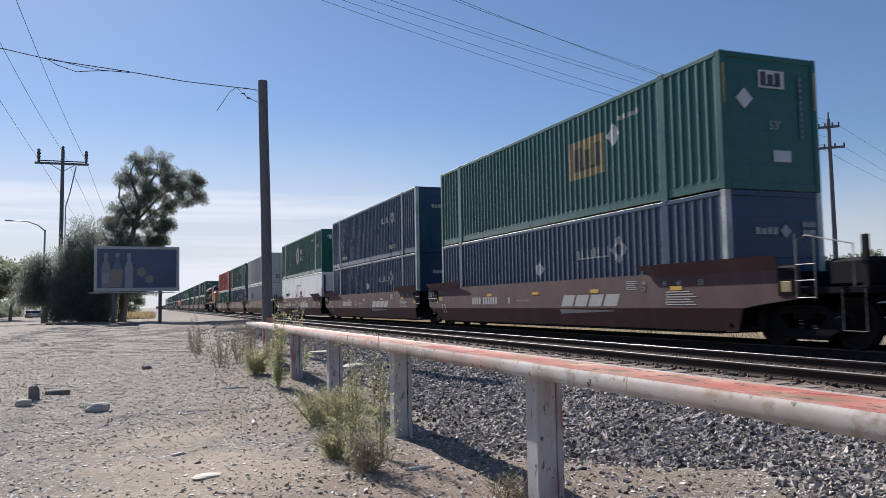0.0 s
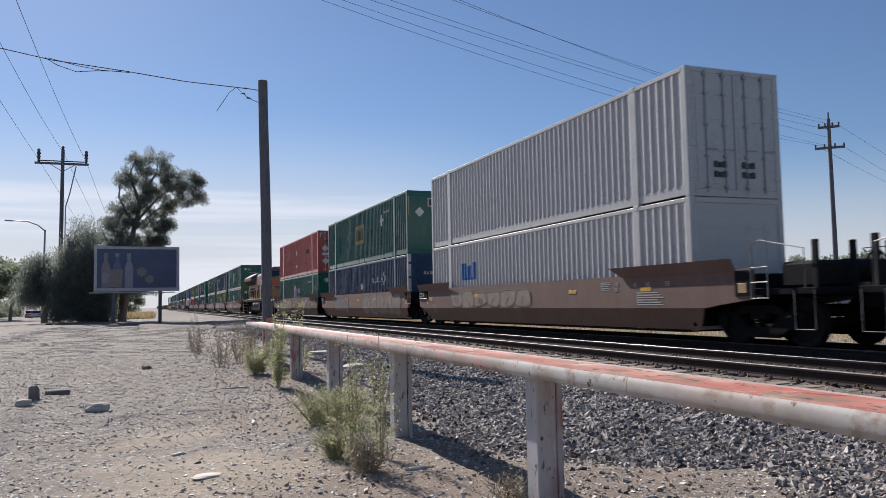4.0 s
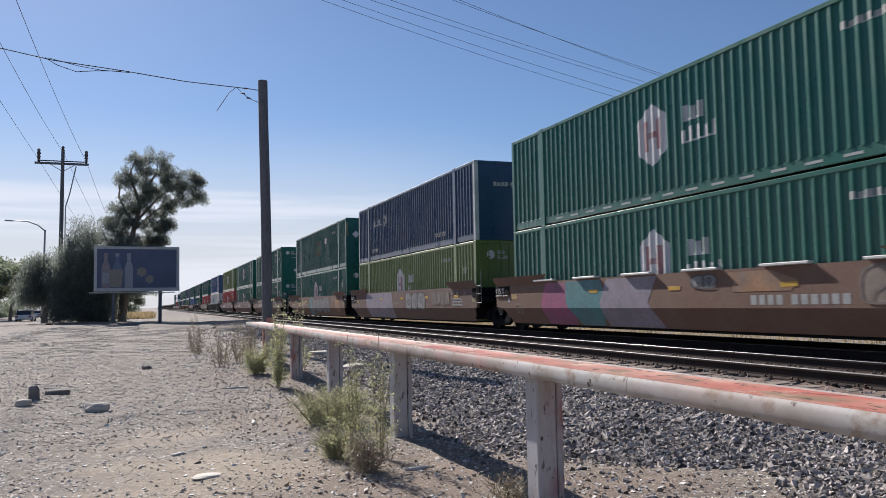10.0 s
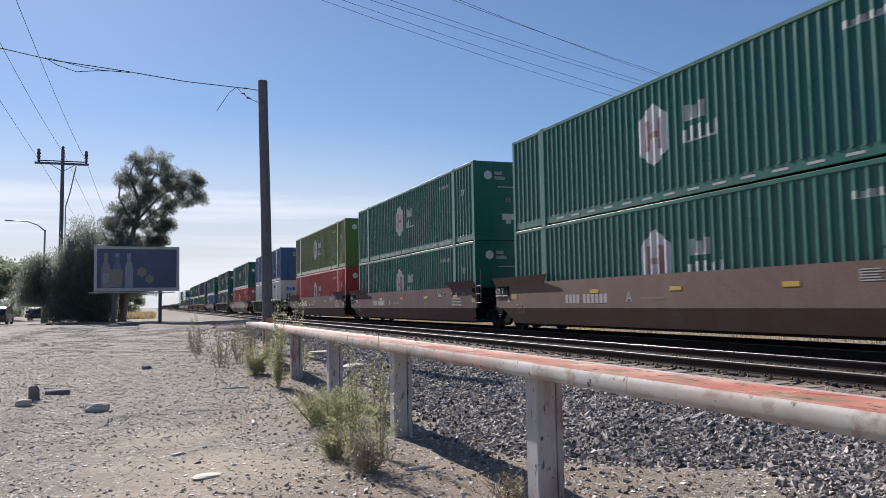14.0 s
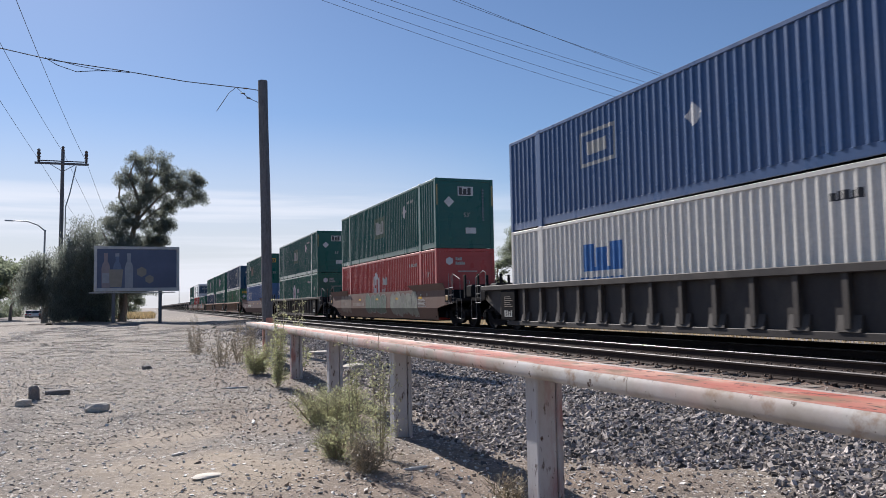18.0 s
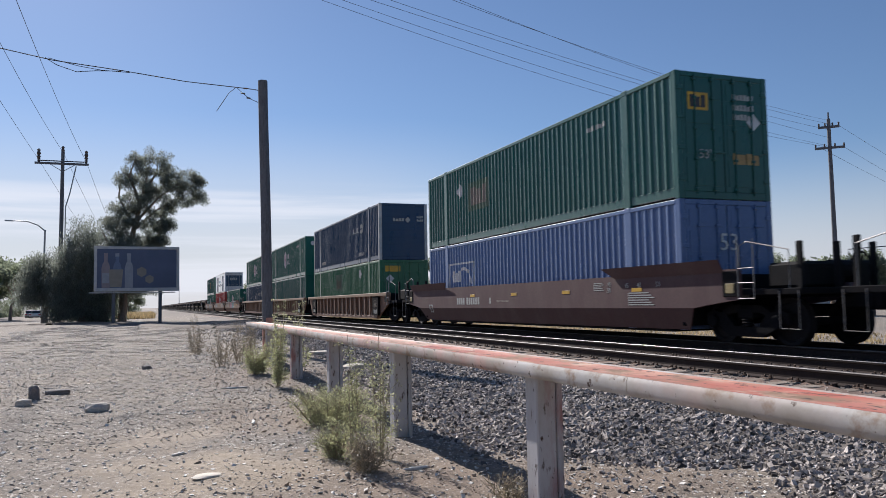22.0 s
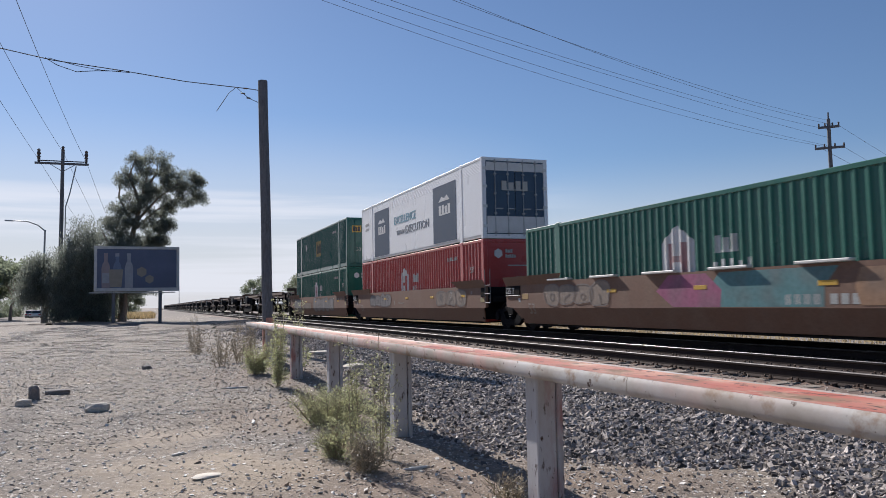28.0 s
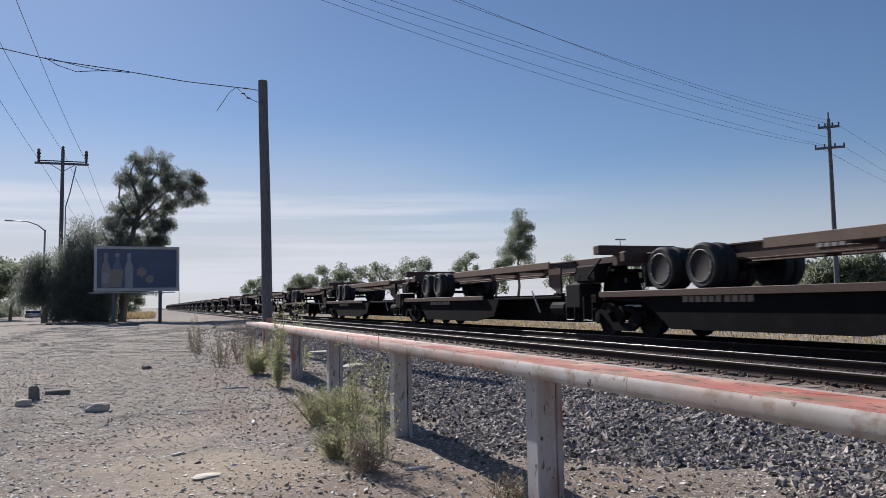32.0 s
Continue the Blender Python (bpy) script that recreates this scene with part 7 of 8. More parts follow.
    part("shield_band", Geo().prism([(4.9, 2.75), (5.6, 2.75), (5.6, 2.98), (4.9, 2.98)], "x", -1.318, -1.311), M["blue_mark"], lo)
    part("slogan", joined(*[Geo().prism(q, "x", -1.308, -1.302) for q in bars(5.9, 2.62, 1.4, 0.16, 11)]), M["dark_mark"], lo)
    wings = Geo()
    for s in (-1, 1):
        for k in range(3):
            wings.add([(s * 0.22, 0.02 + 0.045 * k - 0.03, 2.52 - 0.13 * k), (s * (1.02 - 0.12 * k), 0.03 + 0.045 * k - 0.03, 2.60 - 0.13 * k), (s * (1.0 - 0.15 * k), 0.03 + 0.045 * k - 0.03, 2.50 - 0.13 * k), (s * 0.22, 0.02 + 0.045 * k - 0.03, 2.42 - 0.13 * k)], [(0, 1, 2, 3)])
    wings.v = [(x * 1.15 + 0.1, 0.06 * max(0, abs(x) - 0.35) + 0.015 * (z - 1.66) - 0.022, z + 0.22) for x, y, z in wings.v]
    part("wing_emblem", wings, M["wing_blue"], lo, "dark blue wing shapes on the nose")
    sh = [(-0.26, 2.55), (0.26, 2.55), (0.26, 2.25), (0, 2.02), (-0.26, 2.25)]
    part("nose_shield", Geo().add([(x + 0.1, 0.015 * (z - 1.66) - 0.030, z + 0.22) for x, z in sh], [(0, 1, 2, 3, 4)]), M["blue_mark"], lo, "blue shield on the nose")
    for q in (((-0.50, 2.90), (0.20, 2.90), (0.20, 3.58), (-0.50, 3.58)), ((-1.46, 2.90), (-0.50, 2.90), (-0.50, 3.58), (-1.44, 3.24))):
        part("nose_panel", Geo().add([(x, 0.06 * max(0, abs(x) - 0.50) + 0.016 * (z - 1.66) - 0.008, z) for x, z in q], [(0, 1, 2, 3)]), M["loco_orange"], lo, "orange-red upper nose")
    # tanks, air reservoirs, steps, rails, snow plough
    part("fuel_tank", Geo().prism([(-1.45, 1.18), (-1.45, 0.55), (-1.05, 0.25), (1.05, 0.25), (1.45, 0.55), (1.45, 1.18)], "y", 6.6, 13.2), B, lo, "black fuel tank")
    part("tank_box", Geo().soft_box(-1.5, -1.2, 6.3, 7.6, 0.62, 1.25, 0.03), M["black"], lo)
    for a, b in ((8.0, 9.6), (10.0, 11.6)):
        part("air_reservoir", Geo().lathe([(0.05, a), (0.17, a + 0.06), (0.20, a + 0.14), (0.20, b - 0.14), (0.17, b - 0.06), (0.05, b)], (-1.35, 0, 1.12), "y", 14), M["loco_grey"], lo, "grey air reservoir", smooth=True)
    part("tank_box", Geo().soft_box(-1.5, -1.2, 12.2, 12.8, 0.62, 1.25, 0.03), M["black"], lo)
    # wheels in darker steel: the shade below the frame is in their colour
    shaded_wheel = wheel_geo().mesh("wheel", (M["dark_steel"],), True)
    for y0 in (4.1, 16.3):
        tr = part("truck", joined(Geo().prism([(y0 - 2.5, 0.62), (y0 - 2.2, 0.95), (y0 + 2.2, 0.95), (y0 + 2.5, 0.62), (y0 + 2.3, 0.30), (y0 - 2.3, 0.30)], "x", -1.22, -1.05),
                                  Geo().prism([(y0 - 2.5, 0.62), (y0 - 2.2, 0.95), (y0 + 2.2, 0.95), (y0 + 2.5, 0.62), (y0 + 2.3, 0.45), (y0 - 2.3, 0.45)], "x", 1.05, 1.22),
                                  *[Geo().soft_box(-1.34, -1.2, y0 + a - 0.2, y0 + a + 0.2, 0.30, 0.82, 0.03) for a in (-1.85, 0, 1.85)],
                                  *[Geo().soft_box(-1.30, -1.18, y0 + a - 0.1, y0 + a + 0.1, 0.7, 1.3, 0.03) for a in (-0.95, 0.95)]), M["dark_steel"], lo, "dark six-wheel bogie")
        for a in (-1.85, 0, 1.85):
            for s in (-1, 1):
                part("wheel", shaded_wheel, None, tr, m=Matrix.Translation((s * 0.76, y0 + a, 0.53)) @ Matrix.Rotation(0 if s < 0 else math.pi, 4, "Z") @ Matrix.Scale(1.15, 4))
    steps = Geo()
    for y in (0.05, 20.2):
        for z in (0.40, 0.75, 1.10, 1.42):
            steps.soft_box(-1.52, -1.0, y - 0.22, y + 0.28, z, z + 0.04, 0.006)
        steps.box(-1.53, -1.50, y - 0.26, y - 0.23, 0.36, 1.6)
        steps.box(-1.53, -1.50, y + 0.28, y + 0.31, 0.36, 1.6)
    part("steps", steps, M["grab_iron"], lo, "worn steel steps")
    part("pilot", Geo().prism([(-0.45, 0.15), (-0.1, 0.15), (0.0, 1.45), (-0.15, 1.45)], "x", -1.4, 1.4), B, lo, "black plough plate")
    for a, b in ((-0.95, 0.1), (20.6, 21.4)):
        part("coupler", Geo().soft_box(-0.15, 0.15, a, b, 0.72, 1.0, 0.03), M["dark_steel"], lo)
    part("step_guard", Geo().prism([(0.35, 0.40), (0.75, 1.55), (0.35, 1.55)], "x", -1.53, -1.45), Y, lo)
    hr = Geo()
    hr.tube([(-1.5, 4.6, 3.05), (-1.5, 7.3, 3.05), (-1.5, 8.2, 2.62), (-1.5, 20.4, 2.62)], 0.014, 6)
    part("handrail", hr, M["faded_mark"], lo, "pale handrail along the walkway")
    for y in (8.2, 9.9, 11.6, 13.3, 15.0, 16.7, 18.4, 20.2):
        part("stanchion", shared_mesh("stanchion", lambda: Geo().soft_box(-1.52, -1.47, -0.05, 0.05, 1.66, 2.62, 0.006), M["dark_steel"]), None, lo, m=pose(0, y, 0))
    for y in (5.3, 6.4, 7.3):
        part("stanchion", shared_mesh("stanchion_tall", lambda: Geo().soft_box(-1.53, -1.47, -0.055, 0.055, 1.66, 3.05, 0.006), M["dark_steel"]), None, lo, m=pose(0, y, 0))
    for s in (-1, 1):
        part("nose_handrail", Geo().tube([(s * 1.25, -0.1, 1.66), (s * 1.25, -0.1, 2.1), (s * 0.7, -0.12, 2.55), (s * 0.4, -0.12, 2.2), (s * 0.4, -0.12, 1.66)], 0.018, 6), M["flag_yellow"], lo, "yellow handrail in front of the nose")
        part("step_handrail", Geo().tube([(s * 1.48, -0.1, 0.5), (s * 1.48, -0.1, 2.0), (s * 1.48, 0.35, 2.45)], 0.018, 6), M["flag_yellow"], lo, "yellow handrail beside the steps")
    part("nose_gear", joined(Geo().soft_box(0.2, 0.9, -0.28, -0.12, 1.66, 2.45, 0.03), Geo().soft_box(-0.5, 0.15, -0.30, -0.12, 1.5, 1.8, 0.03), Geo().tube([(0.5, -0.3, 1.3), (0.3, -0.5, 1.0), (0.6, -0.4, 0.8)], 0.04, 6)), B, lo, "black anticlimber and hoses")
    return lo


ride(locomotive(134.96))


# ---- spine cars with stacked empty chassis ----
PITCH = 15.98


def spine_car(y0, first=False):
    """A platform of a spine car: deep centre sill, side deck plates, skirts, hitch, shared bogie. Local y = 0 in its middle."""
    w = thing("spine_car", "black skeletal spine car with a deep centre sill", "railcar", "railcars of the train", m=pose(TRAIN_TRACK, y0, 0))
    h, D = PITCH / 2, M["dark_steel"]
    part("centre_sill", Geo().prism([(-h + 0.1, 0.80), (-h + 1.9, 0.80), (-h + 3.0, 0.30), (h - 3.0, 0.30), (h - 1.9, 0.80), (h - 0.1, 0.80), (h - 0.1, 1.08), (-h + 0.1, 1.08)], "x", -0.42, 0.42), D, w)
    part("side_deck", Geo().soft_box(-1.40, 1.40, -0.3, h + 0.35, 1.03, 1.13, 0.02), D, w, "wide wheel deck")
    part("side_deck", Geo().soft_box(-1.05, 1.05, -5.0, -0.3, 0.99, 1.07, 0.02), D, w, "narrow part of the deck")
    for s in (-1, 1):
        part("deck_lip", Geo().soft_box(min(s * 1.46, s * 1.40), max(s * 1.46, s * 1.40), -0.3, h + 0.35, 1.00, 1.15, 0.01), M["chassis_rust"], w, "rust-brown deck edge")
        part("sill_skirt", Geo().prism([(-1.0, 0.46), (0.6, 0.27), (5.6, 0.27), (6.5, 0.86), (h + 0.3, 0.94), (h + 0.3, 1.02), (-1.4, 1.02)], "x", s * 1.36, s * 1.28), D, w)
    part("hitch", joined(Geo().prism([(-h + 1.0, 1.06), (-h + 1.9, 1.06), (-h + 1.75, 1.72), (-h + 1.2, 1.72)], "x", -0.35, 0.35), Geo().soft_box(-0.55, 0.55, -h + 1.0, -h + 2.0, 1.68, 1.76, 0.02)), D, w, "trailer hitch stand")
    part("end_beam", Geo().soft_box(-1.45, 1.45, -h + 0.5, -h + 0.75, 0.86, 1.08, 0.02), D, w)
    part("brake_lever", Geo().tube([(-1.0, -3.6, 0.6), (-1.05, -3.2, 1.25)], 0.025, 6), M["bright_bar"], w, "pale brake rod")
    for y in (-h + 0.7, -h + 1.6):
        part("sill_step", Geo().tube([(-1.45, y, 1.05), (-1.45, y, 0.42), (-1.45, y + 0.42, 0.42), (-1.45, y + 0.42, 1.05)], 0.010, 6), M["grab_iron"], w, "bent steel step")
    part("grab_rail", Geo().tube([(-1.42, -h + 0.7, 1.08), (-1.42, -h + 0.7, 1.62), (-1.42, -h + 1.3, 1.62), (-1.42, -h + 1.3, 1.08)], 0.010, 6), M["dark_steel"], w)
    part("brake_box", joined(Geo().soft_box(-1.2, -0.5, -6.3, -5.5, 0.72, 1.4, 0.04), Geo().lathe([(0.05, -5.3), (0.2, -5.25), (0.2, -4.5), (0.05, -4.45)], (-0.95, 0, 0.72), "y", 12)), M["black"], w, "black brake cylinder and valves")
    for a, ww, n in ((5.2, 1.25, 6), (3.9, 0.85, 4)):
        part("stencil", joined(*[Geo().prism(q, "x", -1.368, -1.361) for q in bars(a - ww, 0.86, ww, 0.13, n)]), M["dusty_mark"], w, "dusty stencilled bars")
    truck(w, h)
    if first:
        truck(w, -h)
        part("coupler", Geo().soft_box(-0.15, 0.15, -h - 1.6, -h - 0.2, 0.72, 1.0, 0.03), D, w)
        for x in (-1.2, 1.2):
            part("stanchion", Geo().soft_box(x - 0.06, x + 0.06, -h - 0.5, -h - 0.38, 1.0, 1.9, 0.02), M["black"], w)
        part("end_platform", Geo().soft_box(-1.45, 1.45, -h - 0.6, -h + 0.6, 0.98, 1.08, 0.02), D, w)
    return w


def tyre_geo():
    return Geo().lathe([(0.30, -0.12), (0.33, -0.145), (0.45, -0.15), (0.495, -0.11), (0.505, 0), (0.495, 0.11), (0.45, 0.15), (0.33, 0.145), (0.30, 0.12)], (0, 0, 0), "x", 20)


def chassis(y0):
    """An empty container chassis: two long rails, bolsters, tandem axles with twin tyres, landing legs. Its wheels stand on the deck."""
    c = thing("container_chassis", "rusty brown empty container chassis with black twin tyres", "trailer chassis", "chassis on the spine cars", m=pose(TRAIN_TRACK, y0, 1.13))
    r, D = M["chassis_rust"], M["dark_steel"]
    for s in (-1, 1):
        part("frame_rail", joined(Geo().soft_box(s * 0.48 - 0.05, s * 0.48 + 0.05, -5.0, 7.6, 0.62, 0.96, 0.01), Geo().soft_box(s * 0.48 - 0.10, s * 0.48 + 0.10, -5.0, 7.6, 0.93, 0.97, 0.006), Geo().soft_box(s * 0.48 - 0.10, s * 0.48 + 0.10, -5.0, 7.6, 0.60, 0.63, 0.006),
                                  Geo().soft_box(s * 0.48 - 0.05, s * 0.48 + 0.05, -7.2, -4.9, 0.80, 0.98, 0.01)), r, c)
        # sunlight is painted into the near rail as tan; the far one is rust
        part("side_rail", Geo().soft_box(min(s * 1.16, s * 1.22), max(s * 1.16, s * 1.22), -4.6, 2.9, 0.74, 0.95, 0.01), M["chassis_lit_tan"] if s < 0 else r, c, "side rail, sunlit tan on the near side")
        part("landing_leg", joined(Geo().soft_box(s * 0.92 - 0.07, s * 0.92 + 0.07, -4.75, -4.6, 0.02, 0.8, 0.01), Geo().soft_box(s * 0.92 - 0.12, s * 0.92 + 0.12, -4.82, -4.53, -0.05, 0.03, 0.01), Geo().tube([(s * 0.92, -4.66, 0.25), (s * 0.5, -3.9, 0.7)], 0.03, 6)), D, c)
        part("rail_stencil", joined(*[Geo().prism(q, "x", -0.545, -0.535) for q in bars(0.8, 0.72, 1.5, 0.12, 9)]), M["faded_mark"], c, "pale stencilled bars") if s < 0 else None
    part("leg_plate", Geo().prism([(-5.0, -0.02), (-4.3, 0.25), (-4.3, 0.74), (-5.0, 0.76)], "x", -1.06, -1.02), M["chassis_rust"], c, "brown plate behind the landing leg")
    for y in (-3.0, -1.0, 1.0, 3.0, 5.4):
        part("cross_member", Geo().soft_box(-1.18 if y < 3 else -0.5, 1.18 if y < 3 else 0.5, y - 0.07, y + 0.07, 0.70, 0.90, 0.012), r, c)
    part("front_bolster", joined(Geo().soft_box(-1.22, 1.22, -7.32, -7.05, 1.00, 1.24, 0.02), Geo().soft_box(-0.6, 0.6, -7.25, -7.0, 0.70, 1.02, 0.02)), M["chassis_rust"], c, "dark brown front bolster")
    part("rear_bolster", joined(Geo().soft_box(-1.22, 1.22, 7.5, 7.72, 0.74, 1.0, 0.02)), r, c)
    part("gooseneck", Geo().prism([(-7.1, 0.84), (-5.2, 0.80), (-4.6, 0.60), (-4.6, 0.74), (-5.1, 0.97), (-7.1, 1.0)], "x", -0.40, 0.40), r, c)
    part("air_gear", joined(Geo().soft_box(-0.9, 0.2, -6.6, -5.6, 0.30, 0.78, 0.05), Geo().tube([(-0.9, -6.9, 0.9), (-1.0, -6.5, 0.5), (-0.8, -6.0, 0.35)], 0.03, 6), Geo().tube([(-0.5, -7.0, 0.95), (-0.7, -6.8, 0.4), (-0.4, -6.3, 0.2)], 0.03, 6)), M["black"], c, "black valves and hoses")
    if "tyre" not in shared:
        ring = [(-0.154, 0.345 * math.cos(a), 0.345 * math.sin(a)) for a in np.linspace(0, 2 * math.pi, 25)]
        shared["bead"] = Geo().tube(ring, 0.011, 5, caps=False).mesh("rim_ring", (M["bead"],), True)
        shared["tyre"] = tyre_geo().mesh("tyre", (M["rubber"],), True)
        shared["rim"] = Geo().lathe([(0.29, -0.135), (0.325, -0.155), (0.325, -0.140), (0.305, -0.13), (0.29, -0.10), (0.26, 0.02), (0.10, 0.05), (0.10, 0.10), (0.26, 0.11), (0.325, 0.15)], (0, 0, 0), "x", 18).mesh("rim", (M["rim"],), True)
    for y in (4.70, 6.10):
        part("axle", Geo().tube([(-1.10, y, 0.505), (1.10, y, 0.505)], 0.065, 8), D, c)
        for x in (-1.08, -0.76, 0.76, 1.08):
            t = part("tyre", shared["tyre"], None, c, m=pose(x, y, 0.505))
            part("rim", shared["rim"], None, t)
            if x == -1.08:
                part("rim_ring", shared["bead"], None, t, "pale dusty ring on the rim")
        for s in (-1, 1):
            part("spring_hanger", Geo().soft_box(s * 0.5 - 0.05, s * 0.5 + 0.05, y - 0.55, y - 0.25, 0.36, 0.66, 0.02), D, c)
    part("mudflap", Geo().soft_box(-1.2, -0.62, 6.72, 6.75, 0.10, 0.62, 0.006), M["rubber"], c)
    part("rear_bumper", joined(Geo().soft_box(-1.1, 1.1, 7.6, 7.7, 0.22, 0.34, 0.01), Geo().soft_box(-0.6, -0.5, 7.6, 7.7, 0.3, 0.7, 0.01), Geo().soft_box(0.5, 0.6, 7.6, 7.7, 0.3, 0.7, 0.01)), D, c)
    return c


first_spine = 507.55
sp0, ch0 = spine_car(first_spine, True), chassis(first_spine)
sp1 = spine_car(first_spine + PITCH)
ride(sp0), ride(ch0), ride(sp1)
for k in range(1, 30):
    if k > 1:
        ride(copy_thing(sp1, pose(TRAIN_TRACK, first_spine + k * PITCH, 0)))
    ride(copy_thing(ch0, pose(TRAIN_TRACK, first_spine + k * PITCH, 1.13)))

# ---- plants ----
def leaf_cards(centres, radii, count, size, seed, squash=(1, 1, 0.8), droop=0.0):
    """Many small leaves round the given clump centres; each is a folded pair of triangles."""
    r = np.random.default_rng(seed)
    centres, radii = np.asarray(centres, float), np.asarray(radii, float)
    pick = r.choice(len(centres), count, p=radii ** 2 / np.sum(radii ** 2))
    d = r.normal(size=(count, 3))
    d /= np.linalg.norm(d, axis=1, keepdims=True)
    p = centres[pick] + d * (radii[pick] * r.random(count) ** 0.45)[:, None] * np.array(squash)
    a = r.normal(size=(count, 3))
    a[:, 2] -= droop
    a /= np.linalg.norm(a, axis=1, keepdims=True)
    b = np.cross(a, r.normal(size=(count, 3)))
    b /= np.linalg.norm(b, axis=1, keepdims=True)
    n = np.cross(a, b)
    s = (size * r.uniform(0.6, 1.4, count))[:, None]
    v = np.stack([p - a * s, p + b * s * 0.34 + n * s * 0.1, p + a * s, p - b * s * 0.34 + n * s * 0.1], 1)
    f = np.arange(count * 4).reshape(-1, 4)
    return v.reshape(-1, 3), f


def limbs(g, base, top, r0, seed, spread_r, n=9, depth=2):
    """A trunk from base to top with limbs that fork outwards. Returns the limb ends."""
    r = random.Random(seed)
    base, top = Vector(base), Vector(top)
    k = 6
    line = [base.lerp(top, i / k) + Vector((r.uniform(-1, 1), r.uniform(-1, 1), 0)) * r0 * 0.9 * (0 < i < k) for i in range(k + 1)]
    g.tube(line, [r0 * (1.25 if i == 0 else 1 - 0.75 * i / k) for i in range(k + 1)], 9)
    ends = [top]
    for i in range(n):
        t = 0.42 + 0.55 * i / n
        p = base.lerp(top, t)
        a = 2.4 * i + r.uniform(-0.4, 0.4)
        reach = spread_r * r.uniform(0.55, 1.0) * (1.15 - 0.45 * t)
        q = p + Vector((math.cos(a) * reach, math.sin(a) * reach, reach * r.uniform(0.35, 0.9)))
        m = p.lerp(q, 0.5) + Vector((0, 0, -0.08 * reach))
        g.tube([p, m, q], [r0 * 0.38, r0 * 0.25, r0 * 0.09], 6)
        ends.append(q)
        for j in range(depth):
            e = q + Vector((r.uniform(-1, 1), r.uniform(-1, 1), r.uniform(-0.1, 0.9))) * reach * 0.45
            g.tube([m.lerp(q, 0.6), e], [r0 * 0.14, r0 * 0.05], 5)
            ends.append(e)
    return ends


def tree(name, label, base, height, spread_r, seed, leaves=4500, leaf=0.22, material="leaf_dark", clump=0.9, droop=0.6, trunk_r=0.22, crown=None, extra=()):
    t = thing(name, label, "tree")
    g = Geo()
    bx, by, bz = base
    ends = limbs(g, (bx, by, bz - 0.3), (bx + 0.05 * height, by, bz + height * 0.86), trunk_r, seed, spread_r)
    ends += [Vector(e) for e in extra]
    part("trunk", g, M["bark"], t, smooth=True)
    r = random.Random(seed + 5)
    cs = [e + Vector((r.uniform(-0.3, 0.3), r.uniform(-0.3, 0.3), r.uniform(-0.2, 0.3))) * spread_r * 0.35 for e in ends for _ in range(2)]
    rs = [clump * r.uniform(0.6, 1.25) for _ in cs]
    v, f = leaf_cards(cs, rs, leaves, leaf, seed + 9, droop=droop)
    ob = new("crown", raw_mesh("crown", v, f, M[material]))
    ob.parent = t
    return t


# tall gum behind the billboard, dense pepper trees beside it
def big_gum():
    t = thing("gum_tree", "tall dark eucalyptus with an open crown above the billboard", "tree")
    g = Geo()
    y = 82.0
    trunk = [(-2.2, y, -0.6), (-2.0, y, 3.0), (-1.7, y, 6.5), (-1.0, y, 9.5), (-0.3, y, 12.5), (0.2, y, 15.0)]
    g.tube(trunk, [0.42, 0.36, 0.30, 0.22, 0.14, 0.06], 9)
    arms = [((-1.2, y, 8.6), (0.9, y + 0.3, 10.7), (2.8, y + 0.3, 12.0)), ((-1.0, y, 9.5), (1.2, y - 0.5, 12.0), (3.0, y - 0.3, 13.4)), ((-1.2, y, 9.0), (-2.6, y + 0.8, 12.0), (-2.4, y + 0.5, 14.3)),
            ((-0.3, y, 12.2), (0.9, y + 0.4, 14.6), (1.1, y, 16.0)), ((-0.6, y, 11.2), (-1.6, y - 0.6, 14.0), (-1.0, y - 0.5, 16.0)), ((-1.8, y, 5.5), (-3.6, y - 0.4, 7.6), (-4.2, y, 8.8)),
            ((-1.7, y, 6.5), (0.6, y + 0.8, 8.0), (1.9, y + 0.8, 8.8))]
    for a, b, c in arms:
        g.tube([a, b, c], [0.16, 0.10, 0.04], 6)
    part("trunk", g, M["bark"], t, smooth=True)
    masses = [(0.7, 15.4, 1.4), (-0.9, 15.4, 1.15), (-2.0, 14.0, 1.1), (-0.9, 13.5, 1.3), (0.7, 13.5, 1.5), (2.1, 14.5, 1.1), (2.4, 12.9, 1.2), (3.8, 13.9, 1.1), (4.7, 13.6, 0.85), (4.8, 11.9, 0.8), (3.4, 11.7, 0.8), (1.9, 11.1, 0.7),
              (0.5, 11.8, 1.4), (-1.1, 11.7, 1.4), (-2.2, 10.7, 1.3), (-0.4, 10.2, 1.5), (1.2, 9.8, 0.9), (2.1, 9.3, 0.6), (1.0, 8.5, 1.0), (-0.8, 8.5, 1.6), (-2.9, 9.5, 1.3), (-2.2, 8.3, 1.6), (1.35, 7.4, 0.55), (0.1, 7.5, 1.1), (-1.2, 6.9, 1.5), (-3.4, 7.4, 1.4)]
    r = random.Random(4)
    tufts = []
    for a, c, q in masses:           # each mass of foliage is a dozen small tufts with air between them
        for _ in range(int(9 + 5 * q)):
            u, w, k = r.uniform(0, 6.28), r.uniform(0, 6.28), q * math.sqrt(r.random())
            tufts.append((a + k * math.cos(u), y + 1.2 * k * math.cos(w), c + 0.9 * k * math.sin(u), r.uniform(0.40, 0.72)))
    v, f = leaf_cards([p[:3] for p in tufts], [p[3] for p in tufts], 80000, 0.085, 21, squash=(1, 1, 0.9), droop=1.2)
    ob = new("crown", raw_mesh("crown", v, f, M["leaf_dark"]))
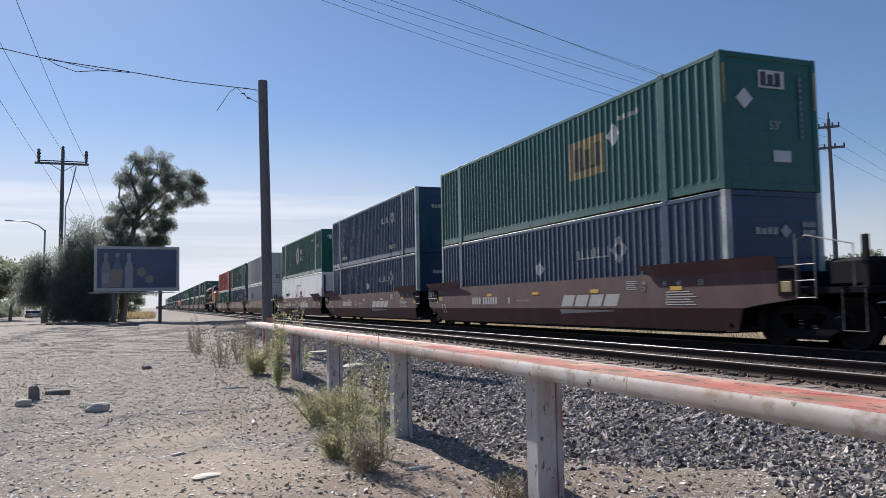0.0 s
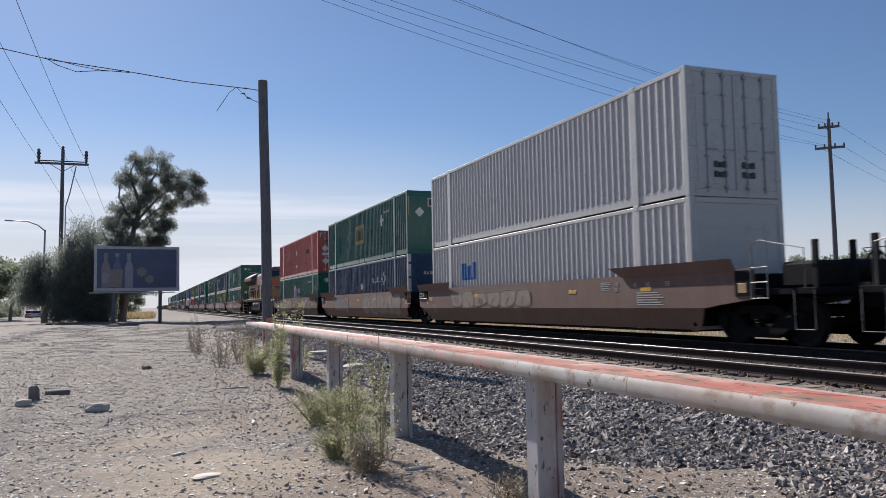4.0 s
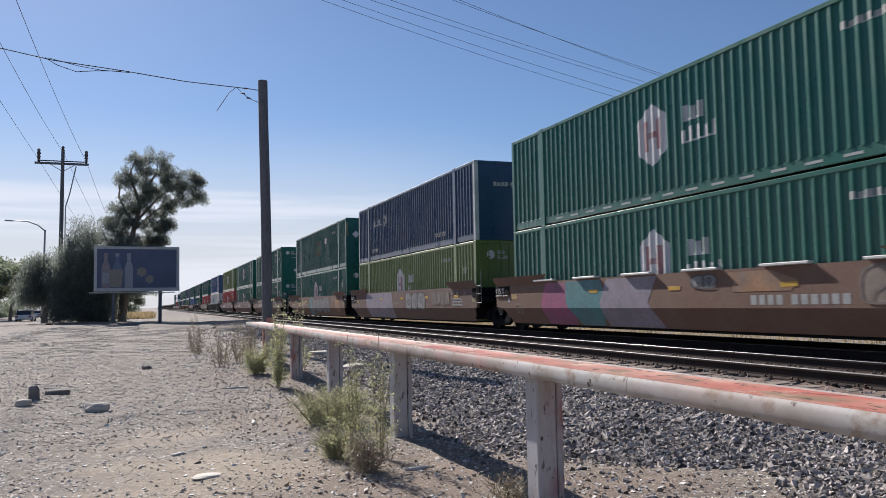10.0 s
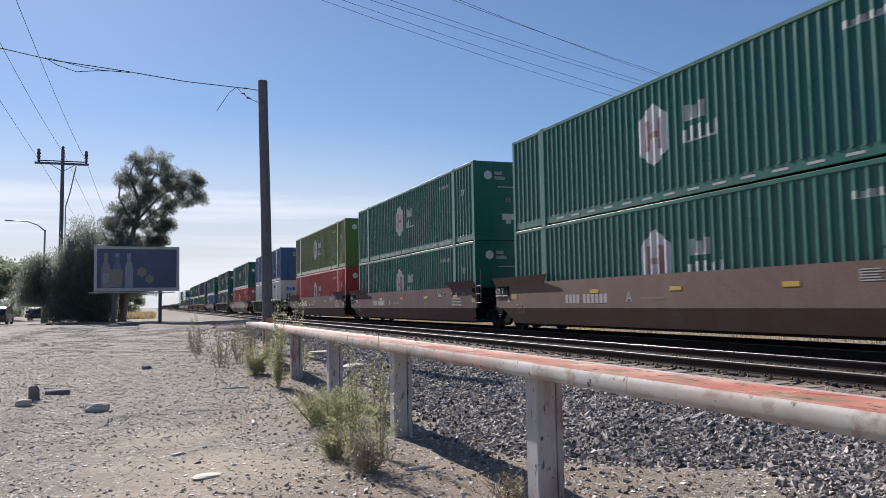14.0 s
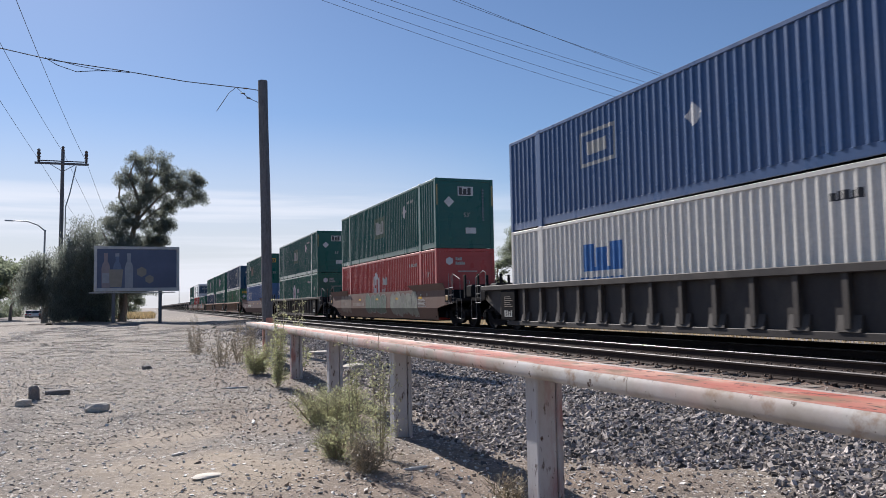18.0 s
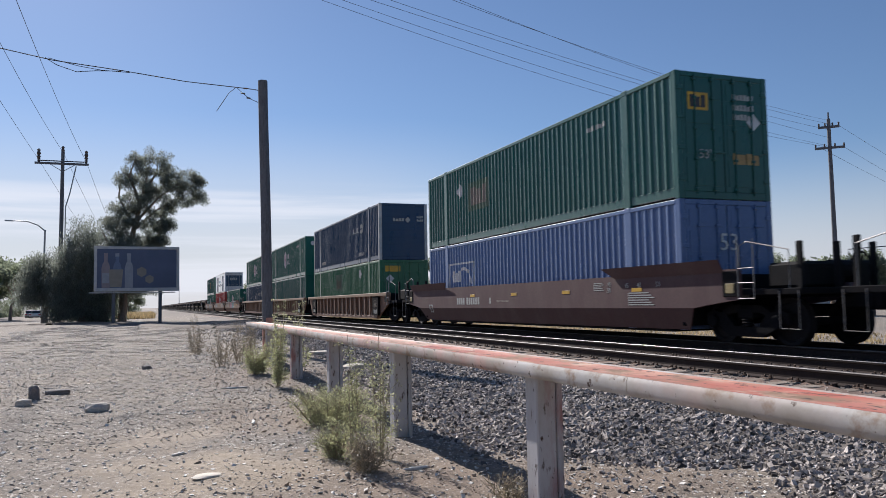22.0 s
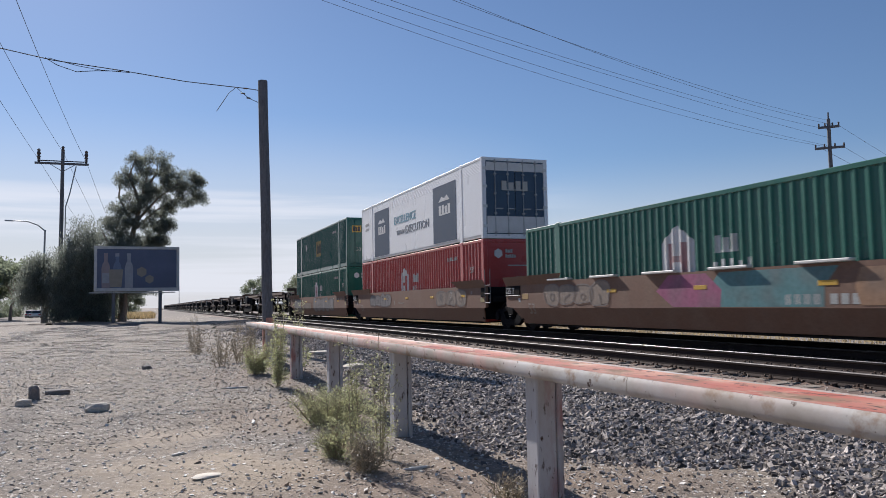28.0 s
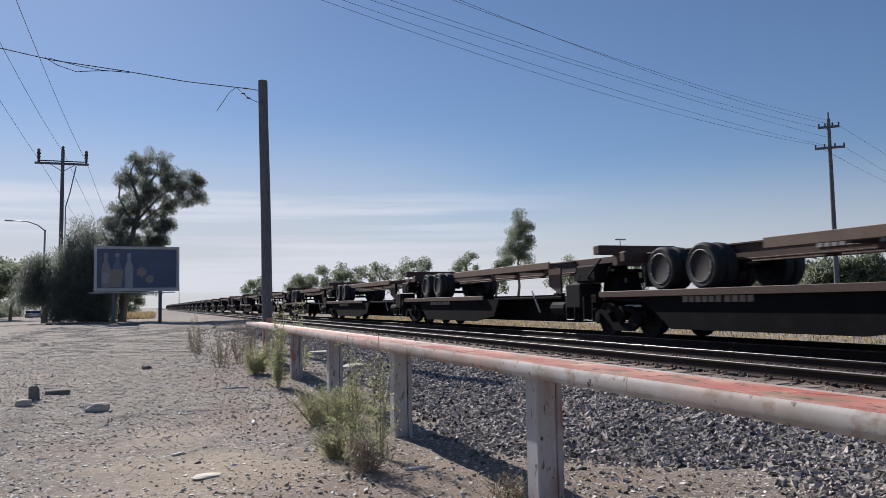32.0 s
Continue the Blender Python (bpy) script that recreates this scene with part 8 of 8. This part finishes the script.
    ob.parent = t


big_gum()


def pepper(name, label, cx, cy, w, h, seed, n=16000, low=0.6):
    """A pepper tree: a wide weeping mass of fine leaves down to near the ground."""
    t = thing(name, label, "tree")
    g = Geo()
    r = random.Random(seed)
    cs, rs = [], []
    limbs(g, (cx, cy, -0.6), (cx + 0.3, cy, h * 0.7), 0.30, seed, w * 0.55)
    for i in range(60):
        a, q = r.uniform(0, 2 * math.pi), math.sqrt(r.random())
        x, y = cx + w * q * math.cos(a), cy + 0.7 * w * q * math.sin(a)
        top = h * math.sqrt(max(0.05, 1 - (q * 0.93) ** 2)) * r.uniform(0.86, 1.05)
        for z in np.arange(low + 0.8 * r.random(), top, 1.1):
            cs.append((x + r.uniform(-0.3, 0.3), y, z))
            rs.append(r.uniform(0.7, 1.25))
    part("trunk", g, M["bark"], t, smooth=True)
    v, f = leaf_cards(cs, rs, 3 * n, 0.098, seed + 1, droop=2.2)
    ob = new("crown", raw_mesh("crown", v, f, M["leaf_dark"]))
    ob.parent = t


pepper("pepper_tree", "dense dark weeping pepper tree beside the power pole", -5.6, 79.5, 2.6, 9.4, 31, 16000, 0.2)
pepper("pepper_tree", "broad dark weeping pepper tree behind the billboard", -2.2, 80.5, 2.9, 8.0, 37, 16000, 2.6)
pepper("pepper_tree", "low dark weeping tree at the kerb", -8.9, 82.0, 2.2, 6.6, 41, 9000, 1.6)
for i, (x, y, h, s) in enumerate(((-17, 118, 7.5, 3.2), (-21, 128, 8.5, 3.6), (-26, 150, 9.0, 4.0), (-13.5, 150, 6.0, 2.6), (-30, 175, 10, 4.5), (-17.5, 190, 7.5, 3.0), (-9, 175, 6.0, 3.0), (-4, 190, 5.0, 3.0))):
    tree("street_tree", "leafy dark green tree along the street", (x, y, -0.5), h, s, 60 + i, 5000, 0.25, "leaf_mid", 1.3)
# far side of the street: a continuous dusty hedge and a row of low house fronts among the trees
def hedge(label, way, h, seed, n):
    r = np.random.default_rng(seed)
    cs, rs = [], []
    for (xa, ya), (xb, yb) in zip(way, way[1:]):
        for t in np.linspace(0, 1, 26):
            for z in np.arange(0.3, h * r.uniform(0.7, 1.15), 0.8):
                cs.append((xa + (xb - xa) * t + r.normal(0, 0.8), ya + (yb - ya) * t + r.normal(0, 0.8), z - 0.5))
                rs.append(r.uniform(0.6, 1.1))
    v, f = leaf_cards(cs, rs, n, 0.20, seed + 1, droop=0.5)
    ob = new("hedge", raw_mesh("hedge", v, f, M["leaf_mid"]))
    return tagged(ob, label, "hedge")


hedge("dusty green hedge along the far side of the street", [(-30, 118), (-28.5, 150), (-27, 190)], 3.4, 301, 15000)
hedge("ragged green shrubs where the street runs out", [(-27, 190), (-14, 215), (-2, 225)], 4.5, 302, 15000)
hedge("green suckers at the foot of the trees behind the billboard", [(-5.6, 81), (-3.2, 83)], 2.6, 303, 4000)
# beyond the railway
tree("gum_tree", "slender grey-green gum tree behind the railway", (44.2, 89.0, -0.6), 13.0, 2.3, 81, 17000, 0.11, "leaf_mid", 0.95, extra=[(44.2, 89, 7.4), (45.9, 89, 6.4), (43.0, 89, 5.6), (44.6, 89, 11.4), (44.8, 89, 10.2), (43.4, 89, 8.4), (46.0, 89, 8.0), (42.4, 89, 7.0), (44.9, 89, 12.4)])
tree("young_tree", "sparse young tree behind the railway", (38.3, 92.4, -0.6), 8.3, 1.8, 82, 3600, 0.14, "leaf_mid", 0.75)
tree("young_tree", "sparse young tree behind the railway", (42.0, 90.5, -0.6), 7.4, 1.2, 83, 1100, 0.20, "leaf_mid", 0.6)
for i, (x, y, h, s) in enumerate(((40, 118, 8.6, 3.0), (35.5, 122, 7.6, 2.6), (31, 124, 7.4, 3.0), (27.5, 127, 7.6, 3.2), (24, 130, 6.6, 2.6), (56, 96, 6.4, 2.6), (60, 98, 6.8, 2.6), (66, 96, 6.0, 2.6), (72, 80, 5.6, 3.0), (76, 76, 6.2, 3.2), (46.6, 42.6, 4.2, 1.3), (48.6, 41.0, 4.4, 1.3), (20, 160, 7, 3))):
    tree("scrub_tree", "bushy dusty green tree behind the railway", (x, y, -0.6), h, s, 100 + i, 3600, 0.18, "leaf_mid", 1.0)

# ---- billboard ----
BB = pose(-0.70, 68.0, 0, 0, 0, 3.0)
bb = thing("billboard", "weathered roadside billboard with a dark blue bottle advertisement", "billboard", m=BB)
L0, L1, Z0, Z1 = -3.22, 3.28, 2.32, 5.98
part("panel", Geo().box(L0 + 0.2, L1 - 0.2, -0.02, 0.10, Z0 + 0.26, Z1 - 0.2), M["board_navy"], bb, "navy blue printed sheet")
for a, b, c, d in ((L0, L1, Z1 - 0.22, Z1), (L0, L1, Z0, Z0 + 0.28), (L0, L0 + 0.22, Z0 + 0.28, Z1 - 0.22), (L1 - 0.22, L1, Z0 + 0.28, Z1 - 0.22)):
    part("frame", Geo().soft_box(a, b, -0.07, 0.14, c, d, 0.02), M["board_frame"], bb, "pale grey moulded frame")
part("light_bar", Geo().soft_box(L0 - 0.35, L0 + 0.9, -0.5, -0.35, Z0 - 0.16, Z0 - 0.05, 0.02), M["grey_metal"], bb)
part("catwalk", joined(Geo().soft_box(L0 + 0.4, L1 - 0.3, 0.0, 0.5, Z0 - 0.14, Z0 - 0.06, 0.01)), M["grey_metal"], bb)
for x in (-1.75, 1.80):
    part("support", Geo().soft_box(x - 0.13, x + 0.13, 0.05, 0.31, -0.9, Z0 + 0.2, 0.015), M["pole_wood"], bb, "dark timber support")


def bottle(cx, m, cap):
    pts = [(-0.30, 2.62), (0.30, 2.62), (0.32, 4.20), (0.24, 4.55), (0.13, 4.75), (0.13, 5.15), (-0.13, 5.15), (-0.13, 4.75), (-0.24, 4.55), (-0.32, 4.20)]
    b = part("printed_bottle", Geo().prism([(cx + x, z) for x, z in pts], "y", -0.026, -0.018), M[m], bb, "faded printed bottle")
    part("printed_cap", Geo().prism([(cx - 0.15, 5.15), (cx + 0.15, 5.15), (cx + 0.15, 5.42), (cx - 0.15, 5.42)], "y", -0.027, -0.018), M[cap], b)
    part("printed_label", Geo().prism([(cx - 0.26, 3.0), (cx + 0.26, 3.0), (cx + 0.26, 3.8), (cx - 0.26, 3.8)], "y", -0.031, -0.025), M["board_cream"], b)


bottle(-2.35, "board_pink", "board_pink")
bottle(-1.5, "board_blue", "board_cream")
bottle(-0.62, "board_cream", "board_cream")
part("printed_glass", Geo().prism([(-2.02, 2.66), (-1.18, 2.66), (-1.05, 4.1), (-2.12, 4.1)], "y", -0.034, -0.030), M["board_amber"], bb, "faded printed glass")
part("printed_fruit", Geo().prism(hexagon(0.35, 3.9, 0.42), "y", -0.026, -0.018), M["board_amber"], bb)
part("printed_fruit", Geo().prism(hexagon(0.95, 3.3, 0.36), "y", -0.026, -0.018), M["board_amber"], bb)

# ---- weeds by the barrier ----
def weed(name, label, x, y, stems, height, spread_r, seed, green="weed_green", leaves=900, leaf=0.028, stem_m="weed_dry", lean=0.25):
    r = random.Random(seed)
    t = thing(name, label, "weed", "weeds along the barrier")
    zg = float(ground_z(x, y)) - 0.02
    g = Geo()
    cs, rs = [], []
    for i in range(stems):
        a, q = r.uniform(0, 2 * math.pi), spread_r * math.sqrt(r.random())
        hh = height * r.uniform(0.55, 1.0)
        p0 = Vector((x + 0.35 * q * math.cos(a), y + 0.35 * q * math.sin(a), zg))
        p2 = Vector((x + q * math.cos(a) + r.uniform(-1, 1) * lean * 0.2, y + q * math.sin(a), zg + hh))
        p1 = p0.lerp(p2, 0.5) + Vector((r.uniform(-0.03, 0.03), r.uniform(-0.03, 0.03), 0))
        g.tube([p0, p1, p2], [0.006, 0.0045, 0.002], 5)
        for k in range(9):
            f = 0.12 + 0.86 * k / 9
            c = p0.lerp(p1, min(1, 2 * f)) if f < 0.5 else p1.lerp(p2, 2 * f - 1)
            w = 0.05 + 0.07 * (1 - f)
            tw = c + Vector((r.uniform(-1, 1), r.uniform(-1, 1), r.uniform(0.2, 1.0))) * w * 1.6
            g.tube([c, tw], [0.003, 0.0015], 4)
            cs += [c, tw]
            rs += [w, w * 0.8]
    part("stalk", g, M[stem_m], t, "thin dry stems")
    v, f = leaf_cards(cs, rs, leaves, leaf, seed + 3)
    ob = new("foliage", raw_mesh("foliage", v, f, M[green]))
    ob.parent = t
    return t


weed("bushy_weed", "bushy grey-green weed at the foot of the barrier", 1.98, 9.0, 60, 0.44, 0.66, 201, leaves=15000, leaf=0.011)
weed("bushy_weed", "bushy green weed at the foot of the barrier", 1.64, 7.15, 18, 0.36, 0.17, 202, leaves=4200, leaf=0.010)
weed("tall_weed", "tall flowering weed with upright stems", 1.72, 6.75, 3, 1.24, 0.08, 203, leaves=2300, leaf=0.013)
weed("tall_weed", "tall dry-tipped weed with upright stems", 2.04, 7.05, 4, 1.20, 0.12, 204, "weed_green", 1800, 0.012)
weed("dry_weed", "dry brown weed with wiry stems", 1.74, 6.40, 14, 0.36, 0.20, 205, "weed_dry", 700, 0.018)
weed("dry_weed", "low dry weed at the post's foot", 2.40, 4.95, 10, 0.22, 0.14, 209, "weed_dry", 400, 0.016)
weed("tall_weed", "tall leafy weed beside the barrier", 2.03, 13.0, 7, 1.72, 0.16, 206, leaves=4600, leaf=0.016)
weed("bushy_weed", "bushy green weed beside the barrier", 1.98, 14.9, 20, 0.70, 0.30, 207, leaves=4600, leaf=0.016)
weed("dry_weed", "wiry dead weed on the dirt", 1.52, 17.6, 8, 1.0, 0.30, 208, "weed_dry", 420, 0.022)
weed("dry_weed", "wiry dead weed on the dirt", 1.72, 19.0, 6, 0.95, 0.30, 215, "weed_dry", 380, 0.022)
weed("dry_weed", "wiry dead weed on the dirt", 1.30, 23.6, 5, 1.2, 0.14, 210, "weed_dry", 320, 0.024)
weed("dry_weed", "wiry dead weed on the dirt", 2.1, 18.9, 9, 1.1, 0.35, 211, "weed_dry", 600, 0.024)
weed("dry_weed", "wiry dead weed on the dirt", 1.30, 22.5, 8, 0.95, 0.25, 212, "weed_dry", 500, 0.03)
weed("tall_weed", "tall sparse weed beyond the barrier's end", 2.45, 19.9, 8, 1.5, 0.4, 213, "weed_dry", 900, 0.028)
weed("tall_weed", "tall sparse weed behind the barrier", 2.95, 15.4, 4, 1.55, 0.25, 214, "weed_green", 700, 0.025)


# ---- rocks and rubble on the lot ----
def lump(name, label, x, y, size, seed, material, turn=0, sink=0.15, category="rock"):
    r = random.Random(seed)
    bm = bmesh.new()
    bmesh.ops.create_icosphere(bm, subdivisions=2, radius=0.5)
    for v in bm.verts:
        n = noise.noise(v.co * 2.3 + Vector((seed, 0, 0)))
        v.co *= 1 + 0.35 * n
        v.co = Vector((max(-0.42, min(0.42, v.co.x)), max(-0.40, min(0.40, v.co.y)), max(-0.4, min(0.36, v.co.z))))
        v.co = Vector((v.co.x * size[0], v.co.y * size[1], v.co.z * size[2])) * 1.18
    me = bpy.data.meshes.new(name)
    bm.to_mesh(me)
    bm.free()
    me.materials.append(M[material])
    ob = new(name, me)
    ob.matrix_basis = pose(x, y, float(ground_z(x, y)) + size[2] * (0.47 - sink), 0, 0, turn)
    return tagged(ob, label, category, "rubble on the lot")


lump("concrete_chunk", "pale broken chunk of concrete lying on the dirt", -0.60, 11.45, (0.31, 0.22, 0.15), 1, "broken_concrete", -12)
lump("concrete_slab", "flat pale slab of broken concrete half buried", 0.47, 6.70, (0.24, 0.15, 0.028), 2, "pale_slab", 20)
lump("dark_block", "dark upright broken block", -1.54, 13.0, (0.15, 0.14, 0.26), 3, "dark_block", 5)
lump("dark_block", "dark broken block lying on its side", -1.28, 13.6, (0.36, 0.15, 0.10), 4, "dark_block", 8)
lump("broken_block", "small broken grey block", -1.60, 12.4, (0.21, 0.16, 0.12), 5, "broken_concrete", -5)
lump("broken_block", "broken grey block at the edge of the lot", -2.00, 12.8, (0.10, 0.16, 0.14), 6, "dark_block")
lump("stone", "small dark stone on the dirt", 0.03, 17.6, (0.20, 0.15, 0.11), 7, "dark_block", 30)
lump("concrete_slab", "flat pale stone half buried far off on the lot", -1.25, 29.3, (0.40, 0.35, 0.08), 8, "broken_concrete")
lump("concrete_slab", "flat pale slab lying in the ballast", 4.0, 15.5, (0.55, 0.4, 0.10), 9, "broken_concrete", 10)
lump("concrete_slab", "flat pale slab behind the barrier", 4.3, 20.0, (0.7, 0.5, 0.10), 10, "broken_concrete", 10)
for i in range(18):
    y = 4.6 * 7 ** random.random()
    x = random.uniform(-0.10 * y, 0.33 * y - 0.2)
    lump("stone", "small stone lying on the dirt", min(x, 4.6), y, [random.uniform(0.025, 0.055) * (1 + 0.02 * y) * k for k in (1.2, 1.0, 0.7)], 20 + i, random.choice(["pebble_rock", "broken_concrete", "broken_concrete"]), random.uniform(0, 180))
for i, (x, y, a, l) in enumerate(((2.15, 6.35, 12, 0.30), (1.2, 9.5, 80, 0.25), (1.35, 13.0, 5, 0.45), (0.3, 8.0, 40, 0.15))):
    lump("stick", "bleached broken stick on the dirt", x, y, (l, 0.035, 0.03), 70 + i, "sun_bleached_plank", a, 0.1, "stick")

# dry grass: along the far side of the railway and under the trees
def grass(name, label, xs, ys, h, seed, m="dry_grass"):
    r = np.random.default_rng(seed)
    n = len(xs)
    z = ground_z(xs, ys)
    a = r.uniform(0, 2 * np.pi, n)
    hh = h * r.uniform(0.5, 1.2, n)
    w = 0.02 + 0.012 * np.hypot(xs, ys) / 20
    dx, dy = np.cos(a) * w, np.sin(a) * w
    lx, ly = r.normal(0, 0.3, n) * hh, r.normal(0, 0.3, n) * hh
    v = np.stack([np.stack([xs - dx, ys - dy, z - 0.02], -1), np.stack([xs + dx, ys + dy, z - 0.02], -1), np.stack([xs + lx, ys + ly, z + hh], -1)], 1)
    ob = new(name, raw_mesh(name, v.reshape(-1, 3), np.arange(3 * n).reshape(-1, 3), M[m]))
    return tagged(ob, label, "grass", kind="stuff")


gxs, gys = rng.uniform(16.0, 26.0, 14000), rng.uniform(8, 90, 14000)
grass("dry_grass", "dry straw-coloured grass beyond the tracks", gxs, gys, 0.14, 1)
gxs, gys = rng.uniform(-3.6, 1.0, 3500), rng.uniform(98, 130, 3500)
grass("dry_grass", "dry yellow grass beyond the billboard", gxs, gys, 0.7, 2)

# ---- houses and poles far behind the railway ----
def house(x, y, w, d, h, turn, label):
    t = thing("house", label, "house", "houses beyond the railway", m=pose(x, y, -0.6, 0, 0, turn))
    part("wall", Geo().box(-w / 2, w / 2, -d / 2, d / 2, 0, h), M["house_wall"], t)
    part("roof", Geo().prism([(-w / 2 - 0.4, h - 0.05), (w / 2 + 0.4, h - 0.05), (0, h + 0.28 * w)], "y", -d / 2 - 0.4, d / 2 + 0.4), M["roof_tile"], t, "low reddish tiled roof")
    for k in (-0.25, 0.25):
        win = part("window", Geo().soft_box(-0.55, 0.55, -0.04, 0.04, 1.0, 2.1, 0.02), M["board_frame"], t, m=pose(k * w, -d / 2 - 0.02, 0))
        part("pane", Geo().box(-0.46, 0.46, -0.05, -0.042, 1.08, 2.02), M["glass"], win)


house(68, 78, 5.6, 8, 3.4, -40, "low house with a reddish tiled roof behind the railway")
house(92, 92, 12, 14, 3.4, -40, "long low house far behind the railway")
house(110, 84, 12, 14, 3.4, -30, "pale low house far behind the railway")
fl = thing("flood_lamp", "short lamp mast far behind the railway", "lamp mast")
part("lamp_post", round_pole(Geo(), (62, 92, -0.6), (62, 92, 9.4), 0.09, 0.06), M["grey_metal"], fl)
part("lamp_head", Geo().soft_box(61.2, 62.9, 91.9, 92.1, 9.2, 9.4, 0.03), M["grey_metal"], fl)
thing("far_wall", "low pale boundary wall behind the railway", "wall", kind="structure", geo=Geo().box(30, 160, 70.0, 70.3, -0.7, 1.4, pose(0, 0, 0)), material=M["house_wall"])
mast = thing("radio_mast", "thin lattice mast on the horizon", "mast", geo=Geo().tube([(34, 900, -1), (34, 900, 24)], [0.5, 0.25], 5), material=M["grey_metal"])


# ---- road vehicles ----
def motor_car(kind, paint, label, where):
    """A passenger car, +y forward: body, glasshouse, wheels, lamps."""
    tall = kind == "suv"
    c = thing("car", label, "car", "cars on the street", m=where)
    L, W, H = (2.35, 0.93, 1.78) if tall else (2.3, 0.9, 1.45)
    belt, hood = (1.05, 1.0) if tall else (0.88, 0.82)
    body = [(-L, 0.38), (-L, belt - 0.05), (-L + 0.1, belt), (L - 1.2, belt), (L - 0.15, hood - 0.08), (L, hood - 0.3), (L, 0.38), (L - 0.3, 0.28), (-L + 0.3, 0.28)]
    part("body", Geo().prism(body, "x", -W, W), M[paint], c)
    gh = [(-L + 0.08, belt), (-L + (0.25 if tall else 0.75), H - 0.08), (-L + (0.5 if tall else 1.1), H), (0.35, H), (0.6, H - 0.08), (L - 1.1, belt)]
    part("glasshouse", Geo().prism(gh, "x", -W + 0.1, W - 0.1), M["glass"], c, "dark windows")
    part("roof_panel", Geo().soft_box(-W + 0.12, W - 0.12, -L + (0.5 if tall else 1.1), 0.35, H - 0.02, H + 0.03, 0.01), M[paint], c)
    for s in (-1, 1):
        for y in (-L + 0.85, L - 0.85):
            w = part("wheel", Geo().lathe([(0.2, -0.11), (0.31, -0.11), (0.34, -0.06), (0.34, 0.06), (0.31, 0.11), (0.2, 0.11)], (0, 0, 0), "x", 16), M["rubber"], c, m=pose(s * (W - 0.08), y, 0.34))
            part("rim", Geo().lathe([(0.05, -0.115), (0.21, -0.10), (0.21, 0.10), (0.05, 0.115)], (0, 0, 0), "x", 12), M["rim"], w)
        part("tail_lamp", Geo().soft_box(min(s * 0.55, s * 0.88), max(s * 0.55, s * 0.88), -L - 0.02, -L + 0.05, belt - 0.3, belt - 0.12, 0.01), M["red_mark"], c)
        part("headlamp", Geo().soft_box(min(s * 0.55, s * 0.88), max(s * 0.55, s * 0.88), L - 0.06, L + 0.01, 0.55, 0.70, 0.01), M["bright_bar"], c)
    return c


ROAD_Z = -0.505
for x, y, k, p, lab in ((-17.6, 150, "sedan", "car_white", "white car parked up the street"), (-19.5, 160, "sedan", "car_silver", "silver car standing far up the street")):
    motor_car(k, p, lab, pose(x, y, ROAD_Z))
street_cars = []
for kind, paint, lab, y0, v in (("sedan", "car_white", "white sedan driving up the street", -32.7, 14.2), ("sedan", "car_silver", "silver sedan driving up the street", -92.4, 16.8),
                                ("suv", "car_dark", "black sport utility car driving up the street", -111.0, 16.5), ("suv", "car_green", "dark green van driving up the street", -136.0, 16.2),
                                ("suv", "car_dark", "black sport utility car driving up the street", -161.3, 16.3), ("sedan", "car_silver", "silver sedan driving up the street", -267.6, 15.8)):
    street_cars.append((motor_car(kind, paint, lab, pose(-14.0, y0, ROAD_Z)), -14.0, [(0.0, y0), (32.0, y0 + 32.0 * v)]))


# ---- what moves ----
def travelled(t):
    """Metres that the train has rolled after t seconds: it gathers a little speed."""
    return 15.3755 * t - 0.00101844 * t * t + 0.000240037 * t ** 3


def motions():
    times = [0, 4, 8, 12, 16, 20, 24, 28, 32]
    for ob, p in moving:
        walk(ob, [(t, Matrix.Translation((p.x, p.y - travelled(t), p.z))) for t in times])
    for ob, x, rows in street_cars:
        walk(ob, [(t, pose(x, y, ROAD_Z)) for t, y in rows])


motions()
